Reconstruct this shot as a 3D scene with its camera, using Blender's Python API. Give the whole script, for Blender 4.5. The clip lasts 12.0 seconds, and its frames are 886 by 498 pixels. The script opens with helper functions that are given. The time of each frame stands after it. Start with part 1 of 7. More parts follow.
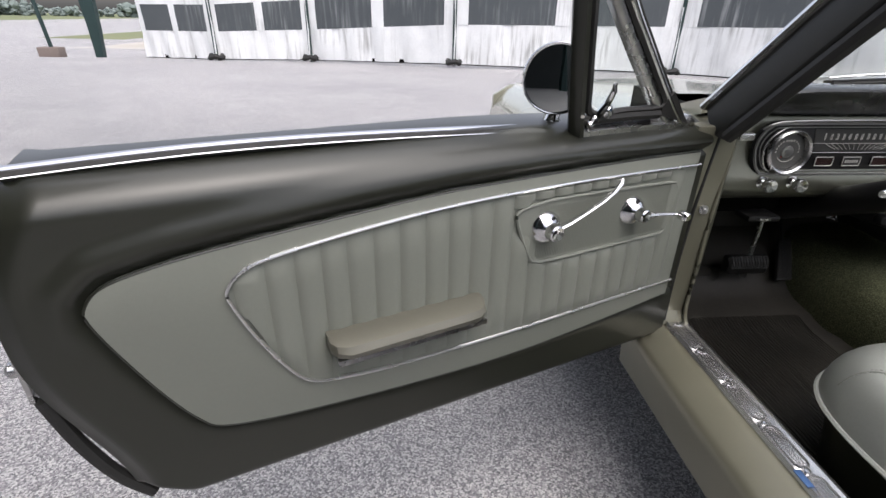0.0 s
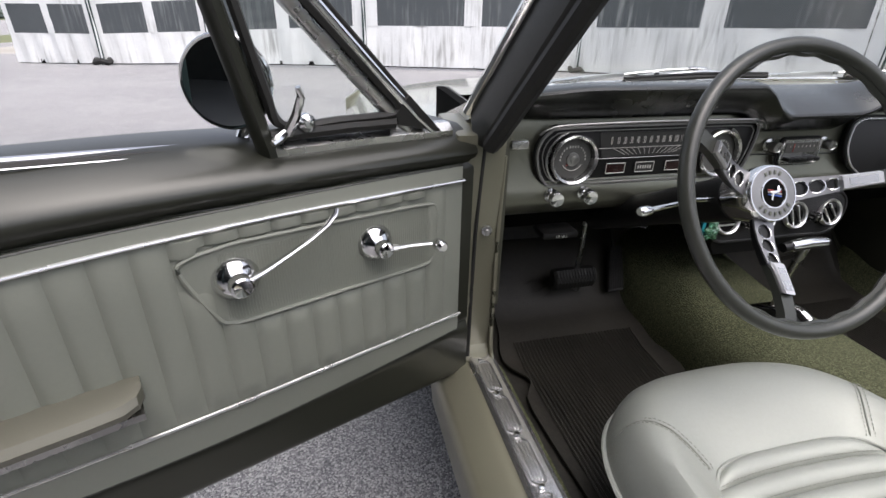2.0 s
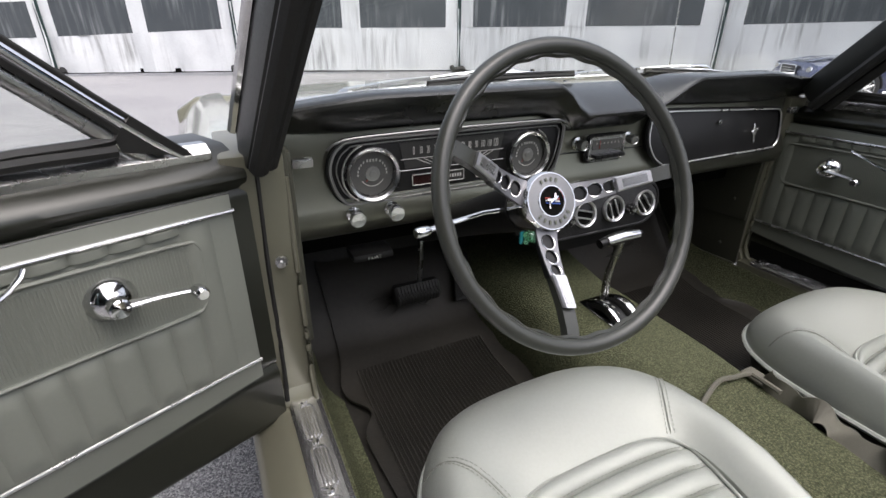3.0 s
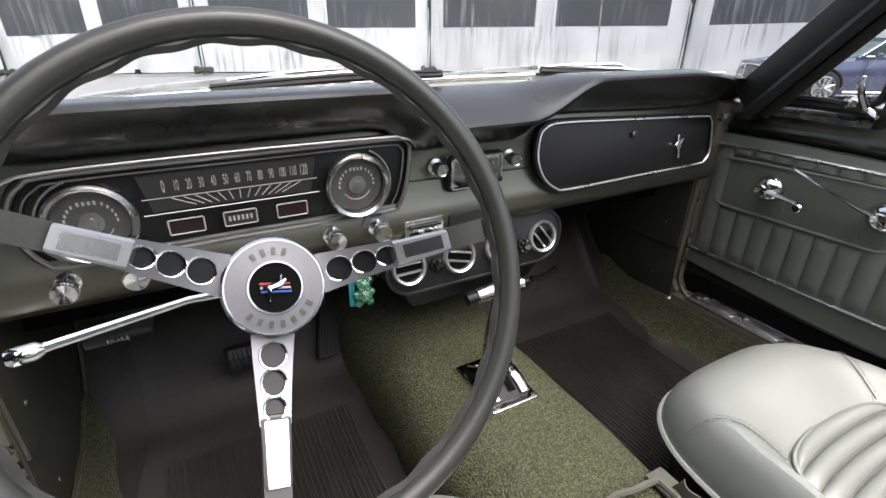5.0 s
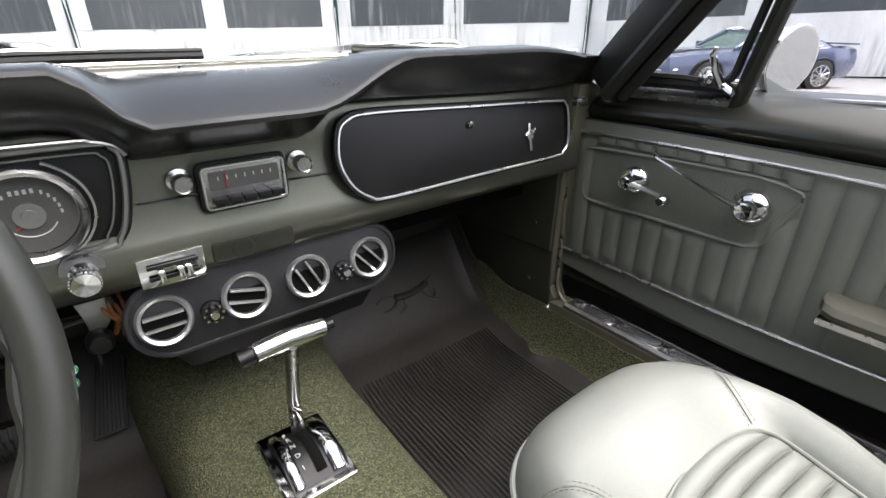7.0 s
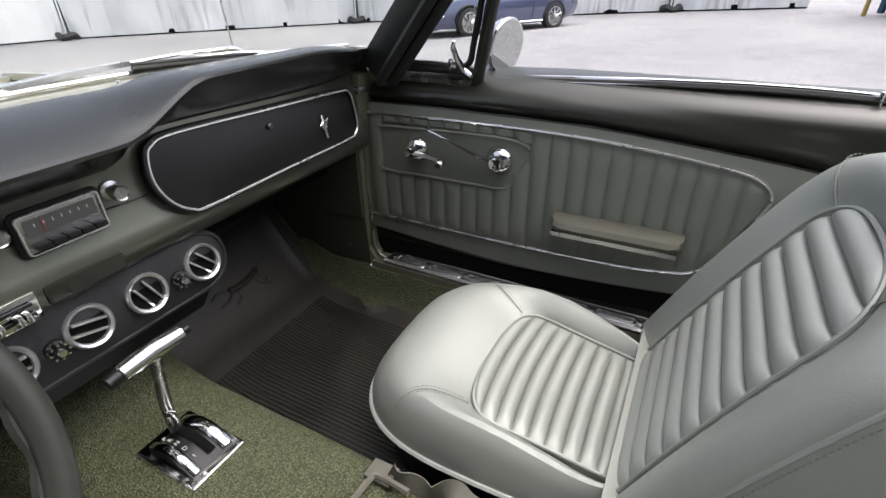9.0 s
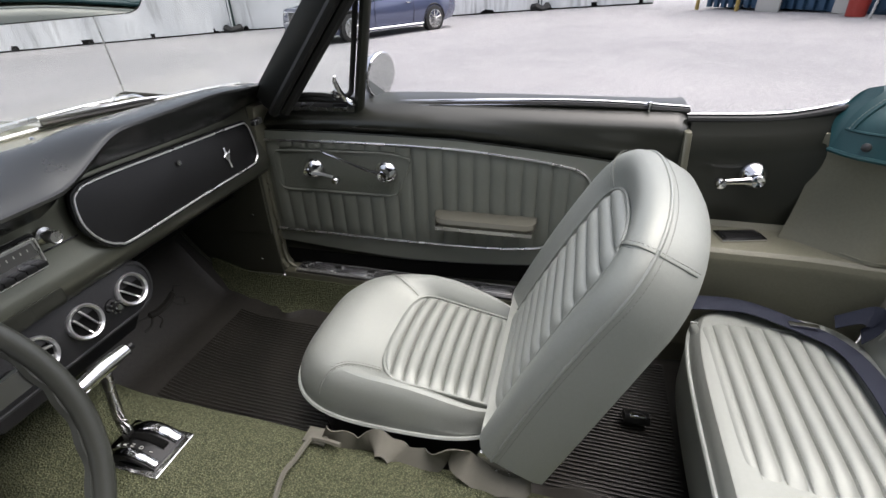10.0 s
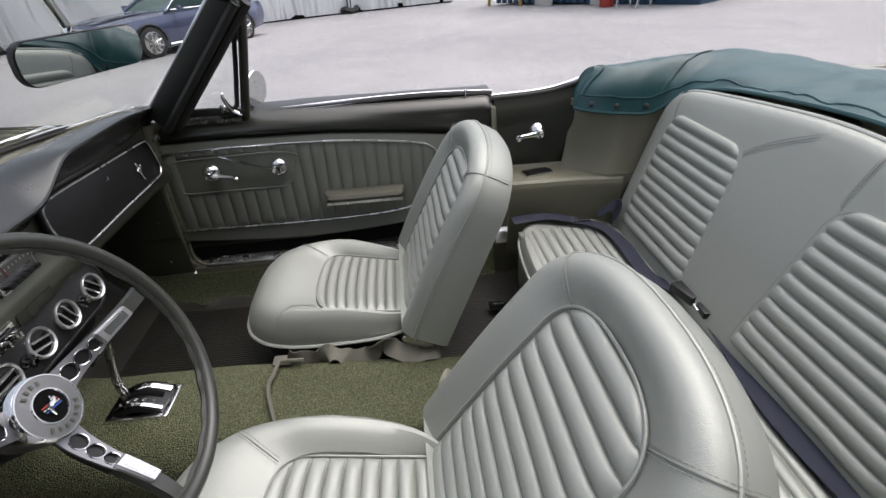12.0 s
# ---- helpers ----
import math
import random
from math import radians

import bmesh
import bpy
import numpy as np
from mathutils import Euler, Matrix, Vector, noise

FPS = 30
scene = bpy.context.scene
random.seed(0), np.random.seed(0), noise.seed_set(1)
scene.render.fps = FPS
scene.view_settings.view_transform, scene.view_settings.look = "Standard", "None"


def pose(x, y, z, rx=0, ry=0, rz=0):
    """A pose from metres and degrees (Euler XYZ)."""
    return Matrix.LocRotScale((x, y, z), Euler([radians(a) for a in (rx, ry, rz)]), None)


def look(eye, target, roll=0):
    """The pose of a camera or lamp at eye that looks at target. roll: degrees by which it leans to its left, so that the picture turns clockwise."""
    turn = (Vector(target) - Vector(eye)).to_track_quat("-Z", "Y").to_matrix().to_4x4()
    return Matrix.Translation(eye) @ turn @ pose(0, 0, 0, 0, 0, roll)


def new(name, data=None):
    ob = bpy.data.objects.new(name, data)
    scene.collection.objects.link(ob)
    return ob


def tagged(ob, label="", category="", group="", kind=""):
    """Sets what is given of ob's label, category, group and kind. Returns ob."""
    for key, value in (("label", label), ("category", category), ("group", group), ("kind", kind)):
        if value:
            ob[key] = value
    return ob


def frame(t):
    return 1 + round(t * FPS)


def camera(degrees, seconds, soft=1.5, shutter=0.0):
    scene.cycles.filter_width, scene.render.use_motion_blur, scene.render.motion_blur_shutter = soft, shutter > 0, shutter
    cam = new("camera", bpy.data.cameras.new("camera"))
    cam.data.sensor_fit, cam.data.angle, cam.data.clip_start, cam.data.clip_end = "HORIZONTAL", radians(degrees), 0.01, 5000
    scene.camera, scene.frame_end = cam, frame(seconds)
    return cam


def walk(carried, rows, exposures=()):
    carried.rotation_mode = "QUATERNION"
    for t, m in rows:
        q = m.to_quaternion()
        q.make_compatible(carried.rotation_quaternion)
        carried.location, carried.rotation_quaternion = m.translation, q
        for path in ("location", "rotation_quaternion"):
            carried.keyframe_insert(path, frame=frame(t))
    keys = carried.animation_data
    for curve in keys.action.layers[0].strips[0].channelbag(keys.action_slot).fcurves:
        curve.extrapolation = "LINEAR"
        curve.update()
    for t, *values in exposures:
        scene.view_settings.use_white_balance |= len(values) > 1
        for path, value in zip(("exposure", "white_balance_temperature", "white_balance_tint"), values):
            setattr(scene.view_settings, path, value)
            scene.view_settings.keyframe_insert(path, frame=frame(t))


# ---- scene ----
cam = camera(85.7, 12.0)
PATH = [
    (0, (-1.239, -0.004, 0.955), (-1.087, 1.787, 0.078), 1.1),
    (0.5, (-1.159, 0.033, 0.94), (-0.998, 1.832, 0.081), 1.5),
    (1, (-1.075, 0.057, 0.957), (-0.916, 1.849, 0.082), 1.6),
    (1.5, (-0.991, 0.104, 0.959), (-0.783, 1.891, 0.085), 1.6),
    (2, (-0.89, 0.136, 0.941), (-0.462, 1.886, 0.073), 1.1),
    (2.5, (-0.794, 0.144, 0.941), (-0.099, 1.809, 0.077), 0.7),
    (3, (-0.699, 0.168, 0.944), (0.095, 1.789, 0.084), 0.5),
    (3.2, (-0.657, 0.171, 0.948), (0.139, 1.787, 0.079), 0.5),
    (4.8, (-0.405, 0.263, 0.928), (0.446, 1.857, 0.07), 0.6),
    (5, (-0.37, 0.285, 0.922), (0.499, 1.869, 0.065), 0.6),
    (5.5, (-0.287, 0.312, 0.904), (0.632, 1.867, 0.045), 0.4),
    (6, (-0.215, 0.326, 0.884), (0.775, 1.839, 0.028), 0.4),
    (6.5, (-0.151, 0.341, 0.883), (0.901, 1.806, 0.018), 0.3),
    (7, (-0.126, 0.339, 0.88), (0.983, 1.766, 0.023), 0.0),
    (7.2, (-0.121, 0.337, 0.883), (0.998, 1.75, 0.018), 0.1),
    (8.8, (-0.194, 0.273, 0.947), (1.293, 1.156, -0.058), -0.8),
    (9, (-0.217, 0.258, 0.969), (1.301, 1.067, -0.051), -1.0),
    (9.5, (-0.289, 0.216, 1.008), (1.306, 0.858, -0.014), -1.5),
    (10, (-0.354, 0.167, 1.055), (1.298, 0.636, 0.03), -1.8),
    (10.5, (-0.433, 0.137, 1.082), (1.257, 0.419, 0.051), -2.5),
    (11, (-0.515, 0.155, 1.104), (1.195, 0.275, 0.072), -2.4),
    (11.5, (-0.615, 0.18, 1.126), (1.092, 0.135, 0.085), -2.6),
    (12, (-0.721, 0.212, 1.136), (0.982, 0.089, 0.094), -2.8),
]
walk(cam, [(t, look(eye, target, roll)) for t, eye, target, roll in PATH],
     [(t, ev, 6450, 15) for t, ev in ((0, 1.22), (1.5, 1.19), (3, 1.23), (5, 1.6), (7, 1.8), (9, 1.44), (10.5, 1.27), (12, 1.12))])


# world, sun, exposure ------------------------------------------------------
world = bpy.data.worlds.new("sky")
scene.world = world
world.use_nodes = True
_n, _l = world.node_tree.nodes, world.node_tree.links
sky = _n.new("ShaderNodeTexSky")
sky.sky_type = "NISHITA"
sky.sun_disc = False
sky.sun_elevation, sky.sun_rotation = radians(70.7), radians(154.7)
sky.air_density, sky.dust_density, sky.ozone_density = 1.0, 4.0, 1.0
_h = _n.new("ShaderNodeHueSaturation")
_h.inputs["Saturation"].default_value = 0.45
_l.new(sky.outputs["Color"], _h.inputs["Color"])
_bg = _n["Background"]
_bg.inputs["Strength"].default_value = 0.125
_l.new(_h.outputs["Color"], _bg.inputs["Color"])
sun = new("sun", bpy.data.lights.new("sun", "SUN"))
sun.data.energy, sun.data.angle, sun.data.color = 1.05, radians(75), (1.0, 0.985, 0.96)
sun.matrix_world = look((0.9, -1.9, 6), (0, 0, 0))

scene.view_settings.exposure = 1.2

# materials -----------------------------------------------------------------


def material(name, color, rough=0.5, metal=0.0, grain=0.0, grain_scale=60.0, bump=0.0, bump_scale=400.0, stain=0.0, stain_scale=4.0,
             coat=0.0, spec=0.5, color2=None, per_piece=0.0):
    """Principled surface with colour variation at two scales, roughness wear and fine relief."""
    m = bpy.data.materials.new(name)
    m.use_nodes = True
    nd, ln = m.node_tree.nodes, m.node_tree.links
    b = nd["Principled BSDF"]
    b.inputs["Roughness"].default_value, b.inputs["Metallic"].default_value = rough, metal
    b.inputs["Specular IOR Level"].default_value = spec
    b.inputs["Coat Weight"].default_value = coat
    b.inputs["Coat Roughness"].default_value = 0.08
    tc = nd.new("ShaderNodeTexCoord")
    base = nd.new("ShaderNodeRGB")
    base.outputs[0].default_value = (*color, 1)
    out = base.outputs[0]
    other = color2 or tuple(c * 0.55 for c in color)
    for amount, sc, detail in ((stain, stain_scale, 6.0), (grain, grain_scale, 3.0)):
        if amount:
            t = nd.new("ShaderNodeTexNoise")
            t.inputs["Scale"].default_value, t.inputs["Detail"].default_value = sc, detail
            ln.new(tc.outputs["Object"], t.inputs["Vector"])
            r = nd.new("ShaderNodeMapRange")
            r.inputs["From Min"].default_value, r.inputs["From Max"].default_value = 0.35, 0.7
            r.inputs["To Max"].default_value = amount
            ln.new(t.outputs["Fac"], r.inputs["Value"])
            mix = nd.new("ShaderNodeMix")
            mix.data_type = "RGBA"
            ln.new(r.outputs["Result"], mix.inputs["Factor"])
            ln.new(out, mix.inputs[6])
            mix.inputs[7].default_value = (*other, 1)
            out = mix.outputs[2]
            if amount == stain:
                rr = nd.new("ShaderNodeMapRange")
                rr.inputs["To Min"].default_value, rr.inputs["To Max"].default_value = max(0.02, rough - 0.06), min(1, rough + 0.08)
                ln.new(t.outputs["Fac"], rr.inputs["Value"])
                ln.new(rr.outputs["Result"], b.inputs["Roughness"])
    ln.new(out, b.inputs["Base Color"])
    if bump:
        t = nd.new("ShaderNodeTexNoise")
        t.inputs["Scale"].default_value, t.inputs["Detail"].default_value = bump_scale, 4.0
        ln.new(tc.outputs["Object"], t.inputs["Vector"])
        bp = nd.new("ShaderNodeBump")
        bp.inputs["Strength"].default_value, bp.inputs["Distance"].default_value = bump, 0.002
        ln.new(t.outputs["Fac"], bp.inputs["Height"])
        ln.new(bp.outputs["Normal"], b.inputs["Normal"])
    return m


SEAT = material("seat_vinyl", (0.312, 0.325, 0.290), 0.40, 0.25, 0.2, 220, 0.28, 900, 0.16, 5, color2=(0.25, 0.27, 0.23))
PANEL = material("door_vinyl", (0.185, 0.194, 0.163), 0.48, 0.0, 0.12, 220, 0.16, 900, 0.16, 5, color2=(0.14, 0.147, 0.122))
PIPING = material("piping", (0.47, 0.49, 0.44), 0.4, 0.0, 0.2, 200)
PAINT = material("dark_olive_paint", (0.022, 0.0235, 0.017), 0.33, 0.2, 0.25, 900, 0.05, 700, 0.15, 4, coat=0.2, color2=(0.026, 0.026, 0.019))
JAMB = material("gold_olive_paint", (0.185, 0.180, 0.130), 0.33, 0.40, 0.2, 900, 0.05, 600, 0.25, 8, coat=0.3, color2=(0.13, 0.125, 0.09))
BODY = material("champagne_paint", (0.42, 0.42, 0.33), 0.18, 0.35, 0.1, 900, 0.0, 600, 0.08, 3, coat=0.8)
CHROME = material("chrome", (0.74, 0.74, 0.74), 0.10, 1.0, 0.0, 300, 0.0, 100, 0.12, 20, color2=(0.5, 0.5, 0.5))
BRUSHED = material("worn_aluminium", (0.54, 0.54, 0.53), 0.26, 1.0, 0.1, 250, 0.0, 900, 0.2, 25, color2=(0.32, 0.31, 0.29))
SPOKE = material("polished_spoke", (0.27, 0.27, 0.278), 0.5, 1.0, 0.2, 90, 0.0, 500, 0.4, 18, color2=(0.14, 0.14, 0.15))
RING = material("satin_ring", (0.76, 0.76, 0.75), 0.28, 0.85, 0.0, 1, 0.0, 1, 0.1, 15)
ALU = material("bright_aluminium", (0.78, 0.78, 0.77), 0.26, 0.95, 0.0, 300, 0.0, 900, 0.12, 12, color2=(0.6, 0.6, 0.58))
SILL = material("worn_sill_aluminium", (0.68, 0.68, 0.68), 0.24, 0.95, 0.15, 200, 0.03, 500, 0.25, 14, color2=(0.42, 0.41, 0.38))
ARM = material("metallic_olive_vinyl", (0.138, 0.134, 0.104), 0.32, 0.3, 0.05, 300, 0.03, 700, 0.15, 8)
THREAD = material("thread", (0.22, 0.23, 0.20), 0.7)
PILLAR = material("dark_pillar_trim", (0.012, 0.013, 0.011), 0.4, 0.0, 0.2, 300, 0.05, 700, 0.2, 6)
DULLRIM = material("dulled_rim", (0.34, 0.34, 0.33), 0.32, 0.9, 0.1, 250, 0.0, 900, 0.2, 25)
PAD = material("dash_pad", (0.015, 0.016, 0.0145), 0.25, 0.0, 0.15, 300, 0.0, 900, 0.2, 6, spec=0.7)
DASHMETAL = material("dash_paint", (0.150, 0.153, 0.120), 0.32, 0.8, 0.2, 700, 0.05, 900, 0.12, 5, coat=0.15)
BLACK = material("black_plastic", (0.005, 0.005, 0.005), 0.38, 0.0, 0.3, 300, 0.1, 800, 0.25, 8, color2=(0.011, 0.011, 0.011), spec=0.35)
RUBBER = material("black_rubber", (0.011, 0.011, 0.010), 0.6, 0.0, 0.4, 120, 0.2, 600, 0.4, 6, color2=(0.024, 0.023, 0.02))
MAT = material("rubber_mat", (0.014, 0.0135, 0.0115), 0.5, 0.0, 0.4, 90, 0.3, 300, 0.6, 5, color2=(0.038, 0.034, 0.027), spec=0.3)
KICK = material("olive_kick_vinyl", (0.050, 0.051, 0.036), 0.42, 0.0, 0.2, 200, 0.15, 800, 0.25, 6, color2=(0.040, 0.037, 0.027))
TAB = material("beige_webbing", (0.36, 0.34, 0.27), 0.7, 0.0, 0.3, 800, 0.4, 1500, 0.3, 20)
TEAL = material("teal_vinyl", (0.004, 0.042, 0.045), 0.46, 0.0, 0.15, 220, 0.15, 700, 0.25, 7, color2=(0.012, 0.080, 0.084))
TRIM = material("beige_olive_vinyl", (0.165, 0.160, 0.110), 0.5, 0.0, 0.2, 200, 0.25, 900, 0.2, 6)
BELT = material("navy_webbing", (0.012, 0.016, 0.032), 0.7, 0.0, 0.3, 800, 0.5, 1500, 0.2, 20)
STRAP = material("grey_webbing", (0.125, 0.119, 0.092), 0.75, 0.0, 0.3, 800, 0.4, 1500, 0.3, 20)
GREYDIAL = material("grey_dial_face", (0.075, 0.075, 0.07), 0.45, 0.0, 0.2, 300, 0.0, 1, 0.2, 60)
DIAL = material("dial_face", (0.03, 0.03, 0.028), 0.4, 0.0, 0.2, 300)
WHITE = material("dial_white", (0.46, 0.455, 0.42), 0.5)
RED = material("red_paint", (0.30, 0.03, 0.02), 0.5)
BLUEP = material("blue_paint", (0.03, 0.08, 0.35), 0.4)
HORN = material("satin_horn_bar", (0.52, 0.52, 0.53), 0.42, 0.95, 0.1, 250, 0.0, 900, 0.15, 25)
HUBFACE = material("satin_hub", (0.25, 0.25, 0.25), 0.48, 0.8, 0.1, 300, 0.0, 1, 0.15, 20)
PATCHBLUE = material("faded_blue_foil", (0.06, 0.13, 0.28), 0.35, 0.4)
WHEELGREY = material("wheel_plastic", (0.038, 0.040, 0.033), 0.3, 0.0, 0.15, 300, 0.06, 600, 0.2, 8)
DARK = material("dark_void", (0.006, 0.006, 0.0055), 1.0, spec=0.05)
STEELGREEN = material("green_steel", (0.02, 0.045, 0.042), 0.5, 0.2, 0.3, 40, 0.1, 100, 0.3, 3)


def carpet_material():
    m = material("loop_carpet", (0.145, 0.153, 0.090), 0.95, 0.0, 0.4, 160, 0, 400, 0.5, 9, color2=(0.10, 0.108, 0.058), spec=0.1)
    nd, ln = m.node_tree.nodes, m.node_tree.links
    tc = nd.new("ShaderNodeTexCoord")
    v = nd.new("ShaderNodeTexVoronoi")
    v.inputs["Scale"].default_value = 350
    ln.new(tc.outputs["Object"], v.inputs["Vector"])
    p = nd["Principled BSDF"]
    old = p.inputs["Base Color"].links[0].from_socket
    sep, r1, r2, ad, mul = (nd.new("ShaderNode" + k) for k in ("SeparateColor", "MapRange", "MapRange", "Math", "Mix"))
    # Shade between the loops is multiplied into the colour; tone varies per loop.
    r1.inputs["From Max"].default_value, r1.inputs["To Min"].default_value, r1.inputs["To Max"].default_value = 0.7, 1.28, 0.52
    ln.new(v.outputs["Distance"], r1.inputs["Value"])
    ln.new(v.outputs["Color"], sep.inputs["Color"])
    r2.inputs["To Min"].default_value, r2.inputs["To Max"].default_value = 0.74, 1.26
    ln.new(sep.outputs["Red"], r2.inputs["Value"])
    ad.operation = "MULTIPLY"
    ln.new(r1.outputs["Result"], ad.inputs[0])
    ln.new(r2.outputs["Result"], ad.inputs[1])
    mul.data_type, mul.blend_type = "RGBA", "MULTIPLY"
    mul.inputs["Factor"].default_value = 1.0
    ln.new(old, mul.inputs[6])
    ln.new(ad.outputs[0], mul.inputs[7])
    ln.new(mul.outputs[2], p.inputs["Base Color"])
    b = nd.new("ShaderNodeBump")
    b.inputs["Strength"].default_value, b.inputs["Distance"].default_value, b.invert = 1.0, 0.0038, True
    ln.new(v.outputs["Distance"], b.inputs["Height"])
    ln.new(b.outputs["Normal"], nd["Principled BSDF"].inputs["Normal"])
    return m


def asphalt_material():
    m = material("asphalt", (0.28, 0.278, 0.277), 0.85, 0.0, 0.35, 2.2, 0, 1, 0.7, 0.28, color2=(0.42, 0.412, 0.40))
    nd, ln = m.node_tree.nodes, m.node_tree.links
    p = nd["Principled BSDF"]
    old = p.inputs["Base Color"].links[0].from_socket
    tc = nd.new("ShaderNodeTexCoord")
    v = nd.new("ShaderNodeTexVoronoi")
    v.inputs["Scale"].default_value = 240
    ln.new(tc.outputs["Object"], v.inputs["Vector"])
    ramp = nd.new("ShaderNodeValToRGB")
    ramp.color_ramp.elements[0].color, ramp.color_ramp.elements[1].color = (0.32, 0.32, 0.34, 1), (1.5, 1.49, 1.47, 1)
    e = ramp.color_ramp.elements.new(0.5)
    e.color = (0.74, 0.74, 0.76, 1)
    sep = nd.new("ShaderNodeSeparateColor")
    ln.new(v.outputs["Color"], sep.inputs["Color"])
    ln.new(sep.outputs["Red"], ramp.inputs["Fac"])
    mul = nd.new("ShaderNodeMix")
    mul.data_type, mul.blend_type = "RGBA", "MULTIPLY"
    mul.inputs["Factor"].default_value = 1.0
    ln.new(old, mul.inputs[6])
    ln.new(ramp.outputs["Color"], mul.inputs[7])
    ln.new(mul.outputs[2], p.inputs["Base Color"])
    b = nd.new("ShaderNodeBump")
    b.inputs["Strength"].default_value, b.inputs["Distance"].default_value, b.invert = 0.7, 0.004, True
    ln.new(v.outputs["Distance"], b.inputs["Height"])
    ln.new(b.outputs["Normal"], p.inputs["Normal"])
    return m


def glass_material(name, tint=(1, 1, 1), rough=0.0, gloss=1.0):
    m = bpy.data.materials.new(name)
    m.use_nodes = True
    nd, ln = m.node_tree.nodes, m.node_tree.links
    nd.remove(nd["Principled BSDF"])
    tr, gl, mix, fr = (nd.new("ShaderNode" + k) for k in ("BsdfTransparent", "BsdfGlossy", "MixShader", "LayerWeight"))
    tr.inputs["Color"].default_value = (*tint, 1)
    gl.inputs["Roughness"].default_value = rough
    fr.inputs["Blend"].default_value = 0.5
    pw, ad = nd.new("ShaderNodeMath"), nd.new("ShaderNodeMath")
    pw.operation, ad.operation = "POWER", "MULTIPLY_ADD"
    pw.inputs[1].default_value, ad.inputs[1].default_value, ad.inputs[2].default_value = 5.0, 0.8, 0.045
    ln.new(fr.outputs["Facing"], pw.inputs[0])
    ln.new(pw.outputs[0], ad.inputs[0])
    ln.new(ad.outputs[0], mix.inputs["Fac"])
    ln.new(tr.outputs[0], mix.inputs[1])
    ln.new(gl.outputs[0], mix.inputs[2])
    ln.new(mix.outputs[0], nd["Material Output"].inputs["Surface"])
    return m


def streaked(name, base, streak, amount, rough=0.55, bump=0.4):
    """Weathered sheeting: mildew streaks that run down it, clouds, soft creases."""
    m = material(name, base, rough, 0.0, 0.2, 14, bump, 8, 0.4, 1.3, color2=tuple(c * 0.72 for c in base))
    nd, ln = m.node_tree.nodes, m.node_tree.links
    p = nd["Principled BSDF"]
    old = p.inputs["Base Color"].links[0].from_socket
    tc, mp, t, r, big, rb, mul, mix = (nd.new("ShaderNode" + k) for k in ("TexCoord", "Mapping", "TexNoise", "MapRange", "TexNoise", "MapRange", "Math", "Mix"))
    mp.inputs["Scale"].default_value = (5.0, 5.0, 0.35)
    ln.new(tc.outputs["Object"], mp.inputs["Vector"])
    ln.new(mp.outputs["Vector"], t.inputs["Vector"])
    t.inputs["Scale"].default_value, t.inputs["Detail"].default_value = 1.6, 8.0
    r.inputs["From Min"].default_value, r.inputs["From Max"].default_value = 0.48, 0.72
    ln.new(t.outputs["Fac"], r.inputs["Value"])
    ln.new(tc.outputs["Object"], big.inputs["Vector"])
    big.inputs["Scale"].default_value = 0.5
    rb.inputs["From Min"].default_value, rb.inputs["From Max"].default_value, rb.inputs["To Max"].default_value = 0.4, 0.65, amount
    ln.new(big.outputs["Fac"], rb.inputs["Value"])
    mul.operation = "MULTIPLY"
    ln.new(r.outputs["Result"], mul.inputs[0])
    ln.new(rb.outputs["Result"], mul.inputs[1])
    mix.data_type = "RGBA"
    ln.new(mul.outputs[0], mix.inputs["Factor"])
    ln.new(old, mix.inputs[6])
    mix.inputs[7].default_value = (*streak, 1)
    ln.new(mix.outputs[2], p.inputs["Base Color"])
    return m


TARP = streaked("white_tarp", (0.76, 0.77, 0.76), (0.2, 0.2, 0.18), 0.75)
VINYLPANE = streaked("cloudy_vinyl", (0.075, 0.085, 0.09), (0.30, 0.31, 0.31), 0.8, 0.3, 0.2)
CARPET = carpet_material()
ASPHALT = asphalt_material()
GLASS = glass_material("clear_glass", (0.97, 0.985, 0.975))
MIRROR = material("mirror_glass", (0.50, 0.52, 0.51), 0.01, 1.0)

# building tools --------------------------------------------------------------


def thing(name, at, label, category, group="", kind=""):
    ob = new(name)
    ob.empty_display_size = 0.05
    ob.location = at
    return tagged(ob, label, category, group, kind)


def root_of(ob):
    while ob.parent:
        ob = ob.parent
    return ob


def finish(name, bm, mat, angle=35):
    bmesh.ops.recalc_face_normals(bm, faces=bm.faces)
    lim = radians(angle)
    for f in bm.faces:
        f.smooth = True
    for e in bm.edges:
        e.smooth = not (len(e.link_faces) == 2 and e.calc_face_angle(0) > lim)
    me = bpy.data.meshes.new(name)
    bm.to_mesh(me)
    bm.free()
    me.materials.append(mat)
    return me


def part(name, bm, mat, parent, label="", angle=35):
    """One mesh object, given in world metres, under a thing or a part."""
    base = Matrix.Translation(root_of(parent).location)
    bm.transform(base.inverted())
    ob = new(name, finish(name, bm, mat, angle))
    ob.parent = parent
    return tagged(ob, label)


def solid(name, bm, mat, label, category, kind="structure", angle=35):
    return tagged(new(name, finish(name, bm, mat, angle)), label, category, "", kind)


def loft(rings, closed=True, cap=True):
    """Skin through rings of equal length."""
    bm = bmesh.new()
    vs = [[bm.verts.new(p) for p in r] for r in rings]
    n = len(rings[0])
    for a, b in zip(vs, vs[1:]):
        for i in range(n if closed else n - 1):
            j = (i + 1) % n
            try:
                bm.faces.new((a[i], a[j], b[j], b[i]))
            except ValueError:
                pass
    if cap and closed:
        for r in (vs[0], vs[-1]):
            try:
                bm.faces.new(r)
            except ValueError:
                pass
    return bm


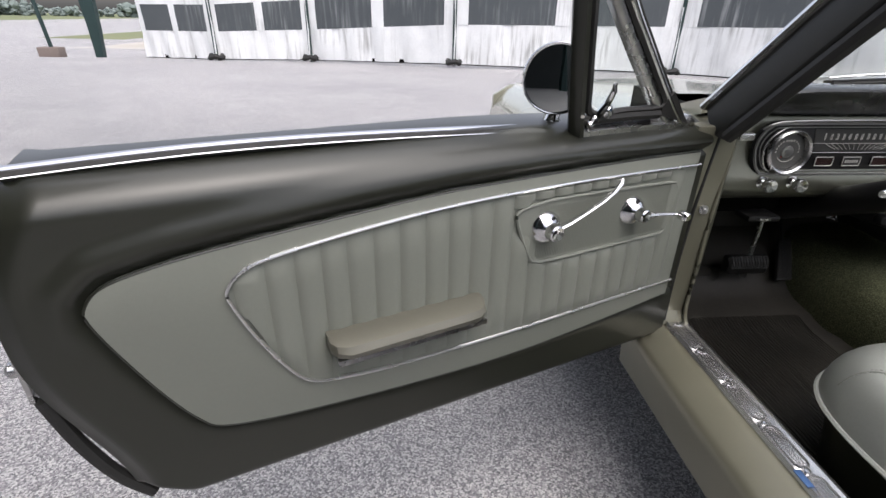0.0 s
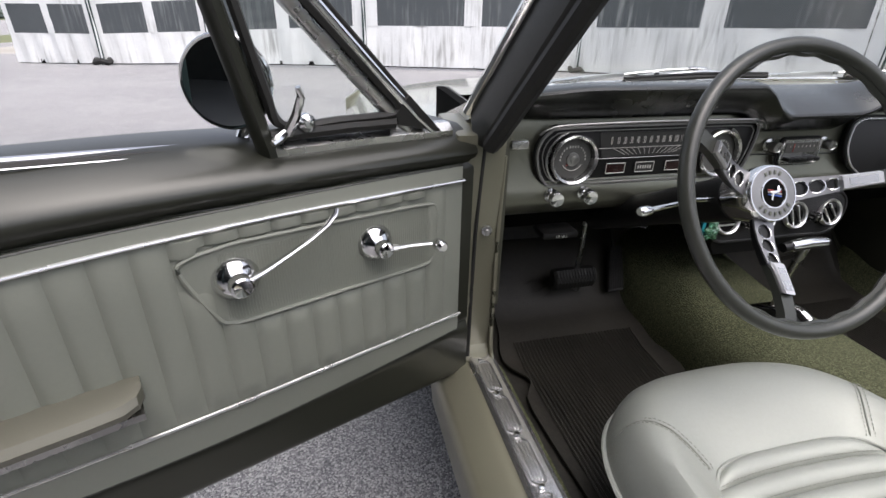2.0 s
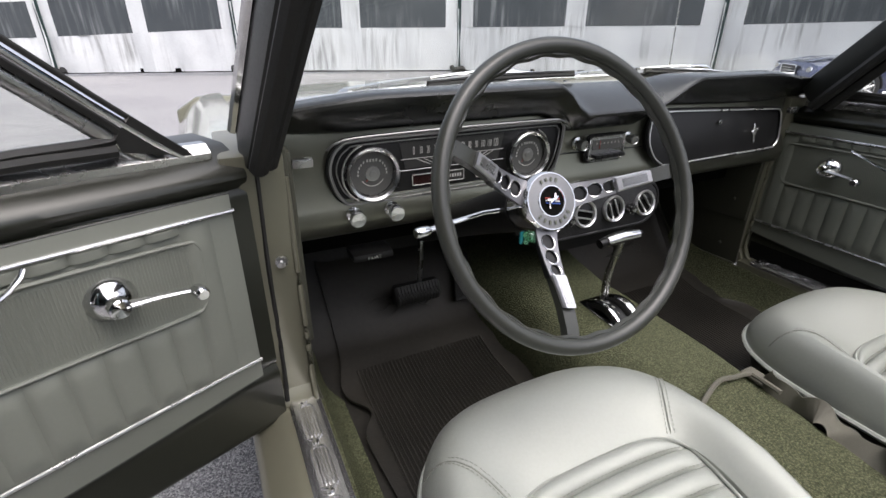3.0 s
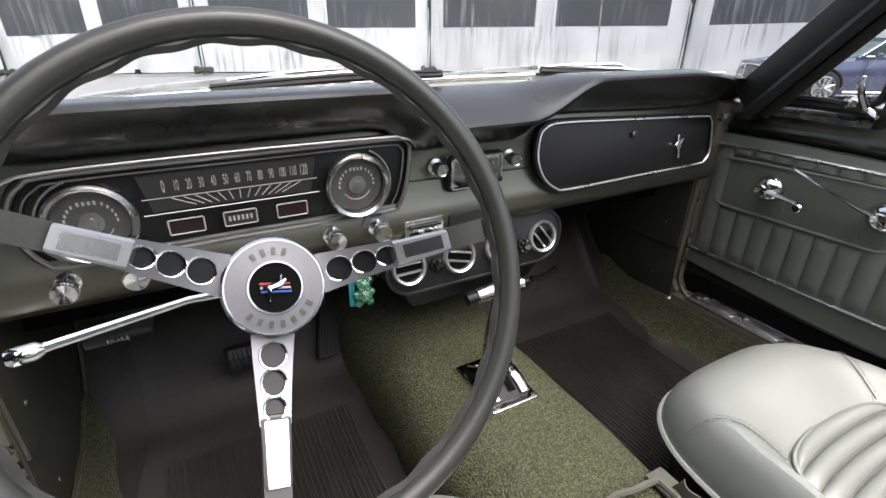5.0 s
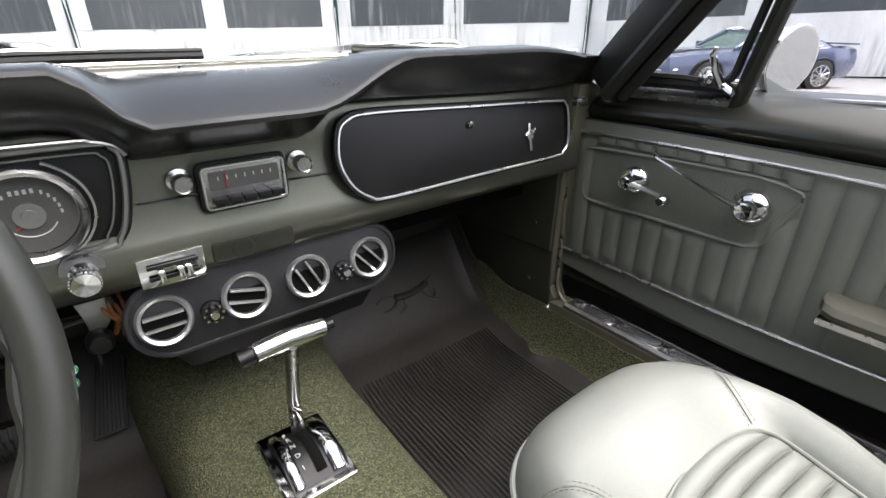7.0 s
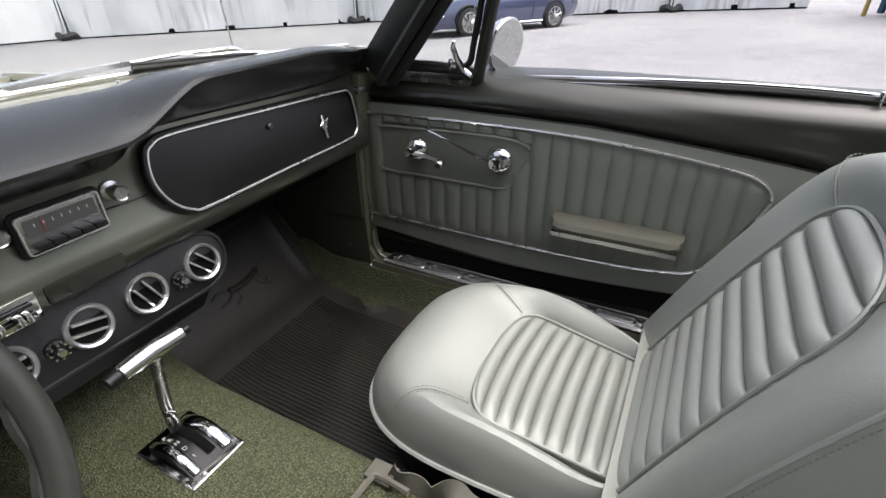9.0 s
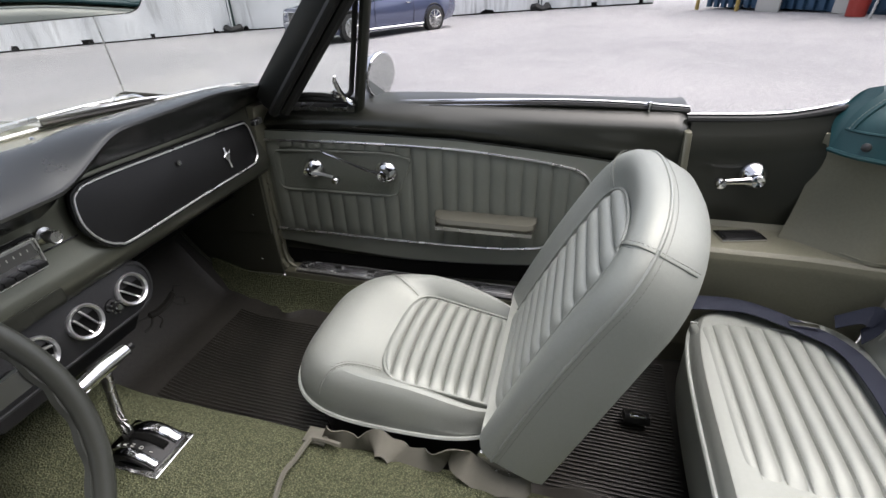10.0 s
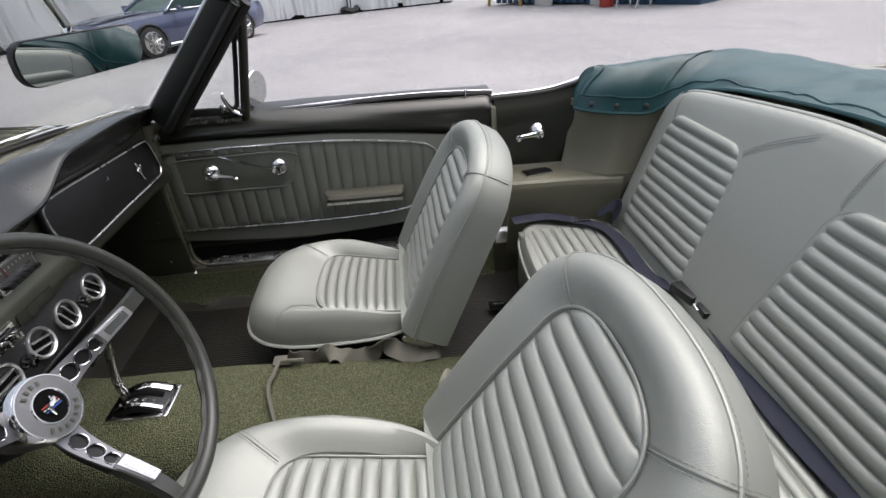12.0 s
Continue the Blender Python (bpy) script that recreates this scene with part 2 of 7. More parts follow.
def join(*bms):
    out = bmesh.new()
    for b in bms:
        me = bpy.data.meshes.new("t")
        b.to_mesh(me)
        b.free()
        out.from_mesh(me)
        bpy.data.meshes.remove(me)
    return out


def smooth_path(pts, steps=6, closed=False):
    """Catmull-Rom through a few corner points."""
    pts = [Vector(p) for p in pts]
    n, out = len(pts), []
    for i in range(n if closed else n - 1):
        p = [pts[(i + k) % n] if closed else pts[max(0, min(n - 1, i + k))] for k in (-1, 0, 1, 2)]
        for s in range(steps):
            t = s / steps
            out.append(0.5 * (2 * p[1] + (p[2] - p[0]) * t + (2 * p[0] - 5 * p[1] + 4 * p[2] - p[3]) * t * t + (3 * p[1] - p[0] - 3 * p[2] + p[3]) * t ** 3))
    if not closed:
        out.append(pts[-1])
    return out


def tube(pts, r, segs=8, closed=False, flat=1.0, up=(0, 0, 1)):
    """A round or flattened bar along a path; r may be a list."""
    pts = [Vector(p) for p in pts]
    n, rings = len(pts), []
    for i, p in enumerate(pts):
        a = pts[(i - 1) % n] if closed or i else pts[0]
        b = pts[(i + 1) % n] if closed or i < n - 1 else pts[-1]
        d = (b - a).normalized()
        s = d.cross(Vector(up))
        s = s.normalized() if s.length > 1e-4 else d.orthogonal().normalized()
        w = s.cross(d).normalized()
        rad = r[i] if isinstance(r, (list, tuple)) else r
        rings.append([p + s * (rad * math.cos(2 * math.pi * k / segs)) + w * (rad * flat * math.sin(2 * math.pi * k / segs)) for k in range(segs)])
    if closed:
        rings.append(rings[0])
        bm = loft(rings, True, False)
        bmesh.ops.remove_doubles(bm, verts=bm.verts, dist=1e-6)
        return bm
    return loft(rings)


def sweep(pts, prof, side, up, closed=False):
    """A fixed section (list of (a, b)) carried along a path: a along side, b along up."""
    side, up = Vector(side), Vector(up)
    return loft([[Vector(p) + side * a + up * b for a, b in prof] for p in pts], True, True)


def lathe(prof, at, axis, segs=28):
    """A turned body: prof is (radius, height along axis)."""
    axis = Vector(axis).normalized()
    u = axis.orthogonal().normalized()
    v = axis.cross(u)
    at = Vector(at)
    return loft([[at + axis * h + (u * math.cos(2 * math.pi * k / segs) + v * math.sin(2 * math.pi * k / segs)) * max(r, 1e-4) for k in range(segs)] for r, h in prof])


def box(c, s, bev=0.0, rot=None):
    bm = bmesh.new()
    bmesh.ops.create_cube(bm, size=1.0)
    bm.transform(Matrix.Diagonal((*s, 1)))
    if bev:
        bmesh.ops.bevel(bm, geom=bm.edges[:], offset=bev, segments=2, affect="EDGES", profile=0.6)
    bm.transform(Matrix.Translation(c) @ (rot.to_4x4() if rot else Matrix.Identity(4)))
    return bm


def slab(outline, back, bev=0.0):
    """A plate: a closed outline of 3D points, pushed by the vector back."""
    bm = bmesh.new()
    f = bm.faces.new([bm.verts.new(p) for p in outline])
    r = bmesh.ops.extrude_face_region(bm, geom=[f])
    bmesh.ops.translate(bm, vec=back, verts=[g for g in r["geom"] if isinstance(g, bmesh.types.BMVert)])
    if bev:
        es = [e for e in bm.edges if len(e.link_faces) == 2 and e.calc_face_angle(0) > 1.0]
        bmesh.ops.bevel(bm, geom=es, offset=bev, segments=2, affect="EDGES", profile=0.6)
    return bm


def sheet(fn, nu, nv):
    """An open surface from fn(u, v), both 0 to 1."""
    bm = bmesh.new()
    g = [[bm.verts.new(fn(i / nu, j / nv)) for j in range(nv + 1)] for i in range(nu + 1)]
    for i in range(nu):
        for j in range(nv):
            bm.faces.new((g[i][j], g[i + 1][j], g[i + 1][j + 1], g[i][j + 1]))
    return bm


def thick(bm, vec):
    """Give an open sheet thickness along a vector."""
    r = bmesh.ops.extrude_face_region(bm, geom=bm.faces[:])
    bmesh.ops.translate(bm, vec=vec, verts=[g for g in r["geom"] if isinstance(g, bmesh.types.BMVert)])
    return bm


def rounded(w, h, r, n=6, cx=0.0, cy=0.0):
    """Rounded rectangle as (a, b) pairs."""
    out = []
    for sx, sy, a0 in ((1, 1, 0), (-1, 1, 90), (-1, -1, 180), (1, -1, 270)):
        for k in range(n + 1):
            a = radians(a0 + 90 * k / n)
            out.append((cx + sx * (w / 2 - r) + r * math.cos(a), cy + sy * (h / 2 - r) + r * math.sin(a)))
    return out


def superring(cx, cy, a, b, n=4.0, k=56):
    out = []
    for i in range(k):
        t = 2 * math.pi * i / k
        c, s = math.cos(t), math.sin(t)
        out.append((cx + a * math.copysign(abs(c) ** (2 / n), c), cy + b * math.copysign(abs(s) ** (2 / n), s)))
    return out


def clamp(x, a=0.0, b=1.0):
    return max(a, min(b, x))


def sheared(bm, z0, k):
    """Lean a plate: y grows with height above z0."""
    for v in bm.verts:
        v.co.y += (v.co.z - z0) * k
    return bm


def ease(x):
    x = clamp(x)
    return x * x * (3 - 2 * x)


# the yard --------------------------------------------------------------------


def ground_z(x, y):
    """The yard falls gently ahead of the car and, past it, to the passenger's side."""
    x = clamp(x, -40, 40)
    return -(0.0052 * (min(x, 0.5) + 0.85) + 0.022 * max(0.0, x - 0.5) + 0.0419 * (clamp(y, -12, 40) - 0.8))


def on_ground(x, y, h=0.0):
    return Vector((x, y, ground_z(x, y) + h))


def build_ground():
    s = [-420, -120, -40, -12, 12, 40, 120, 420]
    bm = sheet(lambda u, v: on_ground(s[round(u * 7)], s[round(v * 7)]), 7, 7)
    solid("ground", bm, ASPHALT, "worn pale grey asphalt yard with coarse aggregate", "ground")


build_ground()


def tent_wall():
    """White tarpaulin side of the hall, in bays between dark green posts, with clear-vinyl windows."""
    posts = [(-12.2, 23.0), (-8.97, 22.05), (-5.25, 22.9), (0.85, 21.0), (9.5, 19.6), (15.6, 12.1), (18.6, 1.75), (18.95, -2.0)]
    tall = [0.62, 0.62, 0.72, 0.88, 1.0, 1.0, 1.0, 1.0]
    wall = thing("tarpaulin_wall", on_ground(1.1, 21.6), "white stained tarpaulin hall side with clear vinyl windows between green posts", "tarp wall", kind="structure")
    rnd = random.Random(4)
    for k, (a, b) in enumerate(zip(posts, posts[1:])):
        A, B = on_ground(*a), on_ground(*b)
        d = B - A
        out = Vector((d.y, -d.x, 0)).normalized()
        xs = [0.0, 0.06, 0.45, 0.53, 0.93, 1.0]
        zs = [0.05, 1.72, 3.3, 4.8]
        lo, hi = tall[k], tall[k + 1]
        ph = rnd.uniform(0, 9)
        bm = bmesh.new()
        for i in range(5):
            for j in range(3):
                if j == 1 and i in (1, 3):
                    continue
                nx, nz = (10 if xs[i + 1] - xs[i] > 0.2 else 3), 6

                def f(u, v, i=i, j=j):
                    s = xs[i] + (xs[i + 1] - xs[i]) * u
                    z = zs[j] + (zs[j + 1] - zs[j]) * v
                    w = 0.05 * math.sin(s * 31 + ph + z) + 0.04 * noise.noise((s * 9 + ph, z * 0.8, k))
                    if z < 0.1:
                        w += 0.05 * noise.noise((s * 40, k, 3))
                    return A + d * s + out * w * (1 if j == 0 else 0.35) + Vector((0, 0, z * (lo + (hi - lo) * s)))
                bm = join(bm, sheet(f, nx, nz))
        part("tarp", bm, TARP, wall)
        # Solid near-black strip stands in for the shade in the gap below.
        part("bottom_gap", slab([A - out * 0.05, B - out * 0.05, B - out * 0.05 + Vector((0, 0, 0.16)), A - out * 0.05 + Vector((0, 0, 0.16))], -out * 0.03), DARK, wall, "near-black strip drawn for the shaded gap under the tarpaulin")
        for i in (1, 3):
            c = [A + d * xs[a] + Vector((0, 0, zs[z] * (lo + (hi - lo) * xs[a]))) for a, z in ((i, 1), (i + 1, 1), (i + 1, 2), (i, 2))]
            part("window_pane", slab([p - out * 0.02 for p in c], -out * 0.01), VINYLPANE, wall, "cloudy vinyl window")
        if k:
            part("post", tube([A + out * 0.05 - Vector((0, 0, 0.05)), A + out * 0.05 + Vector((0, 0, 4.6))], 0.075, 8), STEELGREEN, wall)
            sag = [A + out * 0.1 + Vector((0.25 * math.cos(q), 0.25 * math.sin(q), 0.12 + 0.05 * math.sin(3 * q))) for q in [radians(40 * j) for j in range(9)]]
            part("loose_tarp_end", tube(sag, 0.11, 6, True), RUBBER, wall, "dark bundled tarp end")
            part("rope", tube([A + out * 0.16, A + out * 0.13 + Vector((0.03, 0, 1.2)), A + out * 0.15 + Vector((0, 0, 2.4))], 0.03, 6), TARP, wall)


tent_wall()


def shed_posts():
    """Posts of the open hall at the field's edge."""
    p = thing("hall_post", on_ground(-13.73, 22.2), "thick dark green steel hall post", "post")
    part("shaft", loft([[on_ground(-13.73, 22.2, h) + Vector((x + dx, y, 0)) for x, y in ((-w, 0), (w, 0.06), (w, 0.3), (-w, 0.24))] for h, w, dx in ((-0.05, 0.13, 0.0), (1.1, 0.19, 0.04), (2.2, 0.25, 0.02), (5.0, 0.42, -0.1))]), STEELGREEN, p)
    q = thing("brace_post", on_ground(-15.4, 22.0), "thin green steel post on a concrete block", "post")
    part("shaft", tube([on_ground(-15.35, 22.0, 0.1), on_ground(-15.75, 22.0, 5)], 0.075, 8), STEELGREEN, q)
    part("block", box(on_ground(-15.4, 22.0, 0.17), (0.8, 0.5, 0.42), 0.04), material("concrete", (0.2, 0.16, 0.14), 0.9, 0, 0.4, 20), q)


shed_posts()

def build_hall():
    """Open steel hall beside the driver: dark roof on green posts."""
    h = thing("open_hall", (-12, 0, 0), "open steel hall with a dark roof on green posts", "building", kind="structure")
    dark = material("dark_sheeting", (0.05, 0.055, 0.055), 0.7, 0.2, 0.3, 3, 0.1, 20, 0.3, 0.4)
    part("roof", box((-14.2, -12.0, 4.9), (24.0, 26.0, 0.25), 0.02), dark, h, "dark corrugated roof")
    part("back_wall", box((-26, -12.0, 2.2), (0.2, 26.0, 5.4), 0.02), dark, h)
    for y in (-24, -18, -12, -6, -1.5):
        part("post", tube([(-3.2, y, ground_z(-3, y) - 0.1), (-3.2, y, 4.9)], 0.13, 6), STEELGREEN, h)
        part("rafter", box((-14.2, y, 4.65), (24.0, 0.16, 0.3), 0.01), STEELGREEN, h)
    # Unseen wall added behind the car, so that its chrome reflects something dark.
    part("reflection_wall", box((-10.5, -13.5, 2.6), (31.0, 0.2, 6.6), 0.02), dark, h)
    part("eaves_beam", box((-2.4, -12.0, 4.6), (0.2, 26.0, 0.35), 0.01), STEELGREEN, h)


build_hall()

# the driver's and passenger's doors -------------------------------------------


PANEL_EDGE = [(0.0, 0.737), (0.16, 0.739), (0.335, 0.738), (0.52, 0.735), (0.665, 0.725), (0.79, 0.714), (0.88, 0.704), (0.945, 0.690), (0.968, 0.670), (0.970, 0.648),
              (0.950, 0.592), (0.920, 0.524), (0.892, 0.475), (0.866, 0.453), (0.78, 0.436), (0.60, 0.418), (0.40, 0.409), (0.2, 0.417), (0.0, 0.432)]


def off_panel(u, z):
    """Distance outside the trim panel's edge (negative inside)."""
    best, inside = 9.0, False
    pts = PANEL_EDGE + [(-0.2, 0.432), (-0.2, 0.737)]
    for (a, b), (c, d) in zip(pts, pts[1:] + pts[:1]):
        t = clamp(((u - a) * (c - a) + (z - b) * (d - b)) / ((c - a) ** 2 + (d - b) ** 2))
        best = min(best, math.hypot(u - a - t * (c - a), z - b - t * (d - b)))
        if (b > z) != (d > z) and u < a + (z - b) / (d - b) * (c - a):
            inside = not inside
    return -best if inside else best


def build_door(xf, label, lever, mirror_at, mirror_normal, closed):
    base = xf(0, -0.06, 0.34)
    d = thing("car_door", base, label, "car door", "car doors")

    def rear(z):
        return 0.984 + 0.068 * ease((z - 0.36) / 0.26) - 0.04 * ease((z - 0.68) / 0.12)

    def shell(s, t):
        zb = 0.302 + 0.030 * s + 0.035 * ease((s - 0.93) / 0.07)
        zt = 0.79 + 0.016 * ease(s / 0.5)
        z = zb + (zt - zb) * t
        u = -0.03 + (rear(z) + 0.03) * s
        dist = off_panel(u, z)
        n = -0.006 - 0.004 * math.exp(-(dist / 0.006) ** 2)
        up = ease((z - 0.60) / 0.08)
        if dist > 0:
            n += (0.003 + 0.008 * up) * ease(dist / 0.02) * (1 - 0.75 * up * ease((dist - 0.022) / 0.03))
        n -= 0.05 * clamp((z - (zt - 0.05)) / 0.05) ** 2.5
        n -= 0.02 * ease((zb + 0.02 - z) / 0.02) + 0.015 * ease((s - 0.975) / 0.025)
        return xf(u, n, z)
    bm = thick(sheet(shell, 120, 90), xf(0, -0.095, 0) - xf(0, 0, 0))
    part("door_shell", bm, PAINT, d, "dark olive metallic steel shell")

    # vinyl trim panel
    path = smooth_path([(u, z, 0) for u, z in PANEL_EDGE], 4)
    panel = part("trim_panel", slab([xf(p.x, 0.004, p.y) for p in path], xf(0, -0.012, 0) - xf(0, 0, 0), 0.002), PANEL, d, "sage green vinyl trim panel")
    part("panel_welt", tube([xf(p.x, 0.002, p.y) for p in path], 0.0022, 6), PAINT, panel)

    top = [(0.0, 0.714), (0.16, 0.718), (0.325, 0.720), (0.52, 0.716), (0.67, 0.704), (0.78, 0.689), (0.815, 0.676), (0.831, 0.657), (0.829, 0.636), (0.806, 0.578),
           (0.770, 0.512), (0.742, 0.486), (0.70, 0.477), (0.62, 0.469), (0.41, 0.464), (0.2, 0.466), (0.0, 0.468)]
    tp = smooth_path([(u, z, 0) for u, z in top], 5)
    part("chrome_strip", tube([xf(p.x, 0.008, p.y) for p in tp], 0.0027, 8), ALU, d, "bright chrome strip")

    def z_hi(u):
        up = [p for p in tp if p.y > 0.66]
        return min(up, key=lambda p: abs(p.x - u)).y - 0.004

    def z_lo(u):
        lo = [p for p in tp if p.y <= 0.66]
        return min(lo, key=lambda p: abs(p.x - u)).y + 0.004

    def pleat(u0, u1, zl, zh):
        def f(s, t):
            u = u0 + (u1 - u0) * s
            z = zl(u) + (zh(u) - zl(u)) * t
            puff = (1 - abs(2 * s - 1) ** 3) * (1 - abs(2 * t - 1) ** 14)
            return xf(u, 0.0045 + 0.0055 * puff, z)
        part("pleat", sheet(f, 8, 10), PANEL, panel)
    us = [0.824, 0.786, 0.750, 0.716, 0.682, 0.645, 0.607, 0.568, 0.530, 0.493, 0.455, 0.418]
    for a, b in zip(us, us[1:]):
        pleat(b, a, z_lo, z_hi)
    us = [0.418 - 0.0385 * k for k in range(11)]
    for k, (a, b) in enumerate(zip(us, us[1:])):
        if b < 0.045:
            pleat(b, a, z_lo, z_hi)
            continue
        low = (lambda u: 0.582 + 0.02 * ease((u - 0.33) / 0.09) * 3) if k else (lambda u: 0.65)
        pleat(b, a, z_lo, low)
        pleat(b, a, lambda u: 0.7005 if u < 0.39 else 0.69, z_hi)
    # handle plate
    plate = [(0.413, 0.675), (0.40, 0.690), (0.37, 0.695), (0.336, 0.697), (0.2, 0.694), (0.075, 0.689), (0.056, 0.682), (0.053, 0.665), (0.056, 0.615), (0.062, 0.594), (0.085, 0.587), (0.2, 0.588), (0.34, 0.588), (0.368, 0.592), (0.384, 0.605)]
    pp = smooth_path([(u, z, 0) for u, z in plate], 5, True)
    part("handle_plate", slab([xf(p.x, 0.0065, p.y) for p in pp], xf(0, -0.01, 0) - xf(0, 0, 0)), PANEL, panel, "finely ribbed vinyl plate")
    part("bead", tube([xf(p.x, 0.0075, p.y) for p in pp], 0.003, 6, True), PANEL, panel)
    ribs = join(*[tube([xf(u, 0.0068, 0.596), xf(u, 0.0068, 0.686)], 0.0009, 4) for u in [0.07 + 0.0036 * k for k in range(84)]])
    part("rib_pattern", ribs, PANEL, panel)
    # armrest
    prof = [(0.008, -0.022), (0.044, -0.026), (0.054, -0.021), (0.057, -0.012), (0.051, -0.003), (0.034, 0.002), (0.008, 0.001)]
    rings = []
    for u, g in ((0.722, 0.55), (0.716, 0.82), (0.70, 1.0), (0.66, 1.0), (0.6, 1.0), (0.53, 1.0), (0.50, 0.97), (0.485, 0.8), (0.478, 0.5)):
        zc = 0.562
        rings.append([xf(u, 0.006 + (n - 0.006) * g, zc + z * (0.6 + 0.4 * g)) for n, z in prof])
    arm = part("armrest", loft(rings), ARM, d, "moulded metallic olive vinyl armrest")
    part("armrest_base", slab([xf(0.715, 0.046, 0.536), xf(0.482, 0.046, 0.536), xf(0.482, 0.046, 0.527), xf(0.715, 0.046, 0.527)], xf(0, -0.04, 0) - xf(0, 0, 0)), BRUSHED, arm)
    # inside handle
    nv = xf(0, 1, 0) - xf(0, 0, 0)
    h = part("door_handle", lathe([(0.0295, 0.004), (0.0285, 0.008), (0.020, 0.019), (0.0145, 0.023), (0.0135, 0.036), (0.011, 0.038), (0.0, 0.035)], xf(0.354, 0, 0.65), nv), CHROME, d, "chrome handle")
    part("lever", tube([xf(u, n, z) for u, n, z in lever], [0.0085, 0.0062, 0.0048, 0.0044, 0.0042, 0.004, 0.003], 8, flat=0.6), CHROME, h)
    c = part("window_crank", lathe([(0.0285, 0.004), (0.0275, 0.008), (0.019, 0.021), (0.012, 0.026), (0.012, 0.040), (0.010, 0.042), (0.0, 0.039)], xf(0.161, 0, 0.648), nv), CHROME, d, "chrome window crank")
    q = -1 if closed else 1
    part("crank_arm", tube([xf(0.161 - q * 0.006, 0.034, 0.648), xf(0.161 - q * 0.041, 0.036, 0.645), xf(0.161 - q * 0.066, 0.041, 0.643), xf(0.161 - q * 0.08, 0.045, 0.642)], [0.008, 0.0055, 0.005, 0.005], 8, flat=0.6), ALU, c)
    part("crank_knob", lathe([(0.005, 0), (0.0085, 0.003), (0.0095, 0.012), (0.008, 0.020), (0.006, 0.022)], xf(0.161 - q * 0.081, 0.043, 0.641), nv), CHROME, c)
    # vent window, leaning inwards with the body
    def V(u, z, off=0.0):
        return xf(u, -0.030 + (z - 0.79) * 0.17 + off, z)
    vw = part("vent_window", tube([V(0.281, 0.778), V(0.333, 0.975), V(0.372, 1.13)], 0.0135, 8, flat=0.75), PAINT, d, "hinged quarter light in a chrome frame")
    nrm = xf(0, 1, 0) - xf(0, 0, 0)

    def rail(pts, w0, w1, off, dep):
        """A bar in the plane of the quarter light."""
        pts = [Vector(p) for p in pts]
        rings = []
        for i, p in enumerate(pts):
            d2 = (pts[min(i + 1, len(pts) - 1)] - pts[max(i - 1, 0)]).normalized()
            sd = Vector((-d2.y, d2.x))
            w = (w0 + (w1 - w0) * i / (len(pts) - 1)) / 2
            ring = []
            for a, e in ((-1, -dep), (-1, -0.5 * w), (-0.8, -0.2 * w), (-0.4, 0.0), (0.0, 0.08 * w), (0.4, 0.0), (0.8, -0.2 * w), (1, -0.5 * w), (1, -dep)):
                q = p + sd * (a * w)
                ring.append(V(q.x, q.y, off + e))
            rings.append(ring)
        return loft(rings)
    part("vent_frame_inner", rail([(0.070, 0.786), (0.101, 0.815), (0.145, 0.858), (0.197, 0.908), (0.243, 0.953), (0.36, 1.075)], 0.020, 0.016, 0.004, 0.016), BRUSHED, vw, "bright inner frame rail")
    part("frame_gap", rail([(0.052, 0.786), (0.090, 0.820), (0.138, 0.864), (0.188, 0.911), (0.236, 0.957), (0.352, 1.078)], 0.010, 0.009, 0.001, 0.012), RUBBER, vw)
    part("vent_frame_front", tube([V(u, z, -0.002) for u, z in ((0.030, 0.783), (0.066, 0.812), (0.120, 0.862), (0.172, 0.912), (0.222, 0.960), (0.34, 1.085))], 0.0085, 12), CHROME, vw, "round chrome quarter light frame")
    part("frame_edge", rail([(0.022, 0.786), (0.058, 0.818), (0.112, 0.868), (0.164, 0.918), (0.214, 0.966), (0.332, 1.09)], 0.006, 0.006, 0.001, 0.026), RUBBER, vw)
    inner = smooth_path([V(0.262, 0.820), V(0.19, 0.819), V(0.118, 0.819), V(0.101, 0.824), V(0.106, 0.838), V(0.175, 0.905), V(0.262, 0.988), V(0.318, 1.045), V(0.326, 1.04), V(0.317, 1.0), V(0.283, 0.87)], 5, True)
    part("vent_seal", tube(inner, 0.0065, 6, True), RUBBER, vw)
    part("seal_lip", tube([p.lerp(V(0.21, 0.88), 0.05) for p in inner], 0.0022, 6, True), BRUSHED, vw)
    g = part("vent_glass", slab(inner, xf(0, -0.004, 0) - xf(0, 0, 0)), GLASS, vw)
    g.visible_shadow = False
    part("vent_sill", sweep([xf(0.0, -0.05, 0.784), xf(0.15, -0.05, 0.789), xf(0.285, -0.045, 0.790)], [(0, -0.012), (0.024, -0.012), (0.026, 0.002), (0.014, 0.013), (0, 0.014)], nrm, (0, 0, 1)), BRUSHED, vw, "bright sill rail")
    part("sill_seal", tube([V(0.105, 0.808, 0.002), V(0.18, 0.810, 0.002), V(0.28, 0.809, 0.002)], 0.0085, 8), RUBBER, vw)
    part("frame_foot", loft([[V(u, z, n) for u, z in ((0.02, 0.785), (0.10, 0.805), (0.105, 0.822), (0.085, 0.845))] for n in (-0.01, 0.006)]), RUBBER, vw, "black rubber corner block")
    lt = part("vent_latch", tube([V(0.262, 0.812, 0.012), V(0.252, 0.835, 0.018), V(0.246, 0.856, 0.02), V(0.250, 0.868, 0.022)], [0.007, 0.006, 0.005, 0.0035], 8), CHROME, vw, "chrome latch")
    part("latch_base", lathe([(0.012, 0), (0.011, 0.008), (0.006, 0.013), (0, 0.014)], V(0.235, 0.822, 0.002), xf(0, 1, 0) - xf(0, 0, 0), 18), CHROME, lt)
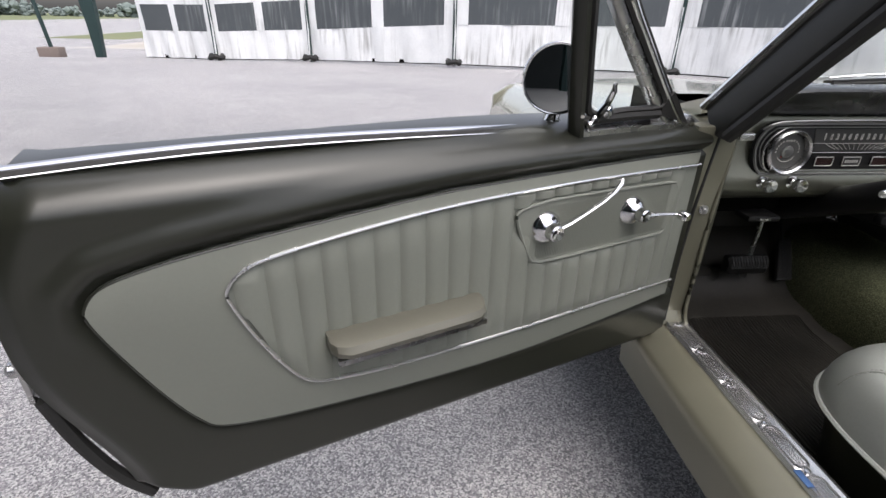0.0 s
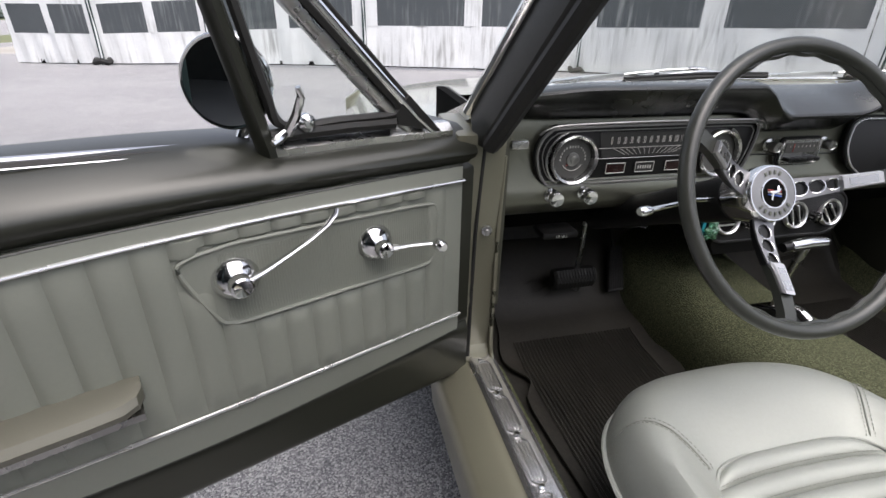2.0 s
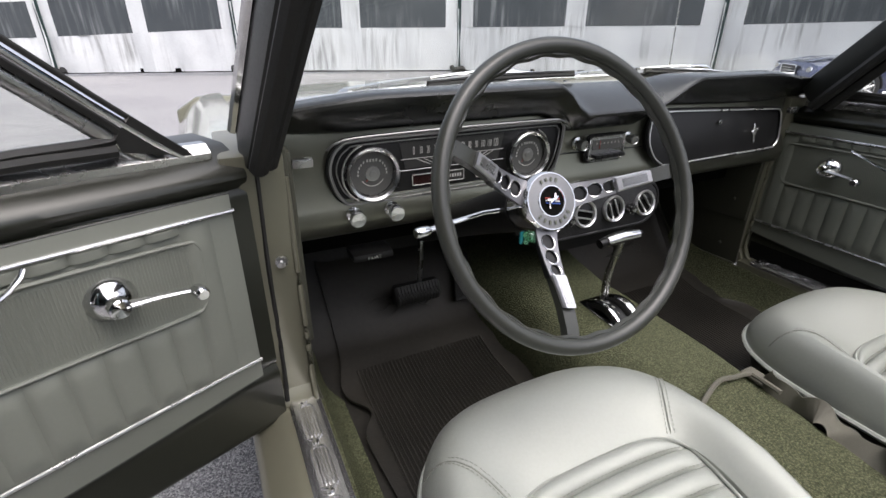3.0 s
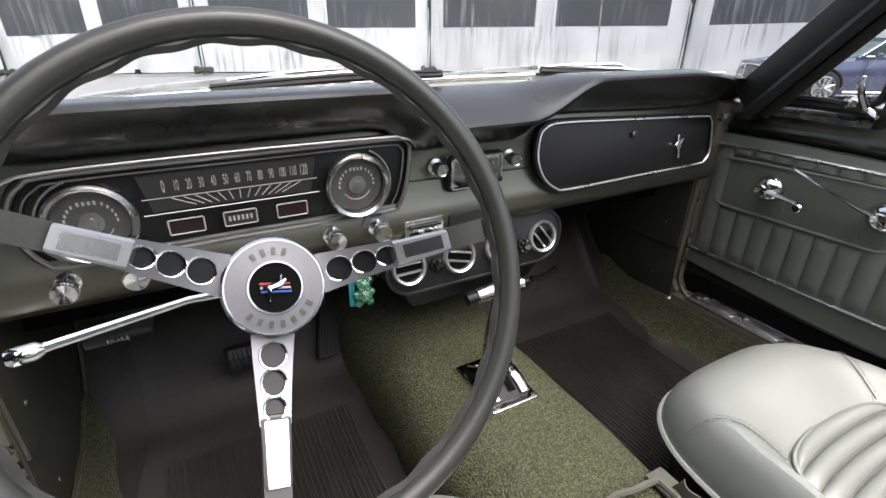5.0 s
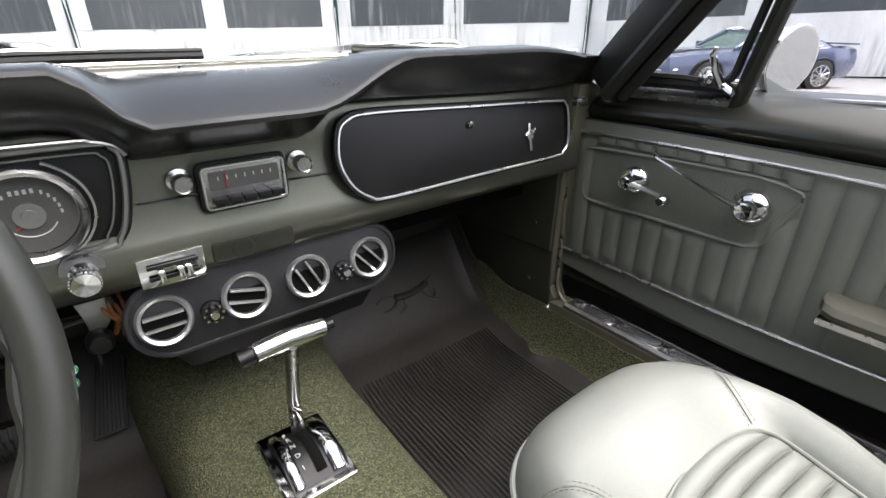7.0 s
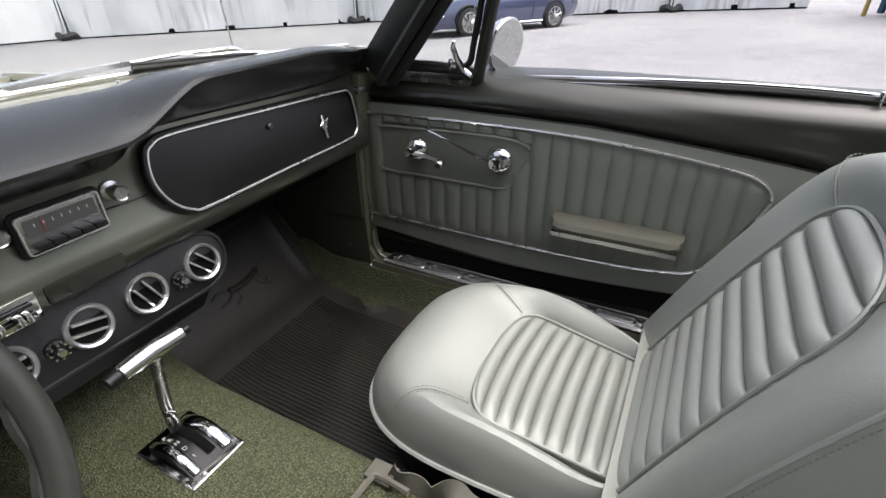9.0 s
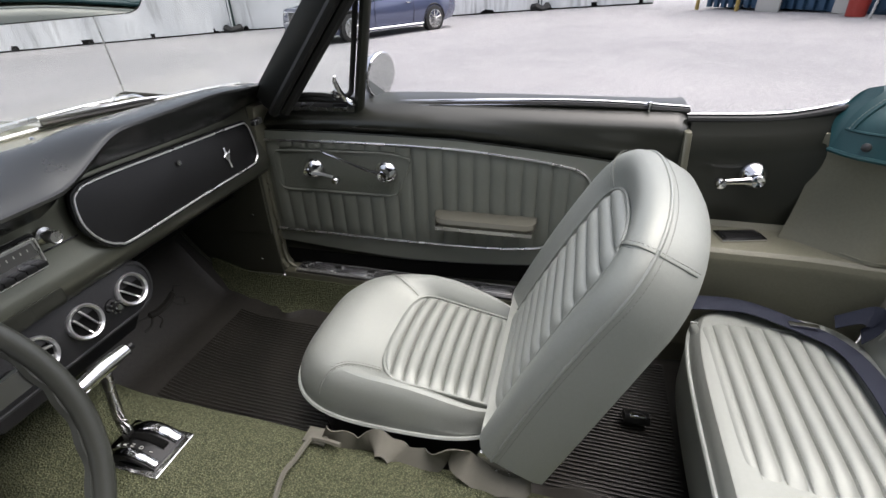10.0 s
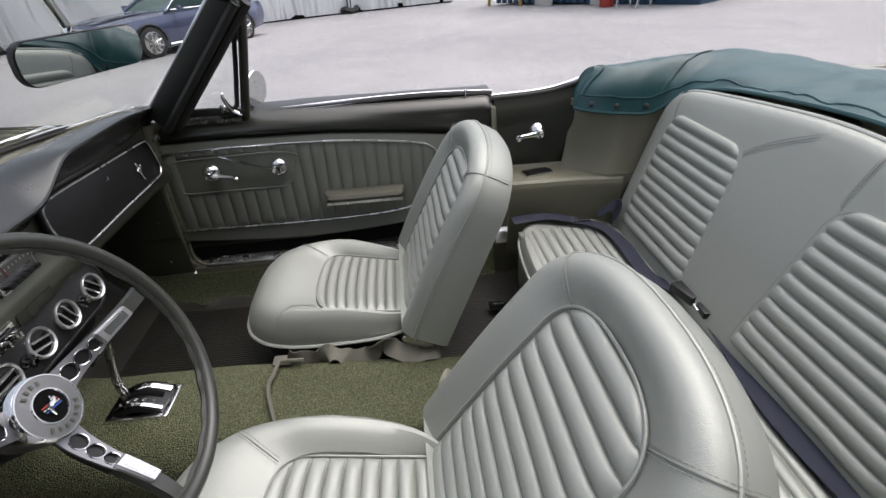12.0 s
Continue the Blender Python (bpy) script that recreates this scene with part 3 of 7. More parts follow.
    part("latch_thumb", tube([V(0.262, 0.815, 0.012), V(0.278, 0.808, 0.022), V(0.285, 0.805, 0.026)], [0.005, 0.006, 0.004], 8), CHROME, lt)
    # belt line
    bl = [(0.236, 0.789), (0.394, 0.801), (0.655, 0.812), (0.841, 0.814), (1.01, 0.808)]
    part("belt_strip", tube(smooth_path([xf(u, -0.062, z) for u, z in bl], 4), 0.0042, 8), CHROME, d, "chrome belt strip")
    part("window_felt", tube(smooth_path([xf(u, -0.05, z - 0.004) for u, z in bl], 4), 0.006, 6), RUBBER, d)
    part("inner_bead", tube(smooth_path([xf(u, -0.041, z - 0.004) for u, z in bl], 4), 0.0012, 6), CHROME, d)
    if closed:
        # Near-black sheet paints the shade between the closed door and the sill.
        part("sill_gap_shade", slab([xf(u, -0.001, z) for u, z in ((0.03, 0.340), (0.90, 0.382), (0.945, 0.40), (0.95, 0.432), (0.90, 0.448), (0.78, 0.440), (0.614, 0.413), (0.398, 0.399), (0.03, 0.401))], xf(0, -0.004, 0) - xf(0, 0, 0)), DARK, d, "near-black sheet painting the shade between door and sill")
        part("lock_button", lathe([(0.003, 0), (0.003, 0.018), (0.006, 0.020), (0.006, 0.026), (0.0, 0.028)], xf(0.93, -0.045, 0.795), (0, 0, 1), 12), CHROME, d)
    else:
        lp = part("latch_plate", slab([xf(1.050, n, z) for n, z in ((-0.025, 0.545), (-0.025, 0.63), (-0.075, 0.63), (-0.075, 0.545))], xf(0.006, 0, 0) - xf(0, 0, 0), 0.002), BRUSHED, d, "steel latch plate")
        part("latch_bolt", lathe([(0.010, 0), (0.010, 0.012), (0.006, 0.016), (0, 0.017)], xf(1.054, -0.045, 0.585), xf(1, 0, 0) - xf(0, 0, 0), 14), BRUSHED, lp)
        part("rear_seal", tube(smooth_path([xf(1.046, -0.03, 0.545), xf(1.030, -0.03, 0.47), xf(1.004, -0.028, 0.40), xf(0.972, -0.026, 0.352)], 5), 0.009, 8), RUBBER, d, "black rubber edge seal")
        for z in (0.46, 0.70):
            hg = part("door_hinge", box(xf(-0.035, -0.05, z), (0.05, 0.05, 0.05), 0.008), JAMB, d, "painted steel hinge")
            part("hinge_pin", lathe([(0.008, 0), (0.008, 0.07), (0.005, 0.074)], xf(-0.045, -0.03, z - 0.035), (0, 0, 1), 12), BRUSHED, hg)
    # outside mirror
    mc = xf(*mirror_at)
    mv = Vector(mirror_normal).normalized()
    mm = part("side_mirror", lathe([(0.018, -0.034), (0.043, -0.024), (0.051, -0.010), (0.054, 0.0), (0.0545, 0.004), (0.0525, 0.0068), (0.050, 0.006)], mc, mv, 40), CHROME, d, "round chrome side mirror")
    part("mirror_glass", lathe([(0.0495, 0.0), (0.0495, 0.0066), (0.0, 0.0067)], mc, mv, 40), MIRROR, mm)
    part("mirror_stem", tube([mc - mv * 0.03, mc - mv * 0.035 + Vector((0, 0, -0.045)), mc - mv * 0.03 + Vector((0, 0, -0.075))], [0.014, 0.011, 0.016], 10), CHROME, mm)
    part("outer_skin", slab([xf(u, n, 0.775) for u, n in ((-0.04, -0.07), (1.0, -0.07), (1.0, -0.13), (-0.04, -0.145))], (0, 0, -0.01), 0.003), BODY, d)
    return d


DD, DN, D0 = Vector((-0.9197, -0.3927, 0)), Vector((0.3927, -0.9197, 0)), Vector((-0.6914, 0.8354, 0))


def driver_frame(u, n, z):
    return D0 + DD * u + DN * n + Vector((0, 0, z))


def passenger_frame(u, n, z):
    return Vector((0.648 + 0.022 * u - n, 0.935 - u * 0.985, z - 0.02))


LEVER = [(0.354, 0.024, 0.65), (0.325, 0.03, 0.662), (0.295, 0.034, 0.677), (0.265, 0.036, 0.692), (0.243, 0.036, 0.705), (0.230, 0.034, 0.716), (0.226, 0.03, 0.722)]
LEVER_P = [(0.354, 0.024, 0.65), (0.32, 0.03, 0.66), (0.285, 0.034, 0.674), (0.25, 0.036, 0.688), (0.215, 0.036, 0.700), (0.205, 0.034, 0.704), (0.20, 0.03, 0.706)]
build_door(driver_frame, "open car door with sage vinyl panel, pleats and chrome trim", LEVER, (0.310, -0.058, 0.870), (-0.24, -0.965, 0.05), False)
build_door(passenger_frame, "closed car door with sage vinyl panel, pleats and chrome trim", LEVER_P, (0.300, -0.135, 0.845), (-0.30, -0.95, -0.10), True)

# the body shell ------------------------------------------------------------------

body = thing("convertible", (0, 0, 0.2), "olive and champagne convertible body shell with carpeted floor", "car")


FLOOR = [(-0.75, 0.33), (-0.42, 0.33), (-0.30, 0.24), (0.0, 0.215), (0.5, 0.21), (0.95, 0.22), (1.08, 0.26), (1.22, 0.42), (1.27, 0.66), (1.27, 0.78)]


def floor_z(y):
    for (ya, za), (yb, zb) in zip(FLOOR, FLOOR[1:8]):
        if ya <= y <= yb:
            return za + (zb - za) * (y - ya) / (yb - ya)
    return FLOOR[-3][1]


def build_body():
    # floor pan, toe board, firewall
    def floor(u, v):
        t = v * 9
        i = min(8, int(t))
        (ya, za), (yb, zb) = FLOOR[i], FLOOR[i + 1]
        return Vector((-0.62 + 1.24 * u, ya + (yb - ya) * (t - i), za + (zb - za) * (t - i)))
    part("floor_pan", thick(sheet(floor, 10, 36), (0, 0, -0.03)), MAT, body, "dark rubber-coated floor and toe board")
    # side kick panels
    for s in (-1, 1):
        ye = 0.864 if s < 0 else 0.906
        kick = part("kick_panel", slab([Vector((s * 0.606, y, z)) for y, z in ((ye, 0.318), (ye + 0.004, 0.45), (ye, 0.78), (1.27, 0.80), (1.27, 0.50), (1.205, 0.409), (1.131, 0.328), (1.058, 0.312))], (s * 0.006, 0, 0), 0.002), KICK, body, "olive vinyl kick panel")
        part("kick_ledge", slab([Vector((s * 0.600, y, z)) for y, z in ((ye + 0.006, 0.448), (ye + 0.002, 0.775), (1.26, 0.79), (1.26, 0.46), (1.08, 0.443))], (s * 0.008, 0, 0), 0.003), KICK, kick)
        part("kick_edge", tube(smooth_path([(s * 0.602, ye + 0.004, 0.316), (s * 0.602, 1.058, 0.311), (s * 0.602, 1.131, 0.327), (s * 0.602, 1.205, 0.41), (s * 0.602, 1.25, 0.50)], 5), 0.0045, 6), KICK, kick)
        for y, z in ((ye + 0.06, 0.36), (ye + 0.05, 0.50)):
            part("kick_screw", lathe([(0.005, 0), (0.004, 0.002), (0, 0.003)], (s * (0.606 if z < 0.44 else 0.600), y, z), (-s, 0, 0), 10), KICK, kick)
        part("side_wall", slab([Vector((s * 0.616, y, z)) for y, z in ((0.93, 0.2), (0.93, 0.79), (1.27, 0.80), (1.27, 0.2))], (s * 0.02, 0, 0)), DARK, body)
        part("hinge_pillar", slab([Vector((s * 0.6125, y, z)) for y, z in ((ye - 0.012, 0.335), (ye + 0.006, 0.36), (ye + 0.002, 0.60), (ye - 0.016, 0.78), (0.99, 0.79), (0.99, 0.3), (ye + 0.016, 0.3))], (s * 0.0835, 0, 0), 0.006), JAMB, body, "gold-olive door pillar")
        edge = [(0.742, -0.006), (0.585, 0.002), (0.50, 0.0), (0.435, 0.0), (0.367, -0.002), (0.338, -0.018), (0.328, -0.05)]
        part("opening_edge", tube(smooth_path([(s * (0.628 if s > 0 else 0.612), ye + dy, z) for z, dy in edge], 5), 0.0042, 8), JAMB, body, "rolled edge of the door opening")
        if s < 0:
            part("pillar_bead", tube(smooth_path([(-0.650, 0.852, 0.76), (-0.654, 0.866, 0.60), (-0.656, 0.868, 0.42), (-0.66, 0.858, 0.345)], 5), 0.004, 6), RUBBER, body, "black door rubber")
            part("pillar_seam", tube([(-0.612, 0.858, 0.70), (-0.69, 0.858, 0.695)], 0.002, 5), JAMB, body)
        # sill
        part("sill", sweep([(s * 0.66, y, 0) for y in (0.90, 0.4, -0.1, -0.35)], [(-0.06, 0.2), (-0.056, 0.33), (0.0, 0.333), (0.018, 0.329), (0.034, 0.318), (0.052, 0.310), (0.062, 0.300), (0.066, 0.28), (0.06, 0.2)], (s, 0, 0), (0, 0, 1)), JAMB, body, "gold-olive painted sill")
        pl = part("sill_plate", sweep([(s * 0.632, y, 0.336) for y in (0.865, 0.6, 0.3, 0.0, -0.06)], [(-0.026, -0.004), (-0.026, 0.003), (-0.018, 0.006), (-0.010, 0.003), (0.016, 0.003), (0.022, 0.006), (0.027, 0.0), (0.027, -0.006)], (s, 0, 0), (0, 0, 1)), SILL, body, "worn ribbed aluminium sill plate")
        for k in range(9):
            y = 0.80 - k * 0.098
            part("rib", join(*[box((s * (0.632 + dx), y, 0.3405), (0.0026, 0.07, 0.003), 0.001) for dx in (-0.004, 0.001, 0.006, 0.011)]), SILL, pl)
            part("pocket_rim", tube([(s * (0.6335 + a), y + b, 0.3395) for a, b in rounded(0.024, 0.082, 0.010, 3)], 0.0022, 6, True), SILL, pl)
            part("screw", lathe([(0.0055, 0), (0.005, 0.003), (0.0, 0.0038)], (s * 0.635, y + 0.05, 0.339), (0, 0, 1), 10), CHROME, pl)
        if s < 0:
            part("maker_patch", box((-0.652, 0.445, 0.3415), (0.011, 0.03, 0.002), 0.0005), PATCHBLUE, pl, "small blue maker's patch")
            part("door_switch", lathe([(0.010, 0), (0.009, 0.005), (0.005, 0.006), (0.005, 0.014), (0, 0.015)], (-0.634, 0.864, 0.609), (-0.3, -1, 0), 14), BRUSHED, body, "steel door light switch")
        # windscreen pillar
        prof = [(-0.028, -0.03), (-0.034, 0.0), (-0.026, 0.03), (-0.012, 0.036), (0.002, 0.030), (0.005, 0.0), (0.0, -0.026), (-0.012, -0.034)]
        ring = []
        for t in [k / 10 for k in range(11)]:
            c = Vector((s * (0.662 - 0.06 * t), 0.868 - 0.275 * t, 0.785 + 0.30 * t))
            w = 1.15 - 0.25 * t
            ring.append([c + Vector((s * a * w, 0.72 * b * w, 0.72 * b * w)) for a, b in prof])
        part("windscreen_pillar", loft(ring), PILLAR, body, "dark trimmed windscreen pillar")
        part("pillar_trim", tube([Vector((s * (0.668 - 0.06 * t), 0.895 - 0.275 * t, 0.807 + 0.30 * t)) for t in (0, 0.25, 0.5, 0.75, 1)], 0.008, 8), CHROME, body, "chrome windscreen moulding")
        part("pillar_gasket", tube([Vector((s * (0.632 - 0.06 * t), 0.852 - 0.275 * t, 0.765 + 0.30 * t)) for t in (0, 0.25, 0.5, 0.75, 1)], 0.012, 8), RUBBER, body)
        part("pillar_seal", tube([Vector((s * (0.648 - 0.06 * t), 0.83 - 0.275 * t, 0.765 + 0.30 * t)) for t in (0, 0.25, 0.5, 0.75, 1)], 0.013, 8), RUBBER, body)
    hd = [(-0.60, 0.585, 1.093), (-0.3, 0.625, 1.14), (0, 0.64, 1.15), (0.3, 0.625, 1.14), (0.60, 0.585, 1.093)]
    part("windscreen_header", tube(smooth_path(hd, 5), 0.032, 10, flat=0.6, up=(0, 1, 0.5)), PAINT, body)
    ws = part("windscreen", thick(sheet(lambda u, v: Vector(((-0.66 + 1.32 * u) * (1 - 0.09 * v), 0.905 + 0.14 * (1 - abs(2 * u - 1) ** 2.5) - (0.305 + 0.09 * (1 - (2 * u - 1) ** 2)) * v, 0.825 + (0.27 + 0.05 * (1 - (2 * u - 1) ** 2)) * v)), 18, 8), (0, 0.003, 0.003)), GLASS, body, "clear windscreen")
    ws.visible_shadow = False
    # cowl, hood, wings
    part("cowl", thick(sheet(lambda u, v: Vector((-0.66 + 1.32 * u, 0.91 + 0.14 * (1 - abs(2 * u - 1) ** 2.5) + (0.10 + 0.16 * abs(2 * u - 1) ** 2.5) * v, 0.822 - 0.075 * v)), 18, 3), (0, 0, -0.03)), BODY, body, "champagne cowl")
    part("hood", thick(sheet(lambda u, v: Vector((-0.62 + 1.24 * u, 1.14 + 1.3 * v, 0.742 - 0.02 * v - 0.03 * v * v - 0.05 * abs(2 * u - 1) ** 2.5)), 14, 10), (0, 0, -0.02)), BODY, body, "champagne hood")
    for s in (-1, 1):
        part("front_wing", thick(sheet(lambda u, v: Vector((s * (0.625 + 0.17 * u), 0.96 + 1.5 * v, 0.765 - 0.06 * ease(v * 5) - 0.04 * v * v - 0.10 * u ** 3)), 6, 10), (0, 0, -0.02)), BODY, body)
        part("wing_side", thick(sheet(lambda u, v: Vector((s * (0.795 + 0.03 * math.sin(3 * u)), 0.96 + 1.5 * v, 0.665 - 0.06 * ease(v * 5) - 0.42 * u - 0.04 * v * v)), 6, 10), (-s * 0.02, 0, 0)), BODY, body)
        part("rear_wing", thick(sheet(lambda u, v: Vector((s * (0.70 + 0.13 * u), -0.12 - 1.5 * v, 0.765 + 0.065 * ease((v - 0.06) * 4) - 0.08 * u ** 3 - 0.05 * v)), 6, 10), (0, 0, -0.02)), BODY, body)
        part("rear_wing_side", thick(sheet(lambda u, v: Vector((s * (0.83 + 0.03 * math.sin(3 * u)), -0.12 - 1.5 * v, 0.72 + 0.03 * ease(v * 3) - 0.45 * u - 0.05 * v)), 6, 10), (-s * 0.02, 0, 0)), BODY, body)
    end = lambda y, x, z0, z1, d: slab([Vector((-x, y, z0)), Vector((x, y, z0)), Vector((x, y, z1 - 0.05)), Vector((x * 0.9, y, z1)), Vector((-x * 0.9, y, z1)), Vector((-x, y, z1 - 0.05))], (0, d, 0), 0.006)
    part("front_panel", end(2.44, 0.80, 0.26, 0.66, -0.03), BODY, body)
    part("rear_panel", end(-1.62, 0.84, 0.28, 0.78, 0.03), BODY, body)
    for s in (-1, 1):
        for y in (1.72, -1.08):
            w = part("wheel", lathe([(0.17, -0.09), (0.29, -0.09), (0.31, -0.05), (0.31, 0.05), (0.29, 0.085), (0.19, 0.09), (0.18, 0.06)], (s * 0.72, y, ground_z(s * 0.72, y) + 0.308), (s, 0, 0), 32), RUBBER, body, "black tyre")
            part("rim", lathe([(0.185, 0.05), (0.185, 0.085), (0.17, 0.08), (0.12, 0.05), (0.05, 0.07), (0.0, 0.075)], (s * 0.72, y, ground_z(s * 0.72, y) + 0.308), (s, 0, 0), 28), BRUSHED, w, "steel rim")
    part("trunk_lid", thick(sheet(lambda u, v: Vector((-0.71 + 1.42 * u, -1.0 - 0.65 * v, 0.83 - 0.05 * v - 0.02 * abs(2 * u - 1) ** 3)), 10, 6), (0, 0, -0.02)), BODY, body)
    part("trunk_floor", box((0, -0.85, 0.6), (1.3, 0.4, 0.03), 0.005), DARK, body)

    # tunnel with carpet
    def tunnel(u, v):
        a = math.pi * u
        y = -0.12 + 1.37 * v
        top = 0.345 + 0.045 * ease((y - 0.1) / 0.6) + 0.03 * ease((y - 0.9) / 0.3)
        w = 0.145 + 0.03 * ease((y - 0.9) / 0.3)
        c, s = math.cos(a), math.sin(a)
        wob = 0.004 * noise.noise((u * 5, y * 9, 2))
        return Vector((-w * math.copysign(abs(c) ** 0.55, c) * 1.0 - 0.0, y, 0.21 + (top - 0.21) * abs(s) ** 0.6 + wob))
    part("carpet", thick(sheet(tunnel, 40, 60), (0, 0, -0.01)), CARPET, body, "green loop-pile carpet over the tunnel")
    for s in (-1, 1):
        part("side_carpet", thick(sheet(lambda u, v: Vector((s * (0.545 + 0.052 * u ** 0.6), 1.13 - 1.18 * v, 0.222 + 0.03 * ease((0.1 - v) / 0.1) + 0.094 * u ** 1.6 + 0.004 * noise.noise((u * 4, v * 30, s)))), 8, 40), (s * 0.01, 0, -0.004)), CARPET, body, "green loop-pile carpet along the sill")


build_body()

# seats ------------------------------------------------------------------------------


def stitch_row(pts, gap=0.0062, dash=0.0038, r=0.0006):
    """Thread dashes along a path."""
    bms, run = [], 0.0
    for a, b in zip(pts, pts[1:]):
        d = b - a
        ln = d.length
        if ln < 1e-6:
            continue
        d = d / ln
        x = -run % gap
        while x < ln:
            bms.append([a + d * x, a + d * min(ln + 0.002, x + dash)])
            x += gap
        run += ln
    rings = bmesh.new()
    for p, q in bms:
        d = (q - p).normalized()
        s = d.orthogonal().normalized() * r
        w = s.cross(d)
        va = [rings.verts.new(p + k) for k in (s, w, -s, -w)]
        vb = [rings.verts.new(q + k) for k in (s, w, -s, -w)]
        for i in range(4):
            rings.faces.new((va[i], va[(i + 1) % 4], vb[(i + 1) % 4], vb[i]))
        rings.faces.new(va[::-1])
        rings.faces.new(vb)
    return rings


def stitching(rows, parent):
    tagged(part("stitching", join(*[stitch_row(p) for p in rows]), THREAD, parent), "", "", "", "stuff")


def arch(w0, w1, h0, shoulder, top, n=2.5):
    """Half-round-headed outline as (x, h): up the right side, over the top, down the left."""
    right = [(w0 + (w1 - w0) * i / 12, h0 + (shoulder - h0) * i / 12) for i in range(12)]
    for i in range(15):
        a = math.pi / 2 * i / 14
        right.append((w1 * max(0.0, math.cos(a)) ** (2 / n), shoulder + (top - shoulder) * math.sin(a) ** (2 / n)))
    return right + [(-x, h) for x, h in reversed(right[:-1])]


def build_bucket(cx, front, hinge, recline, top, wide, sink, label, group):
    seat = thing("bucket_seat", (cx, 0.4, 0.22), label, "car seat", group)
    rear = hinge - 0.05
    cy, b = (front + rear) / 2, (front - rear) / 2
    y0, y1, np_ = hinge + 0.004, front - 0.176, 9
    outer = superring(0, cy, 0.213 * wide, b, 3.3, 72)
    inner = superring(0, (rear + 0.02 + y1) / 2, 0.137 * (0.4 + 0.6 * wide), (y1 - rear - 0.02) / 2, 5.0, 72)

    def skin(i, s, z):
        """A point of the padded roll: s = 1 at the piping, 0 at the pleated insert."""
        x, y = inner[i][0] + (outer[i][0] - inner[i][0]) * s, inner[i][1] + (outer[i][1] - inner[i][1]) * s
        t = (y - rear) / (front - rear)
        lift = ease((z - 0.37) / 0.06)
        zz = z - lift * (sink + 0.052 * ease((0.55 - t) / 0.55))
        zz += lift * 0.003 * noise.noise((x * 8 + cx * 3, y * 8, 1))
        bow = 0.012 * (1 - (x / 0.213) ** 2) if y > cy else 0
        return Vector((cx + x * (0.955 + 0.045 * math.sin(clamp(t) * 2.4)), y + bow * clamp((y - cy) / b), zz))

    prof = [(0.97, 0.360), (0.995, 0.365), (1.0, 0.374), (0.998, 0.386), (0.975, 0.405), (0.93, 0.424), (0.85, 0.444), (0.75, 0.458), (0.62, 0.466), (0.47, 0.466), (0.31, 0.458), (0.15, 0.446), (0.03, 0.436), (0.0, 0.408)]

    def height(s):
        for (a, za), (c, zc) in zip(prof[3:], prof[4:]):
            if c <= s <= a:
                return zc + (za - zc) * (s - c) / max(1e-6, a - c)
        return 0.40
    part("cushion", loft([[skin(i, s, z) for i in range(72)] for s, z in prof]), SEAT, seat, "padded vinyl cushion")
    part("piping", tube([skin(i, 1.012, 0.369) for i in range(72)], 0.0046, 6, True), PIPING, seat)
    part("seat_base", loft([[Vector((cx + (skin(i, 1, 0.36).x - cx) * k, cy + (skin(i, 1, 0.36).y - cy) * k, z)) for i in range(72)] for k, z in ((0.84, 0.21), (0.88, 0.29), (0.95, 0.36))]), BLACK, seat, "black seat base")

    def ins(u, v, lift=0.0):
        hw = (0.128 + 0.010 * v) * (0.4 + 0.6 * wide) * (1 - 0.30 * clamp((v - 0.78) / 0.22) ** 3)
        y = y0 + (y1 - y0) * v + 0.014 * (1 - (2 * u - 1) ** 2) * v
        pf = abs(math.sin(math.pi * v * np_)) ** 0.42
        edge = 1 - abs(2 * u - 1) ** 9
        pucker = 0.0009 * math.sin(u * 70 + v * 13) * (1 - pf)
        return Vector((cx + (2 * u - 1) * hw, y, 0.434 - sink * 0.6 - 0.036 * (1 - v) - 0.006 * math.sin(math.pi * u) + 0.011 * pf * edge + pucker + lift))
    part("cushion_pleats", thick(sheet(ins, 28, 108), (0, 0, -0.02)), SEAT, seat, "pleated vinyl insert")
    wp = smooth_path([ins(0, 0), ins(0, 0.5), ins(0, 0.8), ins(0, 0.93), ins(0.04, 1), ins(0.5, 1), ins(0.96, 1), ins(1, 0.93), ins(1, 0.8), ins(1, 0.5), ins(1, 0)], 5)
    part("welt", tube([p + Vector((0, 0, 0.003)) for p in wp], 0.0026, 6), SEAT, seat)
    stitching([[ins(0.03 + 0.94 * k / 20, (j + 0.07) / np_, 0.0012) for k in range(21)] for j in range(1, np_)], seat)
    for i0, i1 in ((9, 6), (27, 30)):
        seam = []
        for k in range(13):
            s = 0.02 + 0.93 * k / 12
            a, c = skin(i0, s, height(s)), skin(i1, s, height(s))
            q = a.lerp(c, k / 12)
            seam.append(Vector((q.x, q.y, max(a.z, c.z) + 0.0006)))
        side = Vector((seam[-1].y - seam[0].y, seam[0].x - seam[-1].x, 0)).normalized()
        part("seam", tube(seam, 0.0011, 5), THREAD, seat)
        stitching([[p + side * o + Vector((0, 0, 0.0012)) for p in seam] for o in (-0.005, 0.005)], seat)

    # backrest: a tapering slab with an arched head
    o = Vector((cx, hinge, 0.405))
    sn, cs = math.sin(radians(recline)), math.cos(radians(recline))
    H, N = Vector((0, -sn, cs)), Vector((0, cs, sn))
    w = 0.5 + 0.5 * wide
    shell = arch(0.243 * w, 0.222 * w, 0.0, top - 0.145, top, 2.4)
    ti = top - 0.070
    panel = arch(0.150 * w, 0.130 * w, 0.004, ti - 0.095, ti, 2.6)
    nn = len(shell)

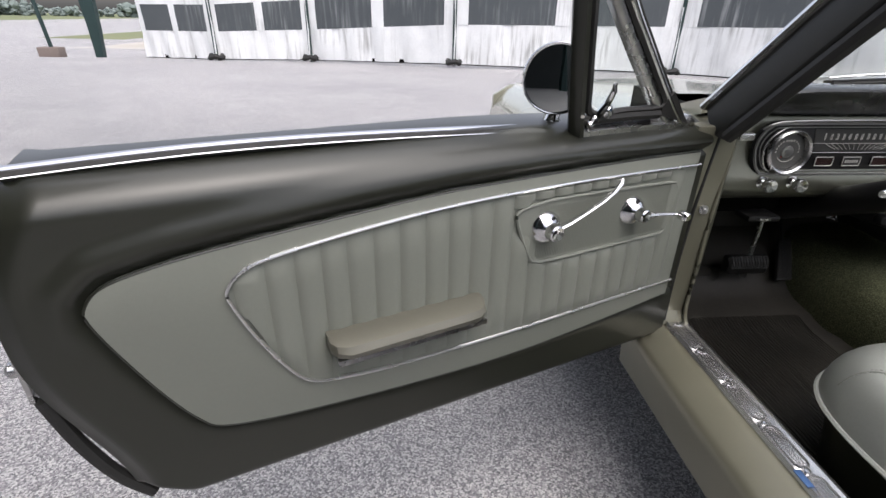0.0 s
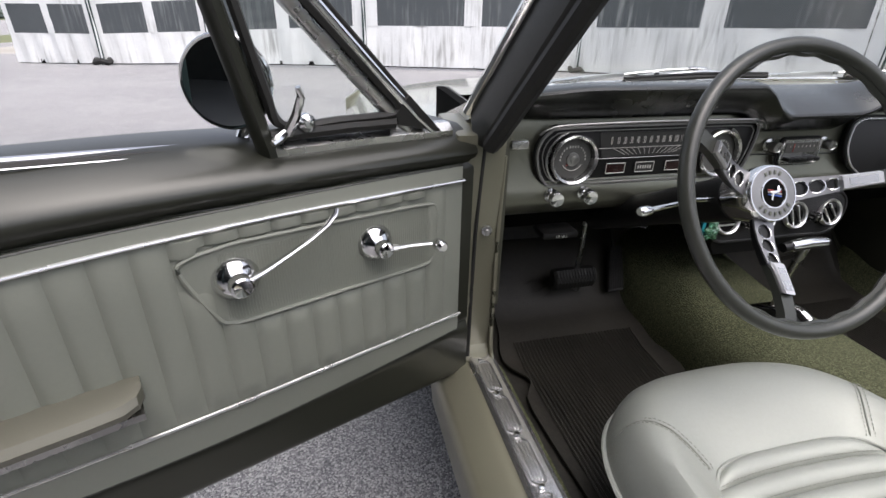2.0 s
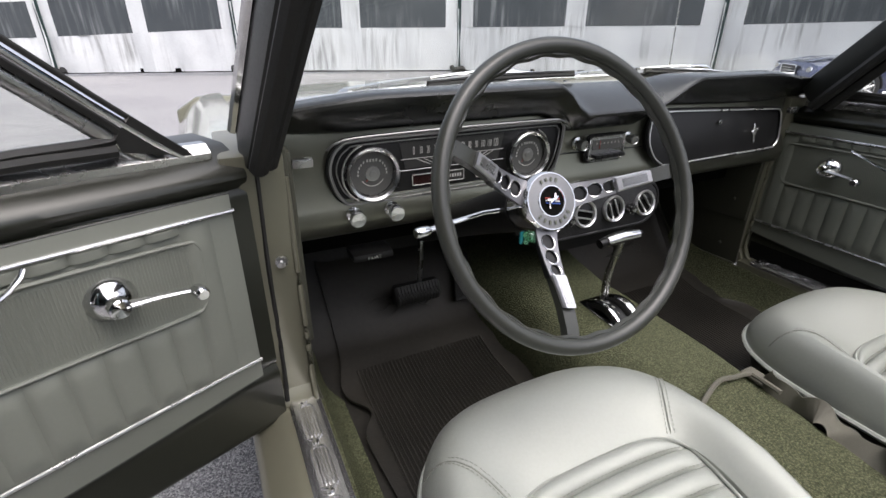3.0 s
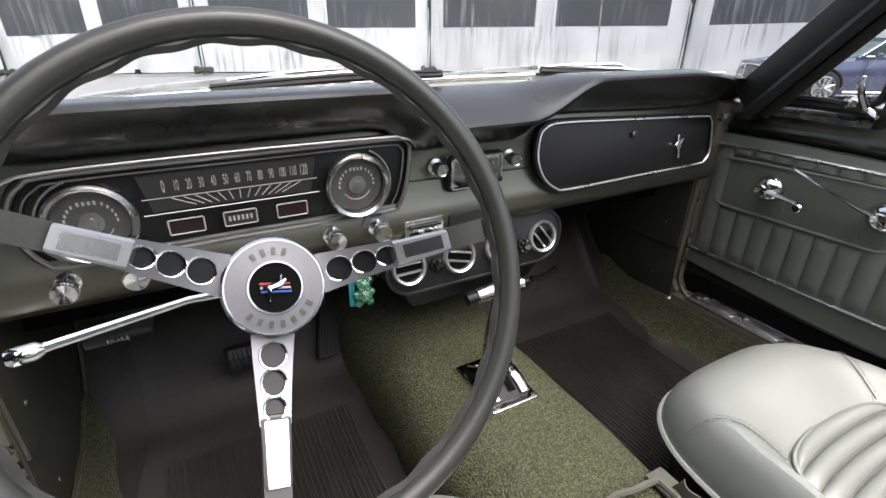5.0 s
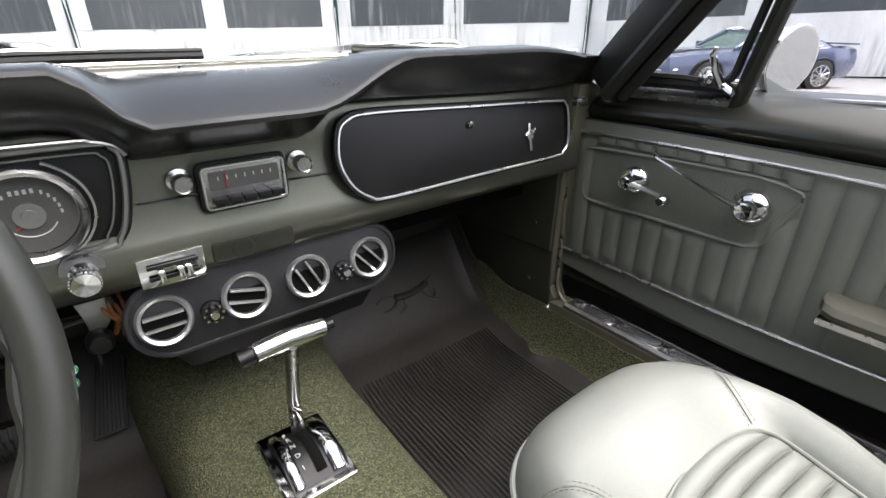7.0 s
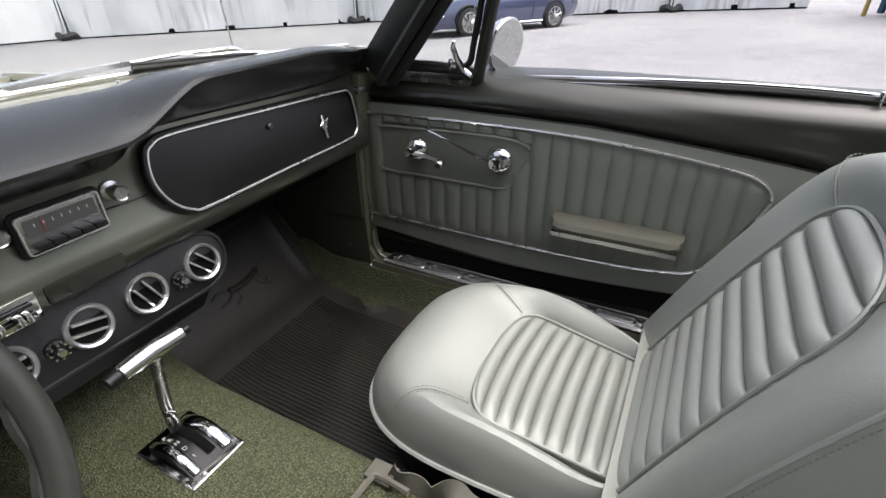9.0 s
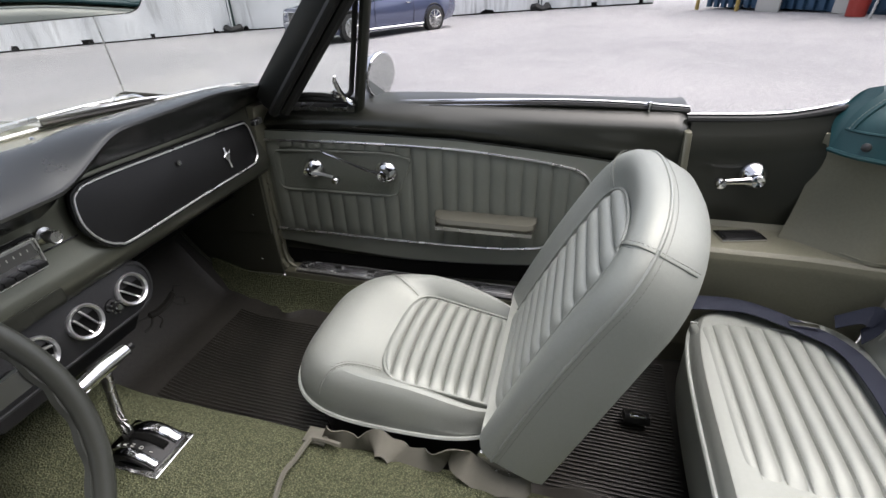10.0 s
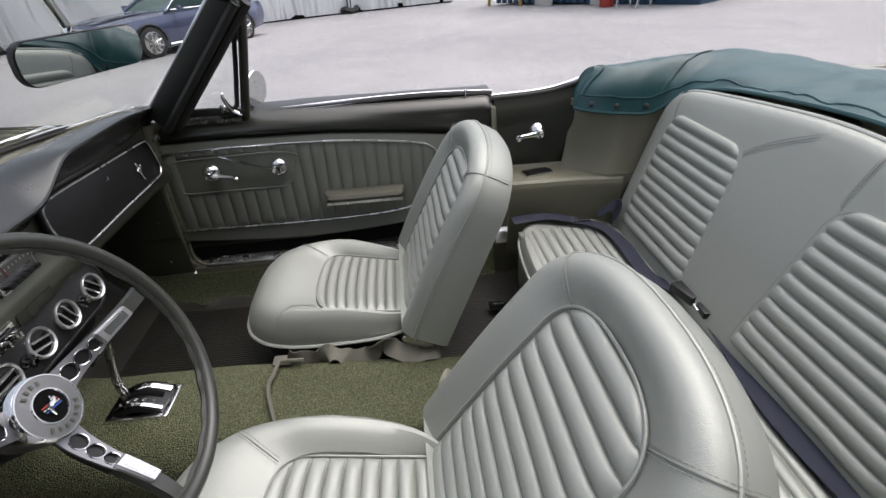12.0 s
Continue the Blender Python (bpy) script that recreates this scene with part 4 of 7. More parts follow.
    def back_at(i, s, n, k=1.0):
        x, h = panel[i][0] + (shell[i][0] - panel[i][0]) * s, panel[i][1] + (shell[i][1] - panel[i][1]) * s
        t = clamp(h / top)
        hh = 0.19 + (h - 0.19) * k if h > 0.19 else h
        dep = n if n > -0.03 else n * (1.05 - 0.30 * t)
        return o + Vector((x * k, 0, 0)) + H * hh + N * (dep + 0.010 * (math.sin(math.pi * clamp(t)) if n > -0.03 else 0))

    def back_ring(s, n, k=1.0):
        return [back_at(i, s, n, k) for i in range(nn)]
    face = [(1.0, -0.014), (0.985, -0.004), (0.94, 0.005), (0.86, 0.012), (0.72, 0.017), (0.56, 0.017), (0.38, 0.012), (0.18, 0.004), (0.0, -0.006)]
    rings = [back_ring(1, -0.096, 0.92), back_ring(1, -0.093, 0.975), back_ring(1, -0.080, 0.995), back_ring(1, -0.05)] + [back_ring(*f) for f in face]
    back = part("backrest", loft(rings), SEAT, seat, "padded vinyl backrest")
    part("back_piping", tube(back_ring(1.0, -0.010), 0.0026, 6), SEAT, back)
    stitching([back_ring(1.004, -0.019)], back)
    nb = 12

    def bins(u, v, lift=0.0):
        h = -0.01 + (ti + 0.006) * v
        sh = ti - 0.095
        hw = (0.150 - 0.020 * clamp(h / sh)) * w
        if h > sh:
            hw = 0.130 * w * max(0.02, 1 - ((h - sh) / 0.0965) ** 2.6) ** (1 / 2.6)
        pf = abs(math.sin(math.pi * v * nb)) ** 0.42
        edge = 1 - abs(2 * u - 1) ** 10
        pucker = 0.0008 * math.sin(u * 70 + v * 17) * (1 - pf)
        return o + Vector(((2 * u - 1) * hw, 0, 0)) + H * h + N * (-0.006 + 0.014 * pf * edge + pucker + 0.008 * math.sin(math.pi * clamp(h / top)) + lift)
    part("back_pleats", thick(sheet(bins, 28, 144), N * -0.02), SEAT, back, "pleated vinyl insert")
    part("back_welt", tube(back_ring(0.01, 0.0), 0.0026, 6), SEAT, back)
    stitching([[bins(0.03 + 0.94 * k / 20, (j + 0.06) / nb, 0.0012) for k in range(21)] for j in range(1, nb)], back)
    j0 = min(range(nn // 2), key=lambda i: abs(panel[i][0] - 0.108 * w) + (9 if panel[i][1] < ti - 0.094 else 0))
    for i in (j0, nn - 1 - j0):
        seam = [back_at(i, s, n + 0.0008) for s, n in reversed(face)] + [back_at(i, 1.002, -0.03), back_at(i, 1.002, -0.06), back_at(i, 1.002, -0.078, 0.996)]
        part("seam", tube(smooth_path(seam, 3), 0.0012, 5), THREAD, back)
        stitching([[p + H * q + N * 0.0014 for p in smooth_path(seam, 3)] for q in (-0.005, 0.005)], back)
    for s in (-1, 1):
        hg = part("hinge", slab([Vector((cx + s * 0.206, y, z)) for y, z in ((hinge - 0.100, 0.386), (hinge - 0.03, 0.392), (hinge + 0.012, 0.394), (hinge + 0.018, 0.384), (hinge - 0.004, 0.366), (hinge - 0.012, 0.345), (hinge - 0.062, 0.350))], (s * 0.008, 0, 0), 0.003), BRUSHED, seat, "bare steel seat hinge")
        part("hinge_pin", lathe([(0.006, 0), (0.005, 0.004), (0, 0.005)], (cx + s * 0.214, hinge - 0.045, 0.372), (s, 0, 0), 12), BRUSHED, hg)
    return seat


build_bucket(0.334, 0.632, 0.240, 26.5, 0.446, 0.88, 0.012, "sage silver vinyl bucket seat with pleated inserts on the passenger side", "front seats")
build_bucket(-0.333, 0.645, 0.207, 33.5, 0.474, 1.035, 0.0, "sage silver vinyl bucket seat with pleated inserts behind the wheel", "front seats")


def build_rear_seat():
    xc = 0.03
    seat = thing("rear_bench_seat", (xc, -0.3, 0.3), "sage silver vinyl rear bench with pleated inserts", "car seat")

    def cush(k, z):
        return [Vector((xc + x, y, z - 0.018 * ease((-0.2 - y) / 0.25))) for x, y in superring(0, -0.255, 0.515 * (1 - (1 - k) * 0.4), 0.175 * k, 5)]
    part("cushion", loft([cush(*s) for s in ((0.93, 0.27), (0.99, 0.30), (1.0, 0.38), (0.99, 0.415), (0.965, 0.434), (0.92, 0.445), (0.86, 0.448))]), SEAT, seat, "padded vinyl cushion")
    part("piping", tube(cush(0.999, 0.412), 0.004, 6, True), PIPING, seat)
    for x0, x1 in ((xc + 0.095, xc + 0.448), (xc - 0.448, xc - 0.095)):
        def f(u, v):
            y = -0.100 - 0.300 * v
            pf = abs(math.sin(math.pi * v * 10)) ** 0.45
            return Vector((x0 + (x1 - x0) * u, y, 0.444 - 0.012 * ease((v - 0.0) * -9 + 1) - 0.018 * ease((-0.2 - y) / 0.25) + 0.011 * pf * (1 - abs(2 * u - 1) ** 12)))
        part("cushion_pleats", thick(sheet(f, 12, 110), (0, 0, -0.015)), SEAT, seat, "pleated vinyl insert")
        stitching([[f(0.02 + 0.96 * k / 12, (j + 0.06) / 10) + Vector((0, 0, 0.0012)) for k in range(13)] for j in range(1, 10)], seat)
        for e in (0, 1):
            part("welt", tube([f(e, 0) + Vector((0, 0, 0.002)), f(e, 0.5) + Vector((0, 0, 0.002)), f(e, 1)], 0.003, 6), SEAT, seat)
    o = Vector((0, -0.40, 0.45))
    H, N = Vector((0, -0.3746, 0.9272)), Vector((0, 0.9272, 0.3746))
    side = [(0.50, -0.03), (0.525, 0.06), (0.545, 0.18), (0.562, 0.30), (0.558, 0.345), (0.525, 0.380), (0.44, 0.402), (0.17, 0.430)]
    edge = smooth_path([(x, h, 0) for x, h in side] + [(0.03, 0.437, 0)] + [(2 * xc - x, h, 0) for x, h in reversed(side)], 5)

    def ring(k, n):
        return [o + Vector((xc + (p.x - xc) * (1 - (1 - k) * 0.55), 0, 0)) + H * (0.2 + (p.y - 0.2) * k) + N * n for p in edge]
    part("backrest", loft([ring(*s) for s in ((0.95, -0.11), (0.99, -0.09), (1.0, -0.04), (0.995, -0.012), (0.975, 0.0), (0.94, 0.008), (0.88, 0.012), (0.75, 0.013))]), SEAT, seat, "padded vinyl backrest")
    part("back_piping", tube(ring(1.0, -0.010), 0.004, 6), PIPING, seat)
    for s, xi, xo in ((1, (0.122, 0.185), (0.455, 0.498)), (-1, (-0.058, -0.062), (-0.40, -0.445))):
        def f(u, v, lift=0.0):
            a, c = xi[0] + (xi[1] - xi[0]) * v, xo[0] + (xo[1] - xo[0]) * v
            w = abs(2 * u - 1)
            r = max(0.0, v - 0.80) / 0.20
            half = (c - a) / 2 * (1 - 0.30 * (1 - math.sqrt(max(0.0, 1 - r * r))))
            pf = abs(math.sin(math.pi * v * 11)) ** 0.45
            return o + Vector(((a + c) / 2 + half * (2 * u - 1), 0, 0)) + H * (0.012 + 0.320 * v) + N * (0.009 + 0.013 * pf * (1 - w ** 12) + lift)
        part("back_pleats", thick(sheet(f, 24, 132), N * -0.015), SEAT, seat, "pleated vinyl insert")
        stitching([[f(0.02 + 0.96 * k / 14, (j + 0.06) / 11, 0.0012) for k in range(15)] for j in range(1, 11)], seat)
        wp = [f(0, k / 24) for k in range(24)] + [f(k / 10, 1) for k in range(11)] + [f(1, 1 - k / 24) for k in range(1, 25)]
        part("back_welt", tube([p + N * 0.002 for p in wp], 0.0028, 6), SEAT, seat)
        h0, x0, x1 = 0.318, xi[1] + s * 0.006, xi[1] - s * 0.155 if s > 0 else xi[1] - 0.012
        seam = smooth_path([o + Vector((x0 + (x1 - x0) * t, 0, 0)) + H * (h0 + (0.098 if s > 0 else 0.105) * t ** 0.8) + N * (0.0130 - 0.006 * max(0, t - 0.8) * 5) for t in (0, 0.3, 0.6, 0.85, 1.0)], 4)
        part("seam", tube(seam, 0.0009, 5), THREAD, seat)
        stitching([[p + H * q + Vector((q, 0, 0)) + N * 0.0006 for p in seam] for q in (-0.004, 0.004)], seat)
    corner = smooth_path([o + Vector((x, 0, 0)) + H * h + N * n for x, h, n in ((0.475, 0.315, 0.0142), (0.488, 0.345, 0.0145), (0.495, 0.372, 0.008), (0.49, 0.386, -0.01))], 4)
    part("seam", tube(corner, 0.0012, 5), THREAD, seat)
    part("parcel_edge", box((xc, -0.66, 0.80), (1.0, 0.1, 0.02), 0.005), BLACK, seat)


build_rear_seat()


def build_quarter():
    """Rear side trim beside the bench: steel panel, armrest ledge, vinyl side."""
    for s in (1, -1):
        q = thing("rear_side_trim", (s * 0.6, -0.3, 0.4), "dark olive steel and beige vinyl rear side panel", "car trim", "rear side trims")
        part("steel_panel", thick(sheet(lambda u, v: Vector((s * (0.664 + 0.030 * ease((v - 0.8) / 0.2)), -0.062 - 0.29 * u, 0.50 + 0.27 * v + 0.012 * v * u + 0.030 * v * u ** 3)), 10, 12), (s * 0.03, 0, 0)), PAINT, q, "dark olive steel panel")
        part("jamb", slab([Vector((s * x, -0.050, z)) for x, z in ((0.64, 0.50), (0.64, 0.68), (0.668, 0.755), (0.72, 0.757), (0.72, 0.45))], (0, -0.014, 0), 0.004), JAMB, q, "gold-olive door shut face")

        def ledge(u, v):
            """From the steel panel across the shelf, over its rounded edge and down the side."""
            y = -0.088 - 0.34 * u
            run = [(0.668, 0.578), (0.655, 0.564), (0.63, 0.560), (0.59, 0.560), (0.565, 0.559), (0.557, 0.553), (0.553, 0.54), (0.557, 0.48), (0.566, 0.40), (0.575, 0.30)]
            t = v * 9
            i = min(8, int(t))
            x, z = (run[i][k] + (run[i + 1][k] - run[i][k]) * (t - i) for k in (0, 1))
            return Vector((s * (x - 0.012 * ease((u - 0.55) / 0.45) * ease((0.60 - z) / 0.03)), y, z))
        part("ledge", thick(sheet(ledge, 14, 36), (s * 0.012, 0, -0.01)), TRIM, q, "beige olive vinyl armrest ledge")

        def well(u, v):
            """Concave side over the wheel, flaring to the shelf at its foot."""
            e = ease(u / 0.5)
            top = Vector((0.668 - 0.085 * e - 0.015 * u, -0.288 - 0.25 * u, 0))
            foot = (1 - v) ** 3
            return Vector((s * (top.x - foot * (0.035 - 0.02 * u)), top.y + foot * 0.030 * (1 - u), 0.560 + 0.205 * v))
        part("side_vinyl", thick(sheet(well, 20, 16), (s * 0.012, -0.008, 0)), TRIM, q, "beige olive vinyl side")
        part("side_seam", tube([well(k / 10, 0.03) + Vector((-s * 0.001, 0, 0)) for k in range(3, 11)], 0.0014, 5), TRIM, q)
        ash = part("ashtray", box((s * 0.618, -0.185, 0.563), (0.044, 0.090, 0.007), 0.003, Matrix.Rotation(s * 0.25, 3, "Z")), CHROME, q, "chrome ashtray")
        part("ashtray_lid", box((s * 0.618, -0.185, 0.567), (0.030, 0.072, 0.005), 0.002, Matrix.Rotation(s * 0.25, 3, "Z")), BLACK, ash)
        c = part("window_crank", lathe([(0.027, 0.002), (0.026, 0.008), (0.018, 0.020), (0.013, 0.024), (0.013, 0.038), (0.011, 0.040), (0.0, 0.036)], (s * 0.664, -0.189, 0.678), (-s, 0, 0)), CHROME, q, "chrome window crank")
        part("crank_arm", tube([(s * 0.632, -0.186, 0.678), (s * 0.629, -0.155, 0.675), (s * 0.624, -0.128, 0.674)], [0.008, 0.006, 0.005], 8), CHROME, c)
        part("crank_knob", lathe([(0.006, 0), (0.010, 0.003), (0.011, 0.012), (0.009, 0.020), (0.005, 0.022)], (s * 0.628, -0.122, 0.674), (-s, 0, 0), 16), CHROME, c)
        part("belt_strip", tube(smooth_path([(s * 0.715, -0.055, 0.776), (s * 0.715, -0.2, 0.783), (s * 0.712, -0.28, 0.798), (s * 0.70, -0.35, 0.825)], 5), 0.006, 8), CHROME, q)
        part("window_felt", tube(smooth_path([(s * 0.70, -0.055, 0.772), (s * 0.70, -0.2, 0.779), (s * 0.698, -0.28, 0.794), (s * 0.69, -0.35, 0.821)], 5), 0.007, 8), RUBBER, q)


build_quarter()


def build_boot():
    """Folded-hood cover: a U of teal vinyl behind and beside the bench, laid over four rails."""
    b = thing("hood_cover", (0, -0.8, 0.78), "teal vinyl cover over the folded convertible hood", "cover")

    def rail(pts):
        return smooth_path(pts + [(-x, y, z) for x, y, z in reversed(pts[:-1])], 9)
    foot = rail([(0.640, -0.288, 0.748), (0.590, -0.315, 0.750), (0.566, -0.40, 0.744), (0.560, -0.478, 0.742), (0.548, -0.530, 0.772), (0.50, -0.558, 0.812), (0.36, -0.574, 0.842), (0.17, -0.586, 0.860), (0, -0.59, 0.868)])
    brow = rail([(0.650, -0.340, 0.846), (0.622, -0.40, 0.850), (0.612, -0.48, 0.856), (0.606, -0.56, 0.862), (0.588, -0.63, 0.868), (0.53, -0.675, 0.872), (0.38, -0.695, 0.876), (0.18, -0.705, 0.884), (0, -0.71, 0.888)])
    crest = rail([(0.672, -0.346, 0.850), (0.664, -0.42, 0.857), (0.655, -0.52, 0.866), (0.642, -0.63, 0.876), (0.612, -0.735, 0.886), (0.50, -0.785, 0.878), (0.36, -0.805, 0.880), (0.17, -0.815, 0.888), (0, -0.815, 0.890)])
    tail = rail([(0.705, -0.305, 0.790), (0.722, -0.40, 0.80), (0.726, -0.52, 0.806), (0.722, -0.66, 0.812), (0.70, -0.80, 0.820), (0.60, -0.92, 0.825), (0.42, -0.98, 0.828), (0.2, -1.0, 0.83), (0, -1.0, 0.83)])
    n = len(foot)
    rings = []
    for i in range(n):
        t = min(i, n - 1 - i) / (n / 2)
        a, c, d, e = foot[i], brow[i], crest[i], tail[i]
        out = Vector((c.x - a.x, c.y - a.y, 0))
        ring = []
        for k in range(9):
            w = k / 8
            q = a.lerp(c, w) - out * 0.35 * math.sin(math.pi * w) * (0.4 + 0.6 * w)
            ring.append(q)
        for k in range(1, 6):
            q = c.lerp(d, k / 5)
            q.z += 0.006 * math.sin(math.pi * k / 5)
            ring.append(q)
        for k in range(1, 7):
            q = d.lerp(e, k / 6)
            q.z += 0.018 * math.sin(math.pi * k / 6)
            ring.append(q)
        res = []
        for k, q in enumerate(ring):
            g = ease(min(k / 3, (len(ring) - 1 - k) / 3)) * ease(t * 9)
            crease = abs(noise.noise((q.x * 7 + q.y * 5, q.y * 16 - q.x * 9, 4 + q.z * 8)))
            drag = abs(math.sin(q.x * 17 + 6 * q.y + 3 * noise.noise((q.x * 4, q.y * 4, 8)))) ** 3
            res.append(q + Vector((0, 0, 1)) * g * (0.005 * noise.noise((q.x * 8, q.y * 8, 1)) - 0.020 * (0.22 - min(0.22, crease)) - 0.007 * drag * ease((t - 0.5) / 0.2)))
        rings.append(res)
    part("cover", loft(rings), TEAL, b, "teal vinyl with soft folds")
    part("cover_welt", tube([r[3] for r in rings[2:-2]], 0.0026, 6), TEAL, b)
    part("cover_edge", tube([r[0] + Vector((0, 0, -0.002)) for r in rings], 0.0045, 6), TEAL, b)
    for sgn in (0, 1):
        for yy in (-0.318, -0.385, -0.462):
            i = min(range(n), key=lambda k: abs(foot[k].y - yy) + (0 if (foot[k].x > 0) == (sgn == 0) else 9))
            m = rings[i][0] * 0.35 + rings[i][2] * 0.65
            nrm = (rings[i][2] - rings[i][0]).cross(rings[min(n - 1, i + 1)][1] - rings[max(0, i - 1)][1]).normalized()
            if nrm.x * m.x > 0:
                nrm = -nrm
            part("snap", lathe([(0.0075, 0), (0.007, 0.003), (0.003, 0.005), (0, 0.005)], m + nrm * 0.001, nrm, 14), DIAL, b, "dark metal snap")
        for k in (4, 30):
            r_ = smooth_path(rings[k if sgn == 0 else n - 1 - k][3:18], 3)
            part("cover_seam", tube([q + Vector((0, 0, 0.001)) for q in r_], 0.0022, 6), TEAL, b)
            stitching([[q + Vector((0, o2, 0.003)) for q in r_] for o2 in (-0.007, 0.007)], b)


build_boot()

# dashboard -------------------------------------------------------------------------

FRONT = Vector((0, -1, 0))


def plate_xz(pts, y, back, bev=0.0):
    return slab([Vector((x, y, z)) for x, z in pts], (0, back, 0), bev)


def ring_xz(pts, y, r, segs=6):
    return tube([Vector((x, y, z)) for x, z in pts], r, segs, True, up=(0, 1, 0))


def letters(text, size, place, mat, parent, name="lettering"):
    """Raised built-in lettering, placed by a matrix whose x runs along the text."""
    cu = bpy.data.curves.new(name, "FONT")
    cu.body, cu.size, cu.extrude, cu.align_x, cu.align_y = text, size, 0.0004, "CENTER", "CENTER"
    ob = new(name, cu)
    dep = bpy.context.evaluated_depsgraph_get()
    me = bpy.data.meshes.new_from_object(ob.evaluated_get(dep))
    bpy.data.objects.remove(ob)
    bpy.data.curves.remove(cu)
    bm = bmesh.new()
    bm.from_mesh(me)
    bpy.data.meshes.remove(me)
    bm.transform(place)
    return part(name, bm, mat, parent)


def facing(x, y, z):
    """Text plane that faces the seats."""
    return Matrix.Translation((x, y, z)) @ Matrix(((1, 0, 0, 0), (0, 0, -1, 0), (0, 1, 0, 0), (0, 0, 0, 1)))


def pad_dip(x):
    """1 in the low saddle between the humps before both seats."""
    return ease((x + 0.128) / 0.065) * (1 - ease((x - 0.095) / 0.15))


def pad_height(x):
    """Height of the padded lip."""
    return 0.848 - 0.03 * ease((abs(x) - 0.45) / 0.3) - 0.051 * pad_dip(x)


def pad_y(x):
    return 0.862 - 0.004 * pad_dip(x) + 0.02 * ease((abs(x) - 0.5) / 0.15)


def build_dash():
    d = thing("dashboard", (0, 0.95, 0.65), "dark olive dashboard with black padded top and chrome trim", "dashboard")
    rings = []
    for k in range(61):
        x = -0.62 + 1.285 * k / 60
        h, y, dip = pad_height(x), pad_y(x), pad_dip(x)
        low = 0.792 - 0.012 * ease((x - 0.1) / 0.4) - 0.034 * ease((x + 0.14) / 0.06) * (1 - ease((x - 0.09) / 0.06))
        th = h - low
        rings.append([Vector((x, yy, zz)) for yy, zz in ((1.0 - 0.13 * (abs(x) / 0.62) ** 2.5, 0.829), (0.955 - 0.08 * (abs(x) / 0.62) ** 2.5, min(h, 0.846) + 0.028 * dip), (y + 0.040, h + 0.001 + 0.014 * dip), (y + 0.017, h + 0.004 * dip), (y + 0.006, h - 0.001), (y + 0.002, h - 0.003), (y, h - 0.007), (y + 0.001, h - 0.012),
                                                        (y + 0.014, low + th * 0.45), (y + 0.027, low + 0.004), (y + 0.036, low - 0.002), (0.93, low - 0.004), (1.04 - 0.14 * (abs(x) / 0.62) ** 2.5, 0.79))])
    part("padded_top", loft(rings), PAD, d, "black padded vinyl top")
    part("cowl_strip", thick(sheet(lambda u, v: Vector((-0.56 + 1.12 * u, (0.99 + 0.05 * v) - 0.105 * abs(2 * u - 1) ** 2.5, 0.826 + 0.006 * v)), 24, 2), (0, 0, -0.006)), JAMB, d, "olive painted strip under the windscreen")
    part("windscreen_trim", tube([Vector((x, 1.042 - 0.135 * abs(x / 0.61) ** 2.5, 0.836)) for x in [-0.61 + 0.061 * k for k in range(21)]], 0.0035, 6), CHROME, d)
    for x in (-0.4, -0.2, 0.0, 0.2, 0.36):
        part("trim_screw", lathe([(0.004, 0), (0.003, 0.002), (0, 0.0025)], (x, 1.015 - 0.135 * abs(x / 0.61) ** 2.5, 0.831), (0, -0.2, 1), 10), CHROME, d)
    # steel fascia, rolled under
    prof = [(0.915, 0.80), (0.908, 0.785), (0.906, 0.75), (0.900, 0.70), (0.888, 0.672), (0.882, 0.655), (0.884, 0.635), (0.895, 0.622), (0.93, 0.612), (1.0, 0.61), (1.0, 0.62), (0.935, 0.64), (0.935, 0.80)]
    part("fascia", loft([[Vector((x, y, z)) for y, z in prof] for x in (-0.612, -0.3, -0.1, 0.1, 0.35, 0.62)]), DASHMETAL, d, "olive painted steel fascia")
    part("fascia_groove", tube([(-0.09, 0.898, 0.712), (0.128, 0.898, 0.706)], 0.0015, 5), BLACK, d)
    for s in (-1, 1):
        part("end_clip", box((s * 0.585, 0.868, 0.757), (0.03, 0.012, 0.014), 0.003), BRUSHED, d)
    # instrument cluster
    oc = [(-0.541, 0.722), (-0.538, 0.75), (-0.522, 0.770), (-0.49, 0.777), (-0.3, 0.778), (-0.125, 0.778), (-0.098, 0.772), (-0.094, 0.755), (-0.10, 0.715), (-0.112, 0.684), (-0.135, 0.674), (-0.3, 0.675), (-0.49, 0.675), (-0.525, 0.684)]
    op = [(p.x, p.y) for p in smooth_path([(x, z, 0) for x, z in oc], 5, True)]
    cl = part("instrument_panel", plate_xz(op, 0.893, 0.02, 0.002), BLACK, d, "black instrument panel with chrome edge")
    part("cluster_rim", ring_xz(op, 0.889, 0.0030), DULLRIM, cl)
    part("cluster_gasket", ring_xz([(-0.318 + (x + 0.318) * 1.012, 0.726 + (z - 0.726) * 1.05) for x, z in op], 0.894, 0.0035), BLACK, cl)
    inner = [(-0.318 + (x + 0.318) * 0.955, 0.726 + (z - 0.726) * 0.86) for x, z in op]
    part("cluster_lip", ring_xz(inner, 0.889, 0.0012), DULLRIM, cl)
    part("cluster_brow", tube(smooth_path([(-0.545, 0.880, 0.768), (-0.53, 0.875, 0.779), (-0.49, 0.873, 0.785), (-0.32, 0.872, 0.787), (-0.14, 0.874, 0.785), (-0.113, 0.875, 0.782), (-0.097, 0.876, 0.776), (-0.089, 0.878, 0.766)], 5), 0.0018, 6), DULLRIM, cl, "thin bright edge under the pad")
